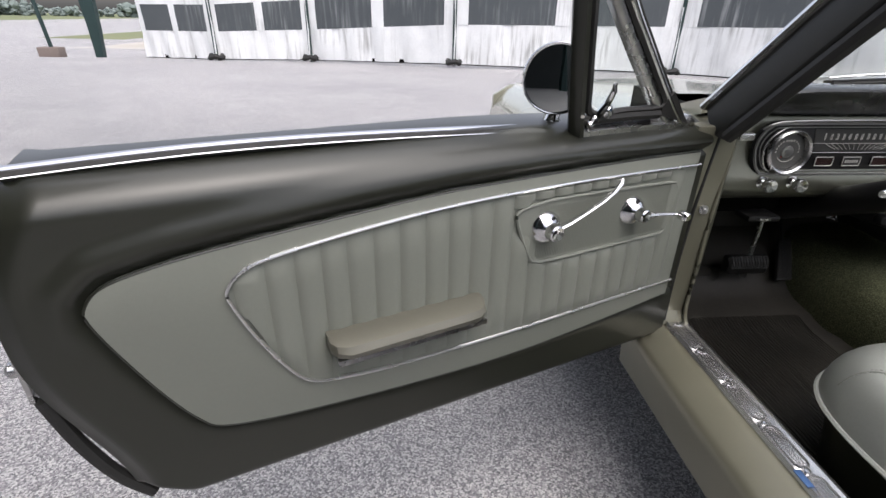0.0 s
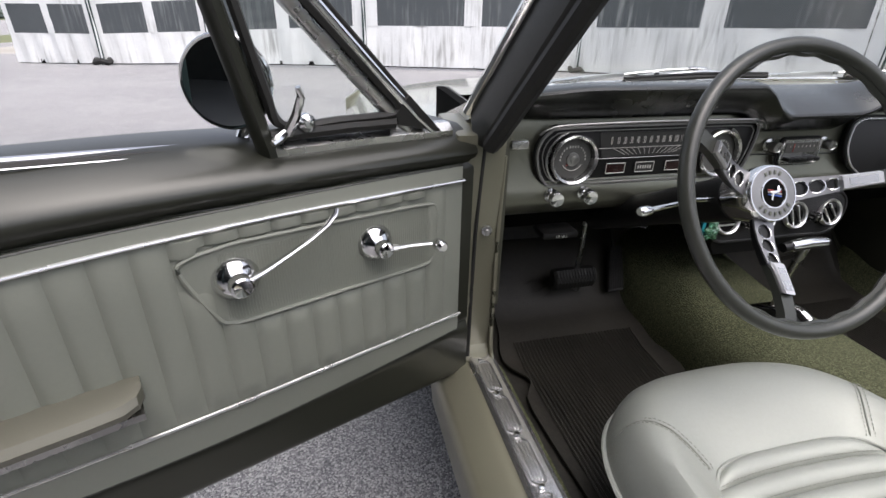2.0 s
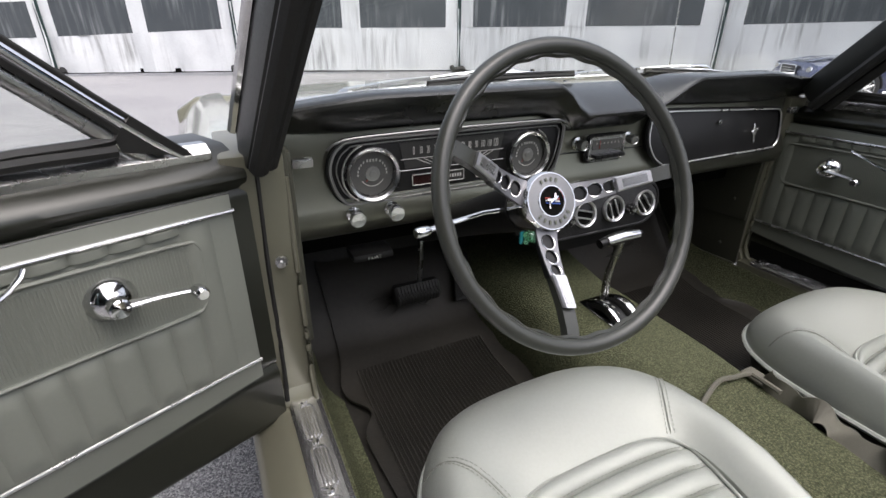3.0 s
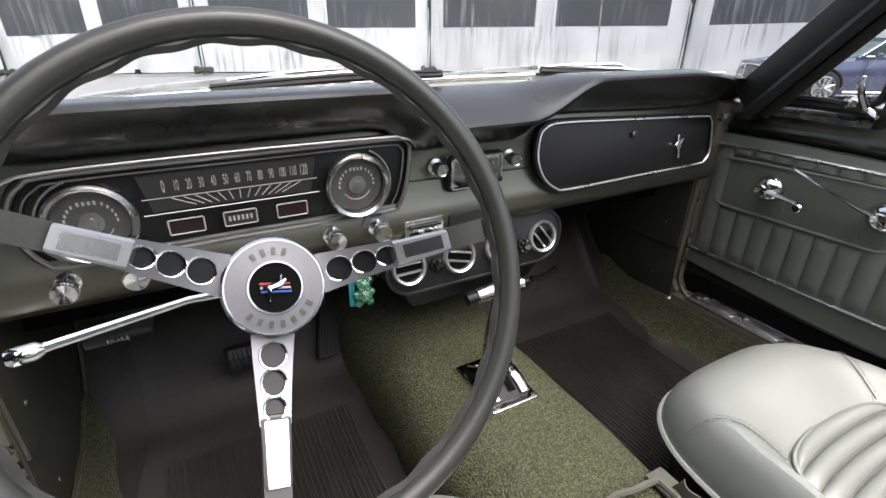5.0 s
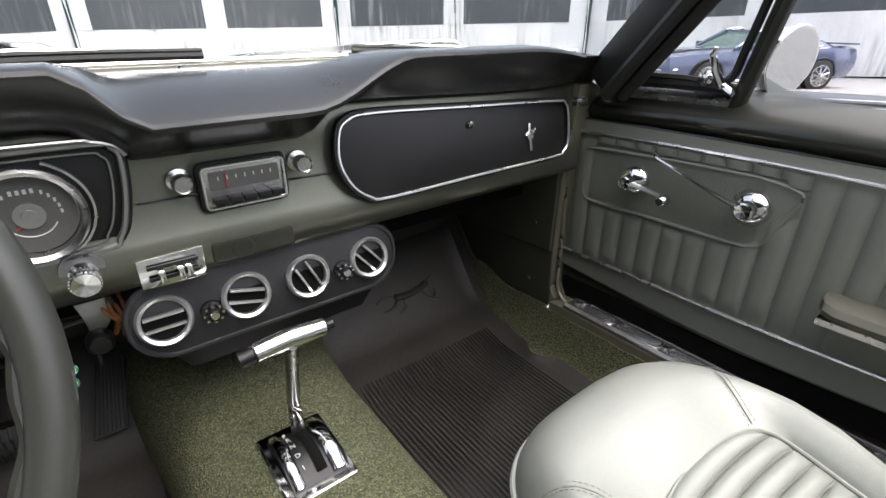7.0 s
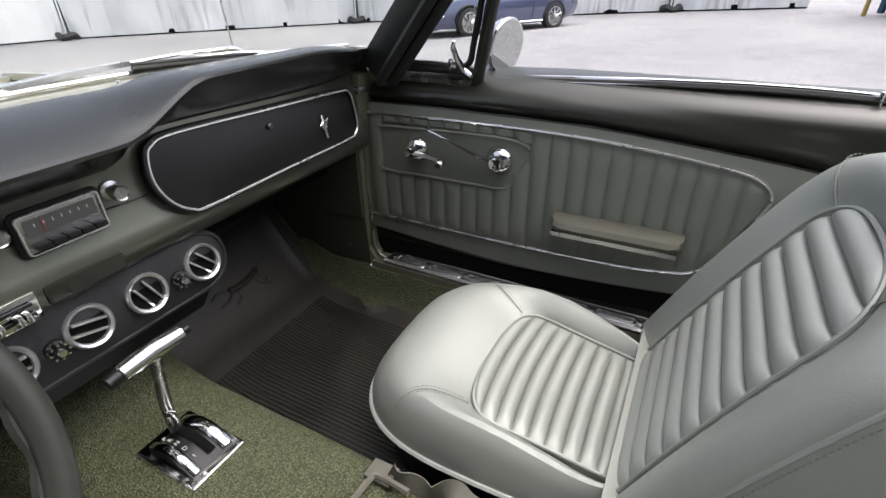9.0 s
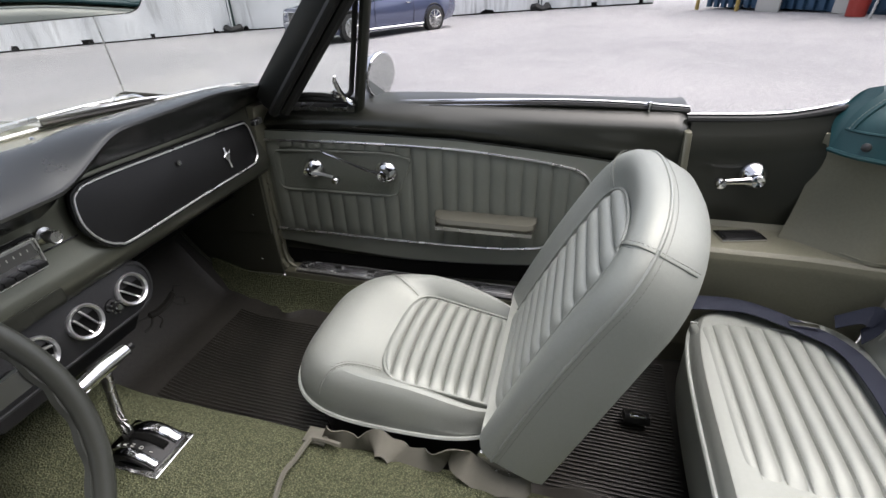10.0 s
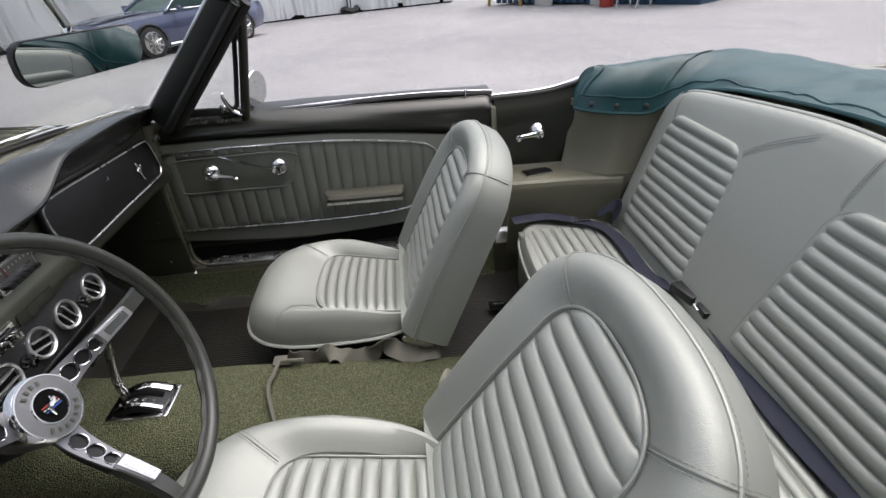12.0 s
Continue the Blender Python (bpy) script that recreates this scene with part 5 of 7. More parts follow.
    for gx in (-0.474, -0.174):
        g = part("gauge", lathe([(0.044, 0.0), (0.0445, 0.016), (0.042, 0.019), (0.038, 0.016), (0.0365, 0.004), (0.0, 0.004)], (gx, 0.894, 0.722), FRONT, 40), BRUSHED, cl, "round gauge in a chrome pod")
        part("dial", lathe([(0.036, 0.0045), (0.036, 0.006), (0.0, 0.0061)], (gx, 0.894, 0.722), FRONT, 36), GREYDIAL, g)
        part("cap", lathe([(0.0125, 0.006), (0.012, 0.0085), (0.006, 0.009), (0.0055, 0.0105), (0.0, 0.011)], (gx, 0.894, 0.722), FRONT, 24), DULLRIM, g)
        for sgn in (-1, 1):
            mk = [box((gx + 0.024 * math.cos(a), 0.8875, 0.722 + 0.024 * math.sin(a)), (0.002, 0.001, 0.0035)) for a in [radians(sgn * (35 + 14 * k) + 90) for k in range(5)]]
            part("dial_marks", join(*mk), WHITE, g)
        part("gauge_word", join(*[box((gx - 0.0075 + 0.005 * k, 0.8874, 0.7440), (0.0026, 0.0006, 0.0042)) for k in range(4)]), WHITE, g)
        part("dial_arc", tube([Vector((gx + 0.0205 * math.cos(radians(a)), 0.8876, 0.722 + 0.0205 * math.sin(radians(a)))) for a in range(-150, -25, 12)], 0.0007, 4, up=(0, 1, 0)), WHITE, g)
        part("needle", tube([(gx, 0.8865, 0.722), (gx - 0.012, 0.8865, 0.710)], 0.0008, 4), RED, g)
        part("pod_arc", tube([Vector((gx + 0.049 * math.cos(radians(a)), 0.889, 0.722 + 0.049 * math.sin(radians(a)))) for a in (range(-60, 75, 9) if gx > -0.3 else range(105, 245, 9))], 0.0022, 6, up=(0, 1, 0)), BRUSHED, g)
    sp = part("speedometer", plate_xz([(-0.415, 0.722), (-0.235, 0.722), (-0.225, 0.766), (-0.425, 0.766)], 0.8915, 0.004), DIAL, cl, "strip speedometer")
    marks = ["0", "10", "20", "30", "40", "50", "60", "70", "80", "90", "100", "110", "120"]
    for k, m in enumerate(marks):
        t = k / (len(marks) - 1)
        x = -0.400 + 0.158 * t
        letters(m, 0.015 if k % 12 == 0 else 0.013, facing(x, 0.8908, 0.7505) @ Matrix.Diagonal((0.46, 1.35, 1, 1)), WHITE, sp, "number")
        part("scale_ray", tube([(-0.321 + (x + 0.321) * 0.62, 0.8906, 0.7255), (x * 0.93 - 0.022, 0.8906, 0.7365)], 0.0006, 4), WHITE, sp)
    part("scale_line", tube([(-0.424, 0.8906, 0.738), (-0.226, 0.8906, 0.738)], 0.0006, 4), WHITE, sp)
    part("divider", tube([(-0.425, 0.890, 0.7195), (-0.225, 0.890, 0.7195)], 0.0008, 5), DULLRIM, cl)
    lamp_mat = material("dark_red_lens", (0.018, 0.006, 0.005), 0.25)
    for k, x in enumerate((-0.385, -0.325, -0.262)):
        fr = [(x + a, 0.701 + b) for a, b in rounded(0.038, 0.018, 0.001, 1)]
        wn = part("warning_window", plate_xz(fr, 0.8905, 0.004), DIAL if k == 1 else lamp_mat, cl)
        part("window_edge", ring_xz(fr, 0.8895, 0.0009, 4), WHITE, wn)
        if k == 1:
            part("odometer_marks", join(*[box((x - 0.0125 + 0.005 * j, 0.8898, 0.701), (0.0026, 0.0006, 0.006)) for j in range(6)]), WHITE, wn)
    for x in (-0.432, -0.218):
        part("bezel_screw", lathe([(0.004, 0), (0.0035, 0.002), (0, 0.002)], (x, 0.892, 0.690), FRONT, 12), BLACK, cl)
    # knobs on the lower edge
    for x, z in ((-0.511, 0.660), (-0.446, 0.660), (-0.216, 0.658), (-0.151, 0.657)):
        k = part("knob", lathe([(0.0125, 0.0), (0.0125, 0.004), (0.006, 0.006), (0.006, 0.016), (0.0115, 0.018), (0.0125, 0.030), (0.0115, 0.033), (0.0, 0.0315)], (x, 0.885, z), FRONT, 24), CHROME, d, "chrome knob")
        part("knob_grip", join(*[box((x + 0.0125 * math.cos(a), 0.8605, z + 0.0125 * math.sin(a)), (0.0016, 0.010, 0.0016)) for a in [radians(15 * j) for j in range(24)]]), CHROME, k)
    # radio
    r = part("radio", plate_xz(rounded(0.088, 0.046, 0.004, 3, 0.0165, 0.717), 0.884, 0.03, 0.002), BRUSHED, d, "chrome radio with push buttons")
    part("radio_frame", ring_xz(rounded(0.088, 0.046, 0.004, 3, 0.0165, 0.717), 0.8832, 0.0020), ALU, r)
    part("radio_gasket", ring_xz(rounded(0.094, 0.052, 0.006, 3, 0.0165, 0.717), 0.890, 0.003), BLACK, r)
    part("radio_dial", plate_xz(rounded(0.076, 0.020, 0.002, 2, 0.0165, 0.725), 0.8825, 0.01), GREYDIAL, r)
    part("dial_numbers", join(*[box((-0.012 + 0.0095 * k, 0.882, 0.7275), (0.0012, 0.0006, 0.004)) for k in range(7)]), WHITE, r)
    part("dial_pointer", box((-0.004, 0.8818, 0.725), (0.0012, 0.0008, 0.016)), RED, r)
    for k in range(5):
        part("push_button", box((-0.0145 + 0.0155 * k, 0.878, 0.704), (0.0145, 0.018, 0.0075), 0.0015), BLACK, r)
    for x in (-0.047, 0.085):
        part("radio_knob", lathe([(0.013, 0.0), (0.0125, 0.003), (0.0075, 0.005), (0.0075, 0.010), (0.0098, 0.012), (0.0102, 0.024), (0.0092, 0.026), (0.0078, 0.0245), (0.0, 0.0245)], (x, 0.902, 0.728), FRONT, 28), BRUSHED, r)
    # glove box
    gc = [(0.133, 0.72), (0.137, 0.752), (0.15, 0.769), (0.19, 0.775), (0.35, 0.768), (0.545, 0.759), (0.572, 0.753), (0.578, 0.735), (0.574, 0.69), (0.560, 0.673), (0.535, 0.668), (0.37, 0.667), (0.20, 0.665), (0.168, 0.671), (0.145, 0.69)]
    gp = [(p.x, p.y) for p in smooth_path([(x, z, 0) for x, z in gc], 5, True)]
    gb = part("glove_box", sheared(plate_xz(gp, 0.897, 0.03, 0.003), 0.775, 0.2), BLACK, d, "black glove box door with chrome edge")
    part("glove_trim", sheared(ring_xz(gp, 0.893, 0.0019), 0.775, 0.2), RING, gb)
    part("glove_gasket", sheared(ring_xz([(0.355 + (x - 0.355) * 1.012, 0.72 + (z - 0.72) * 1.05) for x, z in gp], 0.897, 0.0035), 0.775, 0.2), BLACK, gb)
    part("glove_lock", lathe([(0.005, 0), (0.005, 0.004), (0.0, 0.005)], (0.352, 0.889, 0.742), FRONT, 16), BRUSHED, gb)
    em = join(box((0.478, 0.894, 0.708), (0.006, 0.004, 0.044), 0.001), box((0.478, 0.893, 0.712), (0.014, 0.004, 0.014), 0.003), tube([(0.466, 0.892, 0.712), (0.474, 0.892, 0.717), (0.484, 0.892, 0.716), (0.491, 0.892, 0.721)], [0.001, 0.003, 0.003, 0.0012], 6))
    part("emblem", sheared(em, 0.775, 0.2), ALU, gb, "small chrome emblem")
    # heater controls and ashtray
    ht = part("heater_control", plate_xz([(-0.108, 0.656), (-0.042, 0.657), (-0.044, 0.622), (-0.108, 0.622)], 0.880, 0.02, 0.002), CHROME, d, "chrome heater control")
    for z in (0.647, 0.634):
        part("slider", box((-0.075, 0.876, z), (0.05, 0.004, 0.004), 0.001), BLACK, ht)
    for x in (-0.088, -0.07, -0.062):
        part("lever", box((x, 0.869, 0.640), (0.006, 0.02, 0.012), 0.002), CHROME, ht)
    at = part("ashtray_drawer", plate_xz(rounded(0.095, 0.026, 0.004, 3, 0.014, 0.643), 0.8795, 0.02, 0.003), PAINT, d, "dark ashtray drawer")
    part("finger_recess", lathe([(0.013, 0.0005), (0.011, 0.0012), (0.007, 0.0004), (0.0, 0.0002)], (0.0, 0.8795, 0.643), FRONT, 24), PAINT, at)
    # lighter: disc with its word, knob in front
    ld = part("lighter_disc", lathe([(0.0195, 0.0), (0.019, 0.002), (0.0, 0.0022)], (-0.151, 0.885, 0.660), FRONT, 28), HUBFACE, d, "satin lighter disc")
    letters("LIGHTER", 0.0046, facing(-0.151, 0.8822, 0.6752), BLACK, ld)
    # bracket and lock hanging under the edge
    bk = part("lock_bracket", slab([Vector((x, 0.93, z)) for x, z in ((-0.172, 0.604), (-0.143, 0.604), (-0.143, 0.576), (-0.150, 0.566), (-0.166, 0.568), (-0.168, 0.585))], (0, 0.006, 0), 0.002), DULLRIM, d, "bent steel bracket")
    part("bracket_knob", lathe([(0.014, 0), (0.014, 0.012), (0.010, 0.018), (0, 0.019)], (-0.160, 0.930, 0.556), FRONT, 18), BLACK, bk)
    part("brake_release", box((-0.483, 0.90, 0.580), (0.072, 0.05, 0.014), 0.006), BLACK, d)
    letters("BRAKE", 0.008, facing(-0.483, 0.873, 0.580), BRUSHED, d)
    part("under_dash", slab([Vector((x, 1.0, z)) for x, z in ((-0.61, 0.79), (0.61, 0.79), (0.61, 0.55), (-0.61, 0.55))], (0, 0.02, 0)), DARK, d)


build_dash()


def build_ac():
    a = thing("air_conditioner", (0.04, 0.95, 0.57), "black under-dash air conditioner with chrome ringed vents", "air conditioner")
    o = rounded(0.345, 0.098, 0.046, 8, 0.041, 0.571)
    rings = []
    for k, y in ((0.90, 1.06), (0.97, 1.05), (1.0, 0.98), (1.0, 0.906), (0.985, 0.900), (0.95, 0.899)):
        rings.append([Vector((0.041 + (x - 0.041) * (1 - (1 - k) * 0.3), y, 0.571 + (z - 0.571) * k - (y - 0.9) * 0.10)) for x, z in o])
    grain = material("grained_black", (0.022, 0.022, 0.023), 0.42, 0.0, 0.4, 500, 0.5, 1200, 0.3, 12, color2=(0.040, 0.040, 0.041))
    part("housing", loft(rings), grain, a, "black grained housing")
    part("evaporator_case", loft([[Vector((0.041 + a * g, y, z)) for a, z in ((-0.135, 0.56), (-0.135, 0.50), (-0.12, 0.478), (0.13, 0.478), (0.15, 0.50), (0.15, 0.56))] for y, g in ((0.925, 0.97), (0.93, 1.0), (1.10, 1.0))]), BLACK, a, "black lower case")
    rim = [(0.041 + (x - 0.041) * 1.005, 0.571 + (z - 0.571) * 1.01) for x, z in o]
    part("housing_rim", ring_xz(rim, 0.900, 0.0038), grain, a)
    for x, tilt in ((-0.096, 0), (-0.004, -15), (0.077, -65), (0.170, -50)):
        v = part("vent", lathe([(0.0295, 0.0), (0.0305, 0.004), (0.0295, 0.008), (0.0275, 0.010), (0.0240, 0.008), (0.0230, 0.0), (0.0228, -0.004)], (x, 0.899, 0.572), (0, -0.97, 0.24), 36), RING, a, "round chrome vent")
        part("vent_well", lathe([(0.0232, -0.003), (0.0232, 0.002), (0.0, 0.0021)], (x, 0.899, 0.572), (0, -0.97, 0.24), 24), DARK, v)
        t = radians(tilt)
        for off in (-0.008, 0.008):
            cx, cz = x - off * math.sin(t), 0.572 + off * math.cos(t)
            part("louvre", box((cx, 0.8945, cz), (0.042, 0.006, 0.0032), 0.0008, Matrix.Rotation(-t, 3, "Y")), RING, v)
    for x in (-0.046, 0.128):
        k = part("control_knob", lathe([(0.013, 0.0), (0.012, 0.003), (0.0085, 0.005), (0.0085, 0.016), (0.0, 0.017)], (x, 0.899, 0.566), FRONT, 20), BLACK, a)
        part("knob_teeth", join(*[lathe([(0.002, 0), (0.002, 0.011), (0, 0.011)], (x + 0.0105 * math.cos(q), 0.896, 0.566 + 0.0105 * math.sin(q)), FRONT, 6) for q in [radians(45 * j) for j in range(8)]]), CHROME, k)
        part("knob_cap", lathe([(0.006, 0.0), (0.005, 0.003), (0, 0.003)], (x, 0.883, 0.566), FRONT, 14), CHROME, k)


build_ac()

# steering wheel ---------------------------------------------------------------------


def build_wheel():
    c = Vector((-0.331, 0.568, 0.765))
    ax = Vector((0, -math.cos(radians(25.25)), math.sin(radians(25.25))))
    ex = Vector((1, 0, 0))
    ey = ax.cross(ex) * -1 if ax.cross(ex).z < 0 else ax.cross(ex)
    w = thing("steering_wheel", c, "dark grey three-spoke steering wheel with drilled chrome spokes", "steering wheel")
    R = 0.1725
    hubc = c - ax * 0.066

    def P(r, deg, h=0.0):
        return c + (ex * math.cos(radians(deg)) + ey * math.sin(radians(deg))) * r + ax * h
    part("rim", tube([P(R, a) for a in range(0, 360, 5)], 0.0092, 12, True, up=ax), WHEELGREY, w, "dark grey plastic rim")
    part("finger_grip", tube([P(R - 0.0072 - 0.0012 * math.sin(a * 0.45), a, -0.004) for a in [k * 2 for k in range(180)]], 0.0052, 6, True, up=ax), WHEELGREY, w)
    for deg in (153.5, 4, -102.5):
        u = ex * math.cos(radians(deg)) + ey * math.sin(radians(deg))
        v = ax.cross(u)

        def Q(r, s, h):
            return hubc + u * r + v * s + ax * h
        def hgt(r):
            return 0.006 + 0.056 * ease((r - 0.03) / 0.14)
        # drilled metal blade: strips around three holes
        n = 40
        r0, r1 = 0.034, 0.096
        holes = [(0.0505, 0.0094), (0.0695, 0.0086), (0.0860, 0.0072)]
        blades = []
        for side in (-1, 1):
            ring = []
            for k in range(n + 1):
                r = r0 + (r1 - r0) * k / n
                half = 0.0160 - 0.0055 * (r - r0) / (r1 - r0)
                cut = 0.0
                for hr, rad in holes:
                    if abs(r - hr) < rad:
                        cut = max(cut, math.sqrt(rad * rad - (r - hr) ** 2))
                ring.append((r, side * half, side * cut))
            blades.append(loft([[Q(r, o, hgt(r)), Q(r, i, hgt(r)), Q(r, i, hgt(r) - 0.003), Q(r, o, hgt(r) - 0.003)] for r, o, i in ring]))
        s = part("spoke", join(*blades), SPOKE, w, "drilled chrome spoke")
        part("spoke_backing", loft([[Q(r, 0.0150 - 0.08 * (r - r0), hgt(r) - 0.004), Q(r, -0.0150 + 0.08 * (r - r0), hgt(r) - 0.004), Q(r, -0.010, hgt(r) - 0.014), Q(r, 0.010, hgt(r) - 0.014)] for r in (0.03, 0.06, 0.096)]), BLACK, s, "black insert behind the holes")
        part("spoke_arm", loft([[Q(r, 0.0095 - 0.02 * (r - 0.1), hgt(r) - 0.001), Q(r, -0.0095 + 0.02 * (r - 0.1), hgt(r) - 0.001), Q(r, -0.009, hgt(r) - 0.013), Q(r, 0.009, hgt(r) - 0.013)] for r in (0.090, 0.11, 0.13, 0.152, 0.168)]), WHEELGREY, s)
        for hr, rad in holes:
            part("hole_rim", tube([Q(hr + rad * 1.04 * math.cos(a), rad * 1.04 * math.sin(a), hgt(hr) + (hgt(hr + 0.01) - hgt(hr)) * 100 * rad * 1.04 * math.cos(a) + 0.0002) for a in [radians(20 * k) for k in range(18)]], 0.0008, 5, True, up=ax), CHROME, s)
        bar = part("horn_bar", loft([[Q(r, x * g, hgt(r) + z) for x, z in ((0.0092, -0.003), (0.0095, 0.003), (0.0075, 0.006), (-0.0075, 0.006), (-0.0095, 0.003), (-0.0092, -0.003))] for r, g in ((0.0915, 1.0), (0.093, 1.05), (0.11, 0.98), (0.127, 0.9), (0.129, 0.86))]), HORN, s, "satin metal horn bar")
        part("bar_inset", loft([[Q(r, x, hgt(r) + z) for x, z in ((0.0052, 0.0055), (0.0052, 0.0066), (-0.0052, 0.0066), (-0.0052, 0.0055))] for r in (0.097, 0.124)]), BRUSHED, bar)
    h = part("hub", lathe([(0.030, -0.055), (0.034, -0.03), (0.0375, -0.008), (0.0385, 0.006), (0.0375, 0.012), (0.0355, 0.0145), (0.020, 0.015), (0.0185, 0.012)], hubc, ax, 48), CHROME, w, "chrome horn hub")
    part("hub_ring", tube([hubc + ax * 0.0152 + (ex * math.cos(a) + ey * math.sin(a)) * 0.0352 for a in [radians(7.5 * k) for k in range(48)]], 0.0013, 6, True, up=ax), CHROME, h)
    part("hub_face", lathe([(0.0345, 0.0145), (0.0342, 0.0158), (0.0205, 0.0166), (0.0198, 0.012)], hubc, ax, 48), HUBFACE, h)
    part("hub_centre", lathe([(0.0182, 0.012), (0.018, 0.0164), (0.0, 0.0165)], hubc, ax, 36), DARK, h)
    part("centre_ring", tube([hubc + ax * 0.0165 + (ex * math.cos(a) + ey * math.sin(a)) * 0.0192 for a in [radians(10 * k) for k in range(36)]], 0.0014, 6, True, up=ax), CHROME, h)
    em = join(tube([hubc + ax * 0.0195 + ex * x + ey * y for x, y in ((-0.009, 0.0022), (-0.003, 0.001), (0.003, 0.002), (0.008, 0.005))], [0.001, 0.0028, 0.0028, 0.0012], 6),
              tube([hubc + ax * 0.0195 + ex * x + ey * y for x, y in ((0.003, 0.002), (0.005, 0.009))], [0.0022, 0.001], 6), tube([hubc + ax * 0.0195 + ex * x + ey * y for x, y in ((-0.005, 0.001), (-0.006, -0.009))], [0.002, 0.0008], 6))
    part("emblem", em, CHROME, h)
    for k, m in enumerate((RED, WHITE, BLUEP)):
        part("emblem_bar", tube([hubc + ax * 0.0180 + ex * (-0.0105) + ey * (0.005 - 0.003 * k), hubc + ax * 0.0180 + ex * 0.0105 + ey * (0.001 - 0.003 * k)], 0.0010, 5, flat=0.4, up=ax), m, h)
    # dashes where the maker's name runs round the hub
    for k in range(4):
        a = radians(90 + 24 - 16 * k)
        part("relief_mark", _mark(hubc, ax, ex, ey, 0.0272, a), DASHMETAL, h)
    for k in range(7):
        a = radians(-90 - 52 + 17.3 * k)
        part("relief_mark", _mark(hubc, ax, ex, ey, 0.0272, a), DASHMETAL, h)
    part("column", lathe([(0.034, -0.04), (0.033, -0.08), (0.030, -0.2), (0.030, -0.42)], hubc, ax, 24), BLACK, w, "black steering column")
    st = hubc - ax * 0.045
    part("signal_stalk", tube([st, st + Vector((-0.06, 0.01, -0.003)), st + Vector((-0.155, -0.02, 0.0))], [0.0034, 0.003, 0.0036], 8), CHROME, w, "chrome turn signal stalk")
    part("stalk_tip", lathe([(0.004, 0), (0.0068, 0.004), (0.0068, 0.018), (0.005, 0.021), (0, 0.021)], st + Vector((-0.15, -0.02, 0.0)), (-1, -0.15, 0), 14), CHROME, w)


def _mark(c, ax, ex, ey, r, a):
    d = ex * math.cos(a) + ey * math.sin(a)
    t = ax.cross(d)
    p = c + d * r + ax * 0.0168
    return loft([[p + d * (0.0026 * i) + t * (0.0015 * j) + ax * h for i, j in ((1, 1), (1, -1), (-1, -1), (-1, 1))] for h in (0, 0.0008)])


build_wheel()

# shifter, pedals, mats and loose things --------------------------------------------------


def build_shifter():
    s = thing("gear_selector", (0, 0.78, 0.385), "chrome T-handle gear selector in a chrome floor plate", "gear shift")

    def top(x, y):
        return Vector((x, y, 0.395 + 0.02 * (y - 0.72)))
    o = [top(x, y) for x, y in rounded(0.086, 0.118, 0.004, 2, 0.0, 0.778)]
    part("plate", slab(o, (0, 0, -0.018), 0.003), CHROME, s, "bright chrome plate")
    part("quadrant", thick(sheet(lambda u, v: Vector((-0.032 + 0.064 * u, 0.732 + 0.092 * v, 0.398 + 0.016 * math.sin(math.pi * v))), 4, 14), (0, 0, -0.012)), BLACK, s)
    for x in (-0.024, 0.026):
        part("quadrant_rib", tube([(x, 0.732 + 0.092 * t, 0.401 + 0.016 * math.sin(math.pi * t)) for t in [k / 12 for k in range(13)]], 0.006 if x < 0 else 0.009, 6, flat=0.4), CHROME, s)
    part("slot", tube([(0.006, 0.74 + 0.076 * t, 0.4 + 0.016 * math.sin(math.pi * (0.09 + 0.82 * t))) for t in [k / 10 for k in range(11)]], 0.0065, 6, flat=0.4), DARK, s)
    for k, m in enumerate("PRND1"):
        y = 0.815 - 0.016 * k
        letters(m, 0.009, Matrix.Translation((-0.012, y, 0.3995 + 0.016 * math.sin(math.pi * (y - 0.732) / 0.092))), WHITE, s, "letter")
    part("stem", tube(smooth_path([(0.006, 0.812, 0.40), (0.008, 0.815, 0.45), (0.01, 0.806, 0.51), (0.012, 0.799, 0.545)], 5), [0.0085] * 8 + [0.0078] * 8, 12), BRUSHED, s, "steel stem")
    part("t_handle", tube([(-0.032, 0.800, 0.551), (-0.028, 0.800, 0.552), (0.012, 0.799, 0.556), (0.052, 0.798, 0.555), (0.056, 0.798, 0.555)], [0.006, 0.0115, 0.0125, 0.0105, 0.006], 14), CHROME, s, "chrome T-handle")
    part("handle_button", tube([(-0.046, 0.800, 0.550), (-0.030, 0.800, 0.552)], 0.0095, 12), BLACK, s)
    part("handle_tip", tube([(0.054, 0.798, 0.555), (0.063, 0.798, 0.555)], 0.006, 10), BLACK, s)
    for x, y in ((-0.036, 0.726), (0.036, 0.726), (-0.036, 0.83), (0.036, 0.83)):
        part("screw", lathe([(0.004, 0), (0.003, 0.002), (0, 0.002)], (x, y, 0.395), (0, 0, 1), 10), BRUSHED, s)


build_shifter()


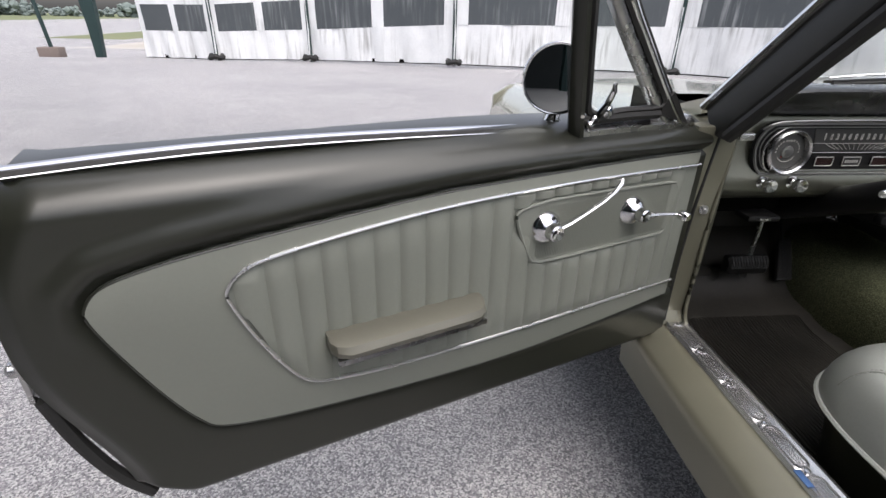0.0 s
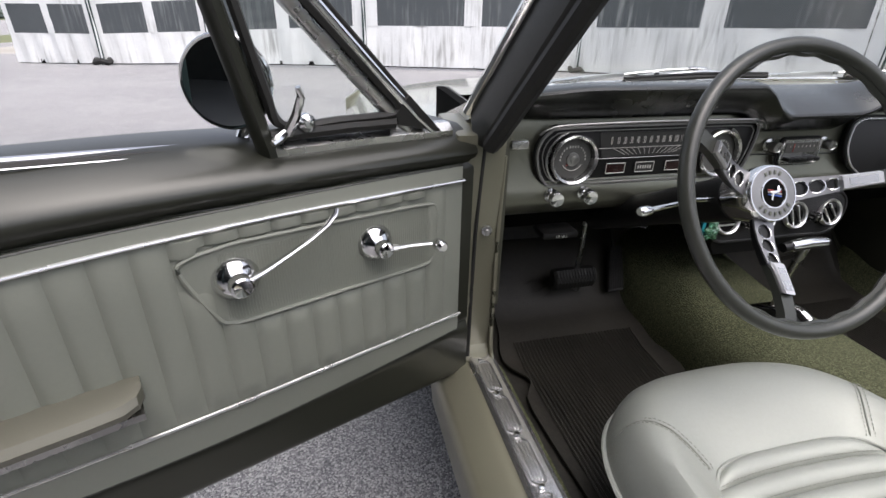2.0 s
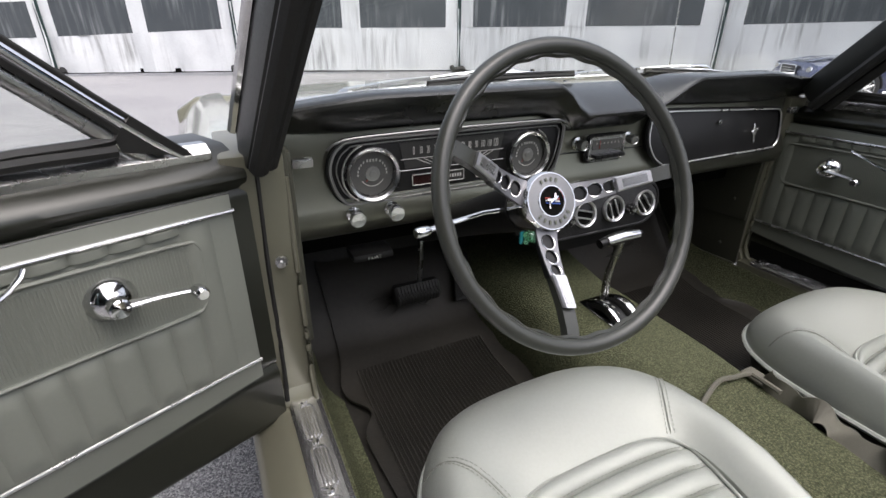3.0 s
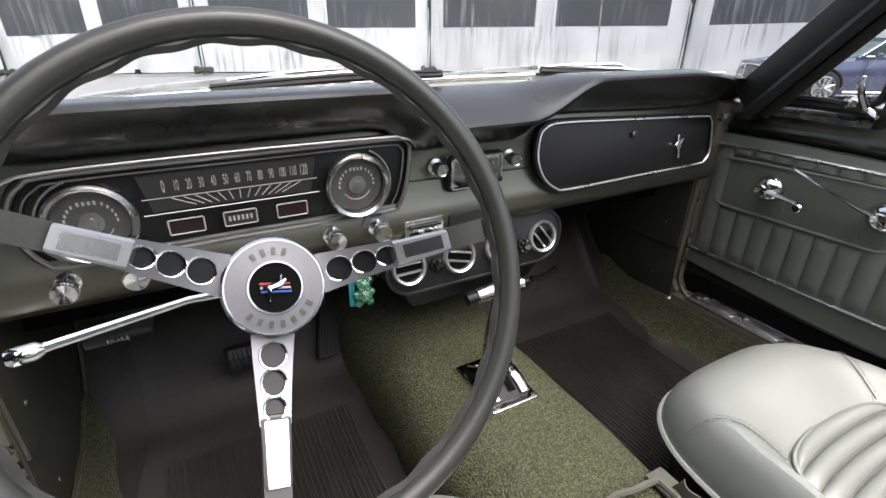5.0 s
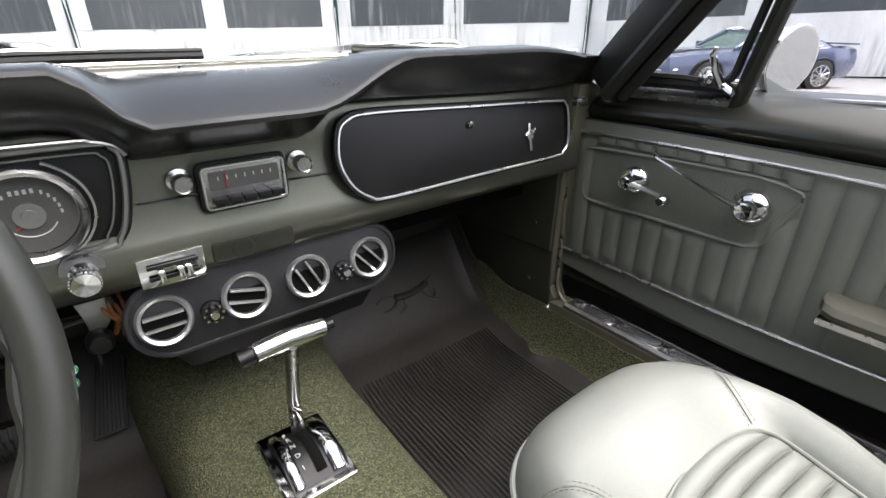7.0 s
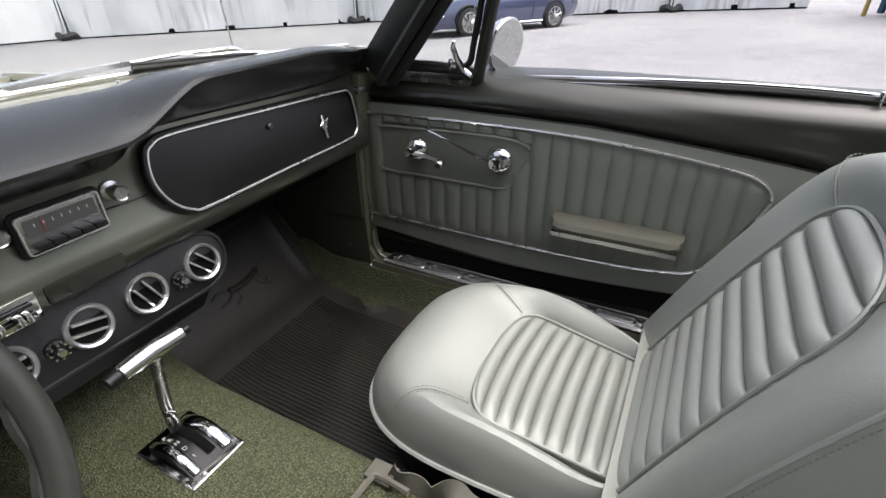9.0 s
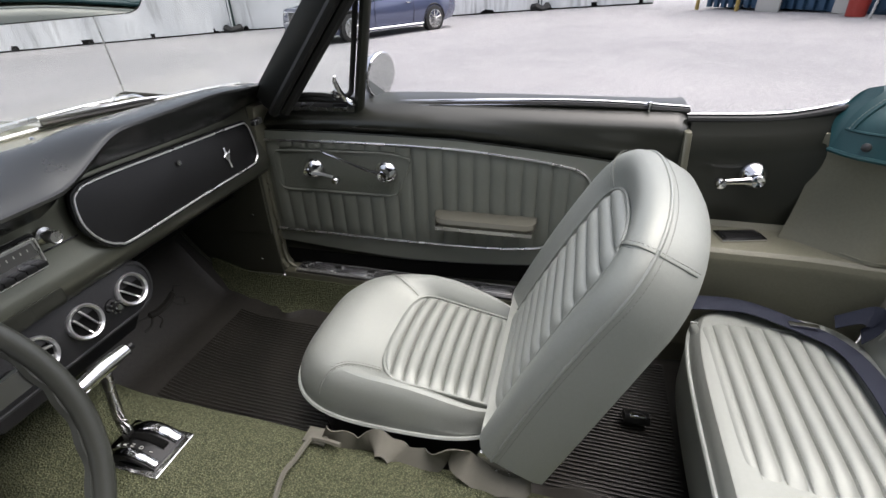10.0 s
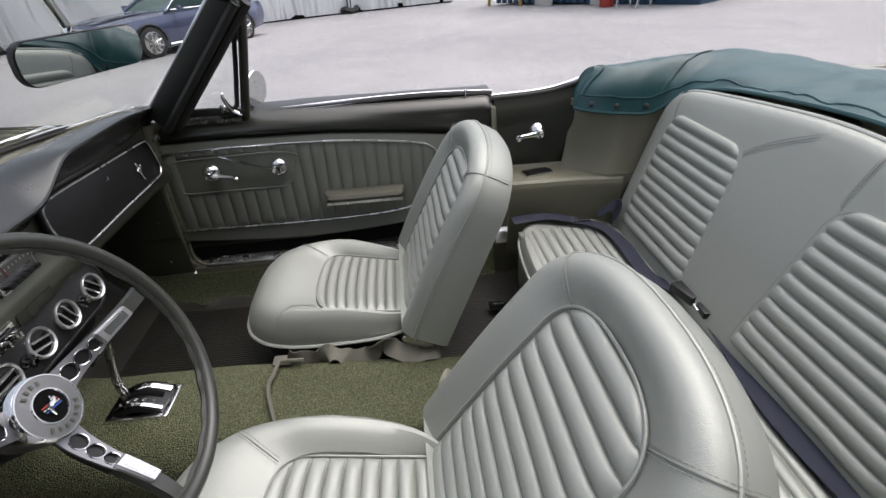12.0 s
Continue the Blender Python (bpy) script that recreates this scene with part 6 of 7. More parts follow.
def build_pedals():
    b = thing("brake_pedal", (-0.325, 1.08, 0.364), "ribbed black rubber brake pedal", "pedal")
    part("pad", loft([[Vector((x, 1.08 + dy * g, 0.366 + dz * g)) for dy, dz in ((-0.010, 0.024), (-0.020, 0.012), (-0.024, -0.004), (-0.018, -0.022), (0.006, -0.028), (0.012, 0.02))] for x, g in ((-0.381, 0.8), (-0.376, 1.0), (-0.325, 1.0), (-0.272, 1.0), (-0.267, 0.8))]), RUBBER, b)
    for k in range(13):
        x = -0.373 + 0.0079 * k
        part("rib", tube([(x, 1.071, 0.390), (x, 1.060, 0.378), (x, 1.056, 0.362), (x, 1.062, 0.344)], 0.0024, 5), RUBBER, b)
    part("arm", tube([(-0.312, 1.085, 0.38), (-0.305, 1.09, 0.45), (-0.30, 1.10, 0.55), (-0.30, 1.12, 0.62)], 0.006, 8), BRUSHED, b, "bare steel pedal arm")
    g = thing("gas_pedal", (-0.18, 1.11, 0.36), "ribbed black rubber accelerator pedal", "pedal")

    def G(a, t, h=0.0):
        """a across, t up the pad, h out of it."""
        lo, hi = Vector((-0.196, 1.072, 0.314)), Vector((-0.169, 1.147, 0.406))
        return lo.lerp(hi, t) + Vector((a * (0.0225 - 0.004 * t), 0, 0)) + Vector((0, -0.77, 0.63)) * h
    part("pad", slab([G(a, t) for a, t in ((-1, 0), (-1, 0.9), (-0.8, 1), (0.8, 1), (1, 0.9), (1, 0))], Vector((0, 0.009, -0.008)), 0.003), RUBBER, g)
    for k in range(8):
        a = -0.84 + 0.24 * k
        part("rib", tube([G(a, 0.03, 0.001), G(a, 0.97, 0.001)], 0.0016, 5), RUBBER, g)
    part("linkage", tube([G(0, 0.6, -0.01), (-0.18, 1.17, 0.45), (-0.18, 1.2, 0.6)], 0.005, 6), BLACK, g)


build_pedals()


def ribbed_mat(name, x0, x1, y0, y1, label):
    """Moulded mat: smooth toe piece up the slope, ribbed flat part, wavy side edges."""
    m = thing(name, ((x0 + x1) / 2, (y0 + y1) / 2, 0.215), label, "floor mat", "rubber floor mats")
    outer = x0 if abs(x0) > abs(x1) else x1

    def lie(x, y):
        return max(0.226, (floor_z(y - 0.02) + floor_z(y) + floor_z(min(1.24, y + 0.02))) / 3 + 0.008)

    def edge(u, v):
        x, y = x0 + (x1 - x0) * u, y0 + (y1 - y0) * v
        side = abs(2 * u - 1) ** 5 * (1 if (x > (x0 + x1) / 2) == (outer == x1) else 0.4)
        notch = math.exp(-((y - 0.88) / 0.035) ** 2) - 0.45 * math.exp(-((y - 0.97) / 0.05) ** 2) + 0.25 * math.sin(13 * y)
        x -= math.copysign(0.03, outer) * side * notch
        z = lie(x, y) + 0.012 * ease((abs(2 * u - 1) - 0.88) / 0.12) * (0.6 + 0.4 * math.sin(17 * y + x0))
        return Vector((x, y, z + 0.003 * noise.noise((x * 8, y * 8, 1))))
    part("mat", thick(sheet(edge, 28, 60), (0, 0, -0.005)), MAT, m, "black rubber sheet")
    n = int((x1 - x0) * 0.84 / 0.0086)
    for grp in range(4):
        bars = []
        for k in range(grp * n // 4, (grp + 1) * n // 4):
            x = x0 + (x1 - x0) * 0.08 + 0.0086 * k
            bars.append(tube([(x, y, lie(x, y) + 0.0035) for y in (y0 + 0.03, (y0 + y1) / 2, 0.94, 1.0)], 0.0024, 5, flat=0.68))
        part("ribs", join(*bars), MAT, m)
    return m


ribbed_mat("floor_mat", -0.53, -0.150, 0.50, 1.215, "black ribbed rubber floor mat in the driver's footwell")
ribbed_mat("floor_mat", 0.155, 0.562, 0.45, 1.215, "black ribbed rubber floor mat in the passenger's footwell")


def rear_mat():
    m = thing("floor_mat", (0.35, 0.05, 0.22), "black ribbed rubber mat before the rear bench", "floor mat", "rubber floor mats")
    part("mat", thick(sheet(lambda u, v: Vector((0.12 + 0.46 * u, -0.10 + 0.32 * v, 0.232 + 0.03 * ease((0.25 - u) / 0.25) * (0.5 + 0.5 * math.sin(14 * v)))), 16, 20), (0, 0, -0.005)), MAT, m)
    part("ribs", join(*[tube([(0.20 + 0.0086 * k, -0.095, 0.236), (0.20 + 0.0086 * k, 0.215, 0.236)], 0.0024, 5) for k in range(43)]), MAT, m)


rear_mat()


def build_keys():
    k = thing("ignition_key", (-0.2, 0.85, 0.64), "car key in the lower dash with teal tag and fob", "key")
    part("key_blade", box((-0.203, 0.842, 0.632), (0.004, 0.02, 0.024), 0.002), CHROME, k)
    part("tag", slab([Vector((x, 0.835, z)) for x, z in ((-0.212, 0.622), (-0.203, 0.622), (-0.206, 0.566), (-0.213, 0.568))], (0.003, 0.008, 0), 0.001), material("teal_tag", (0.02, 0.25, 0.3), 0.4), k, "teal plastic tag")
    for j in range(5):
        part("chain_link", tube([Vector((-0.203 + 0.0022 * j + 0.0025 * math.cos(a), 0.833, 0.622 - 0.006 * j + 0.0035 * math.sin(a))) for a in [radians(45 * q) for q in range(8)]], 0.0008, 4, True, up=(0, 1, 0)), CHROME, k)
    fob = material("green_acrylic", (0.25, 0.62, 0.38), 0.08, 0.0, coat=0.6)
    fob.node_tree.nodes["Principled BSDF"].inputs["Transmission Weight"].default_value = 0.8
    blob = []
    for x, z, r in ((0, 0, 0.0115), (0, 0.016, 0.009), (-0.008, 0.023, 0.0045), (0.008, 0.023, 0.0045), (-0.011, 0.004, 0.005), (0.011, 0.004, 0.005), (-0.008, -0.011, 0.0055), (0.008, -0.011, 0.0055)):
        blob.append(lathe([(r * math.sin(math.pi * q / 8), -r * math.cos(math.pi * q / 8)) for q in range(9)], (-0.193 + x, 0.831, 0.583 + z), FRONT, 14))
    part("fob", join(*blob), fob, k, "clear green acrylic fob")


build_keys()


def build_belts():
    rb = thing("rear_seat_belt", (0.35, -0.42, 0.45), "navy seat belt lying across the rear bench", "seat belt", "seat belts")

    def ribbon(pts, w, up, name="webbing", mat=BELT, parent=rb):
        p = smooth_path(pts, 6)
        rings = []
        for i, q in enumerate(p):
            d = (p[min(i + 1, len(p) - 1)] - p[max(i - 1, 0)]).normalized()
            s = d.cross(Vector(up)).normalized()
            n = s.cross(d)
            rings.append([q + s * w / 2, q - s * w / 2, q - s * w / 2 + n * 0.0016, q + s * w / 2 + n * 0.0016])
        return part(name, loft(rings), mat, parent)
    ribbon([(0.515, -0.09, 0.455), (0.515, -0.19, 0.462), (0.48, -0.275, 0.458), (0.43, -0.335, 0.456), (0.335, -0.352, 0.456), (0.20, -0.352, 0.452), (0.135, -0.388, 0.448), (0.105, -0.398, 0.452)], 0.045, (0, -0.2, 1))
    ribbon([(0.03, -0.418, 0.456), (-0.01, -0.41, 0.452), (-0.07, -0.402, 0.450), (-0.15, -0.385, 0.452), (-0.26, -0.375, 0.455), (-0.40, -0.385, 0.455)], 0.045, (0, 0.1, 1))
    ribbon([(0.50, -0.345, 0.462), (0.485, -0.38, 0.495), (0.455, -0.385, 0.50), (0.46, -0.37, 0.465)], 0.04, (0.3, 1, 0.3))
    part("buckle", box((0.096, -0.398, 0.466), (0.066, 0.044, 0.022), 0.004, Matrix.Rotation(0.25, 3, "Z")), BLACK, rb, "black buckle")
    part("tongue", box((0.054, -0.408, 0.466), (0.055, 0.042, 0.003), 0.001, Matrix.Rotation(-0.2, 3, "Z")), CHROME, rb, "steel tongue")
    part("tongue_grip", box((0.024, -0.414, 0.468), (0.040, 0.058, 0.016), 0.003, Matrix.Rotation(-0.15, 3, "Z")), BLACK, rb)
    part("belt_tongue", box((0.475, -0.285, 0.464), (0.012, 0.05, 0.004), 0.001), CHROME, rb)
    fl = thing("front_seat_belt", (0.13, 0.35, 0.38), "crumpled grey-olive seat belt beside the passenger seat", "seat belt", "seat belts")
    # webbing twisted on itself along the seat's foot
    run = [(0.098, 0.515, 0.384), (0.100, 0.49, 0.374), (0.106, 0.455, 0.366), (0.112, 0.425, 0.374), (0.110, 0.395, 0.366), (0.104, 0.37, 0.356), (0.108, 0.33, 0.362), (0.116, 0.30, 0.384), (0.112, 0.275, 0.368), (0.106, 0.245, 0.356), (0.110, 0.205, 0.348), (0.118, 0.17, 0.352)]
    cl = smooth_path(run, 6)
    rings = []
    for i, q in enumerate(cl):
        t = i / (len(cl) - 1)
        d2 = (cl[min(i + 1, len(cl) - 1)] - cl[max(i - 1, 0)]).normalized()
        ang = radians(55) + 0.75 * math.sin(13 * t) + 0.45 * math.sin(31 * t + 1)
        a = Vector((0, 0, 1)).cross(d2).normalized()
        sd = a * math.cos(ang) + d2.cross(a) * math.sin(ang)
        nn = sd.cross(d2)
        rings.append([q + sd * 0.022, q - sd * 0.022, q - sd * 0.022 + nn * 0.0018, q + sd * 0.022 + nn * 0.0018])
    part("webbing", loft(rings), STRAP, fl)
    part("anchor", box((0.097, 0.525, 0.380), (0.03, 0.04, 0.005), 0.002), STRAP, fl)
    bk = thing("belt_buckle", (0.36, -0.02, 0.25), "small black and steel seat belt buckle on the rear mat", "buckle")
    part("case", box((0.37, -0.02, 0.262), (0.035, 0.05, 0.018), 0.004, Matrix.Rotation(0.5, 3, "Y")), BLACK, bk)
    part("button", box((0.365, -0.02, 0.272), (0.02, 0.03, 0.006), 0.002, Matrix.Rotation(0.5, 3, "Y")), CHROME, bk)
    ds = thing("front_seat_belt", (-0.08, 0.22, 0.4), "grey-olive seat belt end beside the driver's seat", "seat belt", "seat belts")
    ribbon([(-0.092, 0.19, 0.36), (-0.080, 0.190, 0.40), (-0.060, 0.178, 0.425), (-0.062, 0.165, 0.432), (-0.085, 0.160, 0.43)], 0.045, (0, 1, 0.2), "webbing", TAB, ds)


build_belts()


def footwell_details():
    wire = material("orange_wiring", (0.24, 0.085, 0.022), 0.5, 0.0, 0.4, 60)
    d = thing("wiring_loom", (-0.25, 0.98, 0.55), "brown and orange wires hanging under the dashboard", "wiring")
    rnd = random.Random(5)
    for k in range(5):
        x = -0.27 + 0.012 * k
        pts = [(x + rnd.uniform(-0.03, 0.03), 0.96 + rnd.uniform(-0.01, 0.02), z) for z in (0.62, 0.58, 0.54 + rnd.uniform(-0.02, 0.02), 0.57)]
        pts.append((x + 0.06 + rnd.uniform(0, 0.08), 0.95, 0.575))
        part("wire", tube(smooth_path(pts, 5), 0.0025, 6), wire if k % 2 else BLACK, d)
    for k in range(4):
        part("wire", tube(smooth_path([(-0.150 + 0.006 * k, 0.945, 0.612), (-0.148 + 0.007 * k, 0.930, 0.590 - 0.004 * k), (-0.138 + 0.004 * k, 0.925, 0.572), (-0.144 + 0.008 * k, 0.935, 0.555 - 0.005 * k), (-0.130, 0.96, 0.59)], 5), 0.0022, 6), wire, d)
    part("loom_sleeve", tube(smooth_path([(-0.14, 0.94, 0.60), (-0.12, 0.935, 0.565), (-0.06, 0.94, 0.55), (0.0, 0.96, 0.56)], 5), 0.006, 8), BLACK, d)
    # moulded horse-like relief on both toe boards, as a plain raised shape
    for cx in (-0.33, 0.40):
        e = thing("toe_board_relief", (cx, 1.13, 0.32), "raised black rubber emblem moulded into the toe board", "emblem", "toe board emblems")

        def P(a, b):
            t = (b + 0.06) / 0.16
            return Vector((cx + a, 1.098 + 0.085 * t, 0.2848 + 0.097 * t))
        part("body_relief", tube(smooth_path([P(-0.05, 0.004), P(-0.02, -0.002), P(0.02, 0.004), P(0.045, 0.016)], 4), [0.004] + [0.009] * 11 + [0.005], 8), MAT, e)
        for pts in (((0.04, 0.012), (0.06, 0.03), (0.072, 0.018)), ((-0.04, 0.0), (-0.06, -0.022), (-0.085, -0.026)), ((-0.03, -0.002), (-0.03, -0.03), (-0.05, -0.044)), ((0.03, 0.0), (0.055, -0.016), (0.045, -0.034)), ((0.025, 0.0), (0.03, -0.028), (0.055, -0.044)), ((-0.05, 0.004), (-0.075, 0.012), (-0.095, 0.002))):
            part("limb_relief", tube(smooth_path([P(*q) for q in pts], 4), 0.0042, 6), MAT, e)


footwell_details()


def carpet_seam():
    part("carpet_binding", tube(smooth_path([(-0.13, 0.49, 0.335), (-0.055, 0.516, 0.387), (0.008, 0.536, 0.392), (0.044, 0.532, 0.391), (0.075, 0.530, 0.389), (0.088, 0.524, 0.386), (0.086, 0.476, 0.386)], 6), 0.0045, 6), STRAP, body, "frayed carpet binding")


carpet_seam()


def build_rear_mirror():
    c = Vector((-0.010, 0.619, 1.048))
    m = thing("rear_view_mirror", c, "wide rear view mirror on the windscreen header", "mirror")
    face = Vector((-0.30, -0.95, -0.06)).normalized()
    ex = Vector((0, 0, 1)).cross(face).normalized()
    ez = face.cross(ex)
    o = rounded(0.193, 0.052, 0.020, 6)
    rings = [[c + ex * (a * k) + ez * (b * k) + face * h for a, b in o] for k, h in ((0.5, -0.022), (0.9, -0.014), (1.0, -0.005), (1.0, 0.003), (0.985, 0.004))]
    part("case", loft(rings), BLACK, m, "black rimmed case")
    part("glass", slab([c + ex * (a * 0.98) + ez * (b * 0.96) + face * 0.0045 for a, b in o], face * -0.002), MIRROR, m)
    part("stem", tube([c - face * 0.018, c + Vector((0.02, 0.02, 0.03)), Vector((-0.01, 0.645, 1.14))], 0.006, 8), CHROME, m)


build_rear_mirror()


def build_wipers():
    for piv, knee, b0, b1, br in (((0.085, 1.085, 0.825), (0.255, 1.058, 0.846), (0.235, 1.022, 0.843), (0.573, 0.962, 0.819), (0.375, 0.998, 0.853)),
                                  ((-0.47, 1.03, 0.822), (-0.30, 1.048, 0.846), (-0.325, 1.002, 0.838), (0.030, 1.025, 0.843), (-0.155, 1.028, 0.858))):
        piv, knee, b0, b1, br = (Vector(p) for p in (piv, knee, b0, b1, br))
        w = thing("windscreen_wiper", piv, "chrome windscreen wiper with a black blade", "wiper", "wipers")
        part("pivot", lathe([(0.018, -0.02), (0.016, 0.008), (0.008, 0.014), (0, 0.015)], piv, (0, 0.2, 1), 16), CHROME, w)
        d = (knee - piv).normalized()
        sd = d.cross(Vector((0, 0, 1))).normalized()
        part("arm", loft([[p + sd * wd + Vector((0, 0, 0.003)), p - sd * wd + Vector((0, 0, 0.003)), p - sd * wd - Vector((0, 0, 0.004)), p + sd * wd - Vector((0, 0, 0.004))] for p, wd in ((piv + Vector((0, 0, 0.012)), 0.011), (piv * 0.5 + knee * 0.5 + Vector((0, 0, 0.008)), 0.0095), (knee, 0.005))]), ALU, w, "flat bright wiper arm")
        part("arm_rod", tube([knee, knee * 0.4 + br * 0.6 + Vector((0, 0, 0.002)), br], 0.0028, 6), CHROME, w)
        part("bracket", tube([br + Vector((-0.012, 0.002, -0.001)), br, br + Vector((0.03, -0.004, -0.002)), br + Vector((0.045, -0.007, -0.008))], [0.003, 0.005, 0.005, 0.003], 8), CHROME, w)
        q0, q1 = b0 * 0.82 + b1 * 0.18, b0 * 0.18 + b1 * 0.82
        up = Vector((0, 0, 0.007))
        part("bridge", tube(smooth_path([q0 + up * 0.6, q0 * 0.75 + q1 * 0.25 + up * 1.5, (q0 + q1) / 2 + up * 1.9, q0 * 0.25 + q1 * 0.75 + up * 1.5, q1 + up * 0.6], 4), 0.003, 6), CHROME, w)
        for h, m, r_ in ((0.0, RUBBER, 0.0048), (0.006, BLACK, 0.003)):
            part("blade" if h == 0 else "blade_spine", tube(smooth_path([b0 + Vector((0, 0, h)), (b0 + b1) / 2 + Vector((0, -0.004, 0.004 + h)), b1 + Vector((0, 0, h))], 6), r_, 6), m, w, "black rubber blade" if h == 0 else "")


build_wipers()


def build_antenna():
    a = thing("radio_antenna", (0.70, 1.35, 0.8), "thin steel radio antenna on the front wing", "antenna")
    part("base", lathe([(0.02, 0), (0.018, 0.012), (0.008, 0.03), (0, 0.031)], (0.70, 1.35, 0.68), (0, 0, 1), 14), CHROME, a)
    part("mast", tube([(0.712, 1.353, 0.70), (0.665, 1.34, 1.30)], 0.0022, 6), BRUSHED, a)


build_antenna()

# what stands round the yard ------------------------------------------------------------


def build_field():
    g = material("field_grass", (0.10, 0.13, 0.05), 0.9, 0.0, 0.4, 0.6, 0, 1, 0.6, 0.05, color2=(0.17, 0.17, 0.09))
    gr = material("pale_gravel", (0.42, 0.39, 0.34), 0.9, 0.0, 0.3, 2, 0, 1, 0.4, 0.2)

    def patch(x0, x1, y0, y1, h, yy=0.0):
        return sheet(lambda u, v: on_ground(x0 + (x1 - x0) * u, y0 + (y1 - y0) * v + yy * (x0 + (x1 - x0) * u), h), 4, 4)
    solid("verge", patch(-160, -17.5, 36, 52, 0.012), gr, "pale gravel verge beyond the asphalt", "ground")
    solid("field", patch(-300, 60, 50, 330, 0.02), g, "flat green grass field", "ground")
    rnd = random.Random(7)
    bm = bmesh.new()
    # Distance haze is put into the leaf colour, pale and bluish.
    leaf = material("hazed_foliage", (0.13, 0.165, 0.145), 0.9, 0.0, 0.5, 0.8, 0, 1, 0.5, 0.1, color2=(0.17, 0.20, 0.19))
    for k in range(230):
        x = -260 + 300 * k / 230 + rnd.uniform(-2, 2)
        big = 1.0 + 0.9 * noise.noise((x * 0.03, 1, 2)) + 0.5 * noise.noise((x * 0.12, 3, 2))
        for j in range(7):
            r = rnd.uniform(0.6, 1.6) * max(0.45, big)
            c = on_ground(x + rnd.uniform(-3, 3), 200 + rnd.uniform(-6, 6), rnd.uniform(0.2, 3.4) * max(0.4, big))
            b = bmesh.new()
            bmesh.ops.create_icosphere(b, subdivisions=1, radius=r)
            for v in b.verts:
                v.co *= rnd.uniform(0.6, 1.25)
                v.co.z *= 0.8
            b.transform(Matrix.Translation(c))
            me = bpy.data.meshes.new("t")
            b.to_mesh(me)
            b.free()
            bm.from_mesh(me)
            bpy.data.meshes.remove(me)
    tagged(new("tree_line", finish("tree_line", bm, leaf)), "far line of broadleaf trees behind the field, coloured pale for haze", "trees", "", "stuff")


build_field()


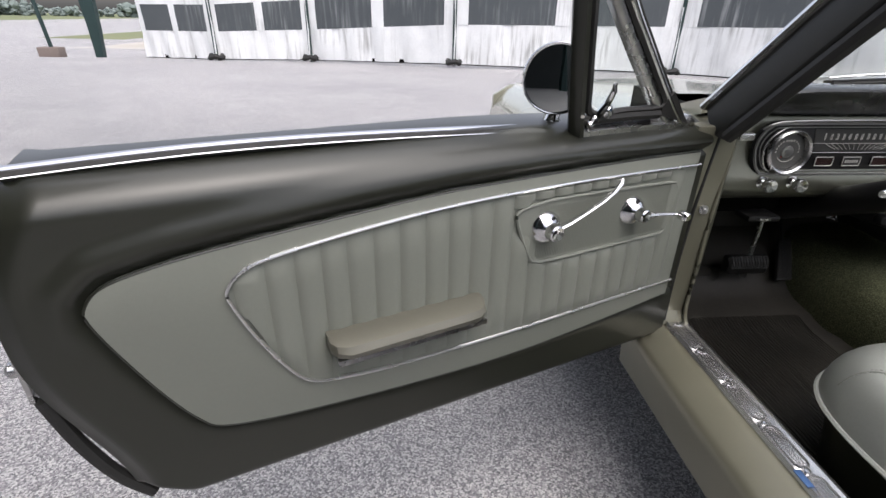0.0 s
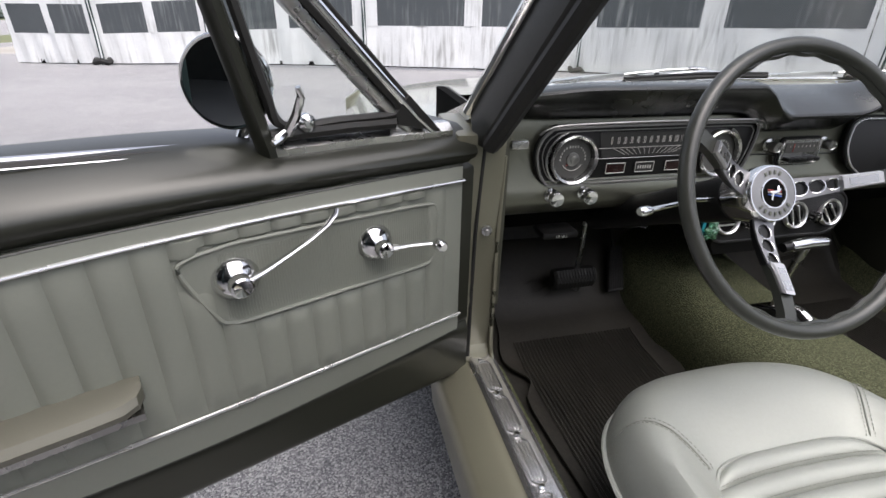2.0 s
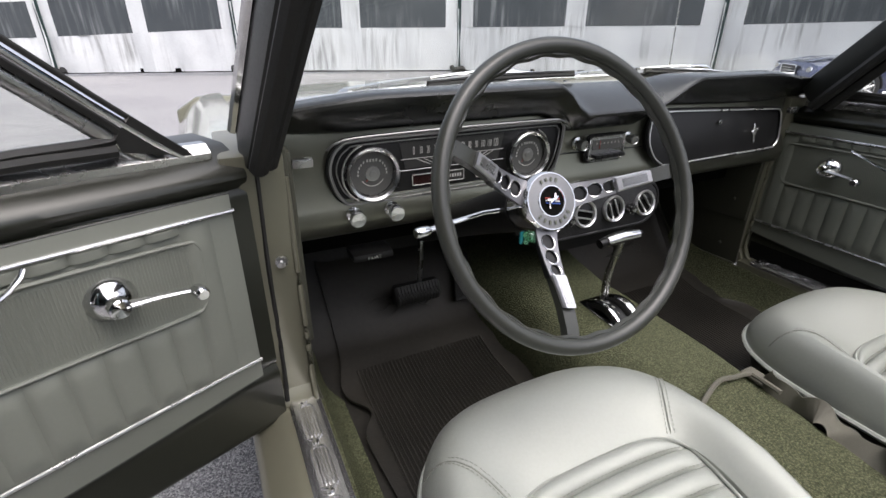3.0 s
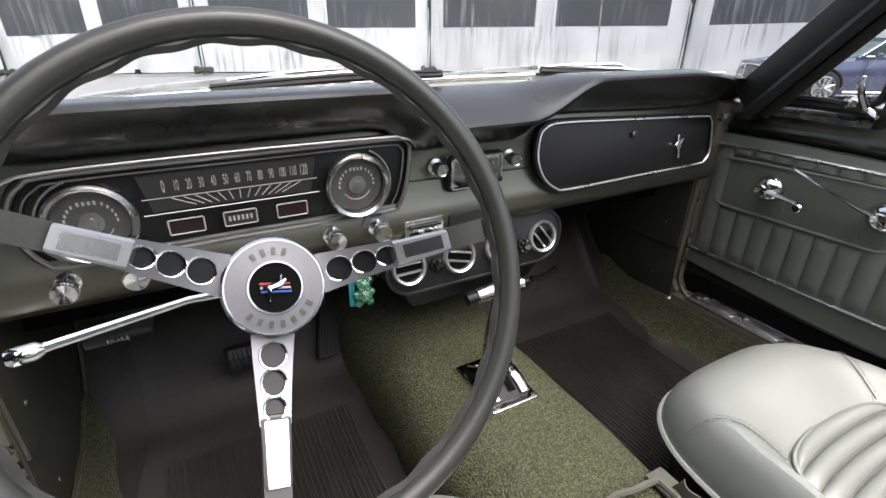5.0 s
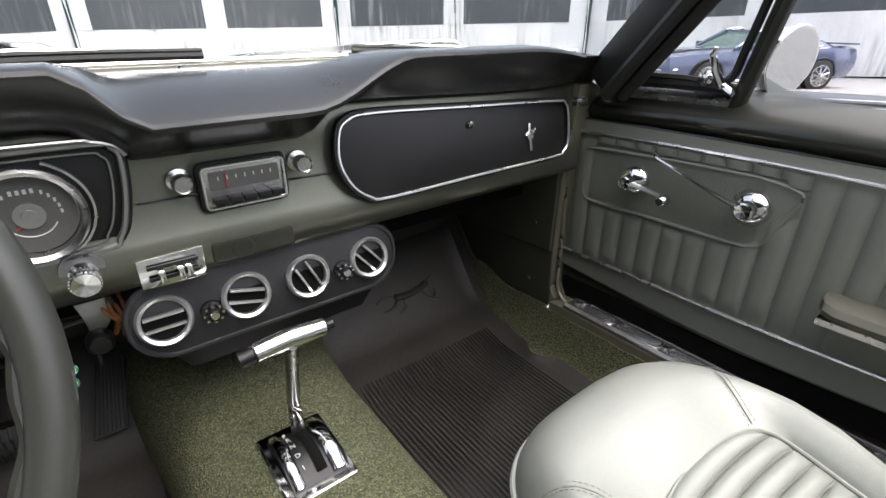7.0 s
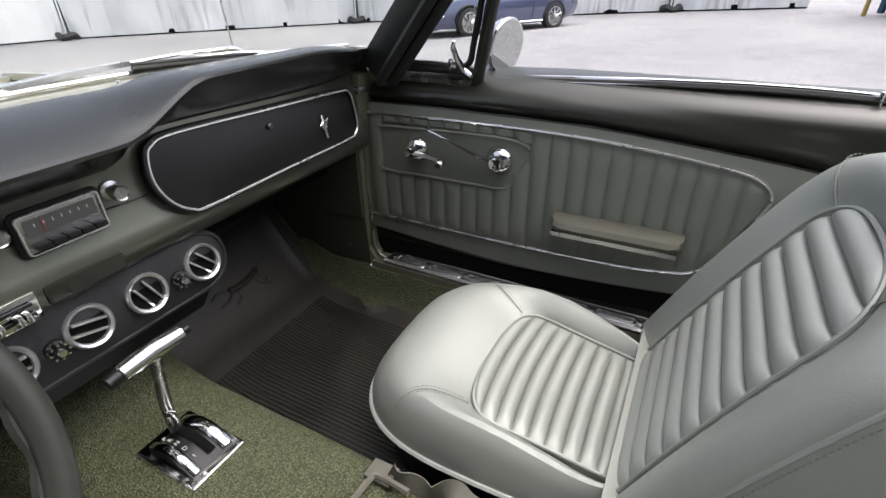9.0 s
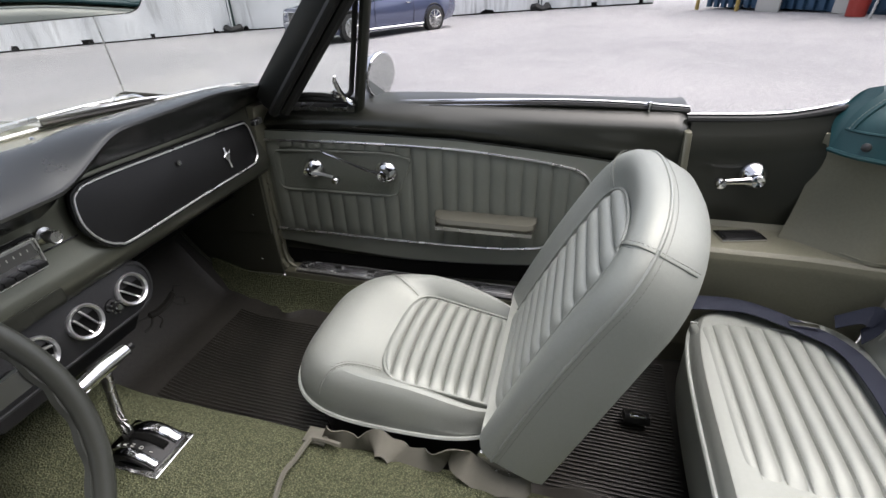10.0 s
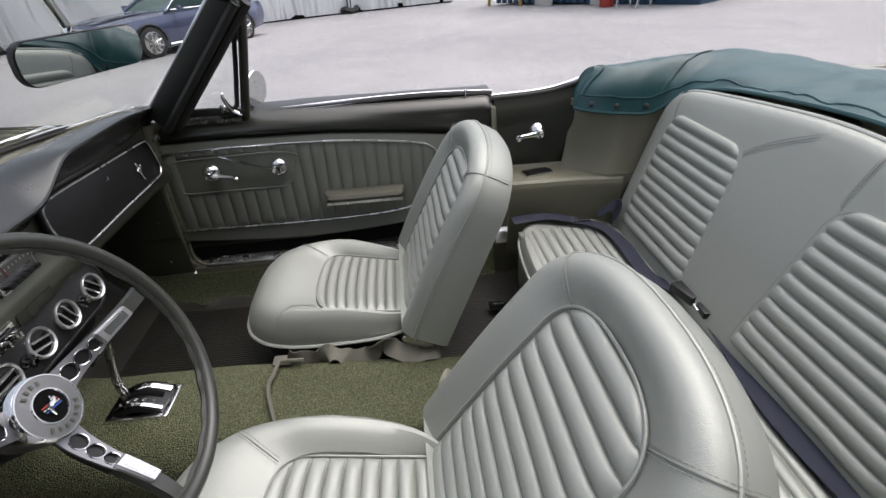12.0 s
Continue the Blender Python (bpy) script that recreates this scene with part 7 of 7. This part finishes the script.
def build_blue_car():
    """Parked coupe, built along x and turned into place."""
    k = 0.92
    front, rear = Vector((11.0, 5.95, 0)), Vector((13.15, 4.63, 0))
    mid = (front + rear) / 2
    mid.z = ground_z(mid.x, mid.y)
    ang = math.atan2((front - rear).y, (front - rear).x)
    M = Matrix.Translation(mid) @ Matrix.Rotation(ang, 4, "Z") @ Matrix.Scale(k, 4)
    c = thing("parked_car", mid, "slate blue two-door coupe parked beside the tarpaulin hall", "car")
    blue = material("slate_blue_paint", (0.10, 0.115, 0.19), 0.22, 0.45, 0.1, 300, coat=1.0)

    amber = material("amber_lens", (0.75, 0.22, 0.04), 0.25)
    stripe = material("pale_stripe", (0.34, 0.37, 0.46), 0.25, 0.2, 0.1, 300, coat=0.8)

    def P(name, bm, mat, parent, label=""):
        bm.transform(M)
        return part(name, bm, mat, parent, label)
    st = [(2.35, 0.30, 0.62, 0.72), (2.25, 0.22, 0.78, 0.84), (1.6, 0.20, 0.86, 0.90), (0.75, 0.20, 0.92, 0.91), (0.0, 0.20, 0.94, 0.92), (-0.9, 0.20, 0.95, 0.93), (-1.6, 0.22, 0.97, 0.93), (-2.2, 0.30, 0.95, 0.86), (-2.35, 0.40, 0.88, 0.76)]
    rings = []
    for x, zb, zt, w in st:
        rings.append([Vector((x, s * w * a, zb + (zt - zb) * h)) for s, a, h in ((1, 0.90, 0.0), (1, 1.0, 0.25), (1, 1.0, 0.62), (1, 0.93, 0.93), (1, 0.7, 1.0), (-1, 0.7, 1.0), (-1, 0.93, 0.93), (-1, 1.0, 0.62), (-1, 1.0, 0.25), (-1, 0.90, 0.0))])
    P("body", loft(rings), blue, c)
    roof = [[Vector((x, y * w, z)) for y in (1, 0.8, 0.3, -0.3, -0.8, -1)] for x, w, z in ((0.70, 0.74, 0.92), (0.10, 0.60, 1.26), (-0.3, 0.58, 1.31), (-0.9, 0.58, 1.28), (-1.75, 0.66, 0.96))]
    glass = material("tinted_glass", (0.05, 0.09, 0.08), 0.08, 0.0)
    P("cabin_glass", loft([[p for p in r] + [Vector((r[0].x, -0.9 * abs(r[0].y), 0.85)), Vector((r[0].x, 0.9 * abs(r[0].y), 0.85))] for r in roof]), glass, c)
    P("roof", thick(loft(roof[1:4], False, False), (0, 0, 0.03)), blue, c)
    for s in (-1, 1):
        P("roof_pillar", tube([(0.74, s * 0.74, 0.92), (0.1, s * 0.6, 1.29)], 0.03, 6), blue, c)
        P("roof_pillar", loft([[Vector((-0.85, s * 0.6, 1.3)), Vector((-0.6, s * 0.61, 1.3)), Vector((-1.1, s * 0.78, 0.92)), Vector((-1.7, s * 0.76, 0.92))], [Vector((-0.85, s * 0.58, 1.3)), Vector((-0.6, s * 0.59, 1.3)), Vector((-1.1, s * 0.74, 0.92)), Vector((-1.7, s * 0.72, 0.92))]]), blue, c)
        for x in (1.37, -1.37):
            w = P("wheel", lathe([(0.20, -0.1), (0.33, -0.1), (0.335, 0.0), (0.33, 0.08), (0.24, 0.1), (0.23, 0.06), (0.0, 0.05)], (x, s * 0.86, 0.335), (0, s, 0), 28), RUBBER, c)
            P("rim", lathe([(0.235, 0.05), (0.235, 0.10), (0.215, 0.105), (0.205, 0.06)], (x, s * 0.86, 0.335), (0, s, 0), 28), BRUSHED, w)
            for j in range(9):
                a = radians(40 * j)
                P("wheel_spoke", tube([(x, s * 0.955, 0.335), (x + 0.21 * math.cos(a), s * 0.955, 0.335 + 0.21 * math.sin(a))], 0.018, 5), BRUSHED, w)
            P("wheel_arch", tube([Vector((x + 0.37 * math.cos(radians(q)), s * 0.905, 0.335 + 0.37 * math.sin(radians(q)))) for q in range(0, 181, 15)], 0.035, 6, up=(0, 1, 0)), BLACK, c)
        hl = P("headlight", lathe([(0.10, -0.04), (0.105, 0.0), (0.095, 0.015), (0.085, 0.005), (0, 0.02)], (2.31, s * 0.62, 0.62), (1, 0, 0), 20), CHROME, c, "round headlight in a chrome ring")
        P("lens", lathe([(0.082, 0.01), (0.06, 0.03), (0, 0.036)], (2.31, s * 0.62, 0.62), (1, 0, 0), 18), WHITE, hl)
        P("turn_signal", box((2.30, s * 0.40, 0.60), (0.06, 0.11, 0.06), 0.015), amber, c, "amber turn signal")
        P("front_bumper", tube(smooth_path([(2.37, s * 0.30, 0.47), (2.36, s * 0.5, 0.47), (2.28, s * 0.72, 0.48), (2.05, s * 0.86, 0.50)], 4), 0.045, 8, flat=0.6), CHROME, c, "split chrome bumper")
        P("hood_stripe", sheet(lambda u, v: Vector((0.85 + 1.36 * u, s * (0.13 + 0.24 * v), 0.925 - 0.062 * u - 0.055 * max(0.0, u - 0.75) / 0.25)), 10, 2), stripe, c, "pale hood stripe")
        P("rocker_strip", tube([(0.95, s * 0.915, 0.26), (-0.95, s * 0.93, 0.26)], 0.028, 6), CHROME, c, "bright rocker strip")
        P("window_trim", tube(smooth_path([(0.62, s * 0.80, 0.945), (-0.5, s * 0.84, 0.955), (-1.35, s * 0.79, 0.965)], 4), 0.014, 6), CHROME, c)
        P("window_trim", tube(smooth_path([(0.66, s * 0.755, 0.96), (0.10, s * 0.625, 1.29), (-0.35, s * 0.61, 1.33), (-0.85, s * 0.62, 1.29)], 4), 0.012, 6), CHROME, c)
        P("door_gap", tube([(0.62, s * 0.905, 0.90), (0.66, s * 0.935, 0.6), (0.64, s * 0.90, 0.3)], 0.006, 5), BLACK, c)
        P("door_gap", tube([(-0.62, s * 0.925, 0.90), (-0.62, s * 0.955, 0.6), (-0.60, s * 0.92, 0.3)], 0.006, 5), BLACK, c)
        P("door_handle", box((-0.45, s * 0.95, 0.80), (0.16, 0.03, 0.03), 0.008), CHROME, c)
        P("side_mirror", box((0.5, s * 1.0, 0.98), (0.12, 0.14, 0.09), 0.03), blue, c)
    gr = P("grille", box((2.34, 0, 0.56), (0.10, 0.56, 0.30), 0.03), BLACK, c, "black recessed grille")
    P("grille_rim", tube([Vector((2.40, y, 0.56 + z)) for y, z in rounded(0.58, 0.32, 0.04, 3)], 0.016, 6, True, up=(1, 0, 0)), CHROME, gr)
    for k in range(5):
        P("grille_bar", box((2.395, 0, 0.46 + 0.05 * k), (0.01, 0.5, 0.010)), BRUSHED, gr)
    P("front_spoiler", box((2.26, 0, 0.30), (0.16, 1.5, 0.12), 0.03), BLACK, c)
    P("tail_spoiler", box((-2.22, 0, 1.0), (0.22, 1.5, 0.03), 0.012), blue, c)


build_blue_car()


def build_container():
    """Corrugated store at the yard's edge, with the things that lean on it."""
    A, B = Vector((15.3, -2.9, 0)), Vector((9.9, -6.15, 0))
    d = (B - A)
    run = d.normalized()
    out = Vector((-run.y, run.x, 0))
    if out.dot(-A) < 0:
        out = -out

    def P(t, off, h):
        q = A + d * t + out * off
        return Vector((q.x, q.y, ground_z(q.x, q.y) + h))
    turn = Matrix((run, out, (0, 0, 1))).transposed()
    c = thing("blue_container", P(0.5, -1.2, 0), "dark blue corrugated container at the edge of the yard", "container")
    steel = material("container_blue", (0.035, 0.085, 0.15), 0.5, 0.2, 0.3, 5, 0, 1, 0.3, 0.8)
    ply = material("yellow_wood", (0.42, 0.30, 0.09), 0.7, 0, 0.3, 9)
    part("body", box(P(0.5, -1.22, 1.3), (d.length, 2.3, 2.6), 0.02, turn), steel, c)
    for k in range(26):
        part("rib_panel", box(P((k + 0.5) / 26, -0.03, 1.3), (0.13, 0.09, 2.5), 0.02, turn), steel, c)
    part("door_leaf", box(P(0.61, 0.06, 1.0), (0.52, 0.05, 2.0), 0.01, turn), WHITE, c, "white painted door")
    for t in (0.0, 0.21):
        w = thing("wooden_post", P(t, 0.25, 0), "thin yellow wooden post by the container", "post", "yellow posts")
        part("shaft", box(P(t, 0.25, 1.1), (0.07, 0.07, 2.2), 0.01, turn), ply, w)
    g = thing("banner_board", P(0.34, 0.2, 0), "white banner board with a dark red motif", "sign")
    part("board", box(P(0.34, 0.2, 0.7), (0.62, 0.04, 1.4), 0.01, turn), WHITE, g)
    part("motif", box(P(0.34, 0.225, 0.55), (0.40, 0.01, 0.28), 0.004, turn), RED, g, "dark red motif")
    b = thing("red_bin", P(0.685, 0.4, 0), "small red bin beside the container", "bin")
    part("drum", lathe([(0.16, 0), (0.19, 0.62), (0.20, 0.66), (0, 0.67)], P(0.685, 0.4, 0), (0, 0, 1), 20), RED, b)
    n = thing("steel_trestle", P(0.82, 0.4, 0), "bare steel trestle frame beside the container", "trestle")
    for t in (0.78, 0.86):
        part("leg", tube([P(t, 0.35, 0), P(t, 0.4, 0.75)], 0.025, 6), BRUSHED, n)
        part("leg", tube([P(t, 0.85, 0), P(t, 0.75, 0.75)], 0.025, 6), BRUSHED, n)
    for h, o2 in ((0.75, 0.4), (0.75, 0.75), (0.3, 0.38)):
        part("rail", tube([P(0.765, o2, h), P(0.875, o2, h)], 0.025, 6), BRUSHED, n)


build_container()
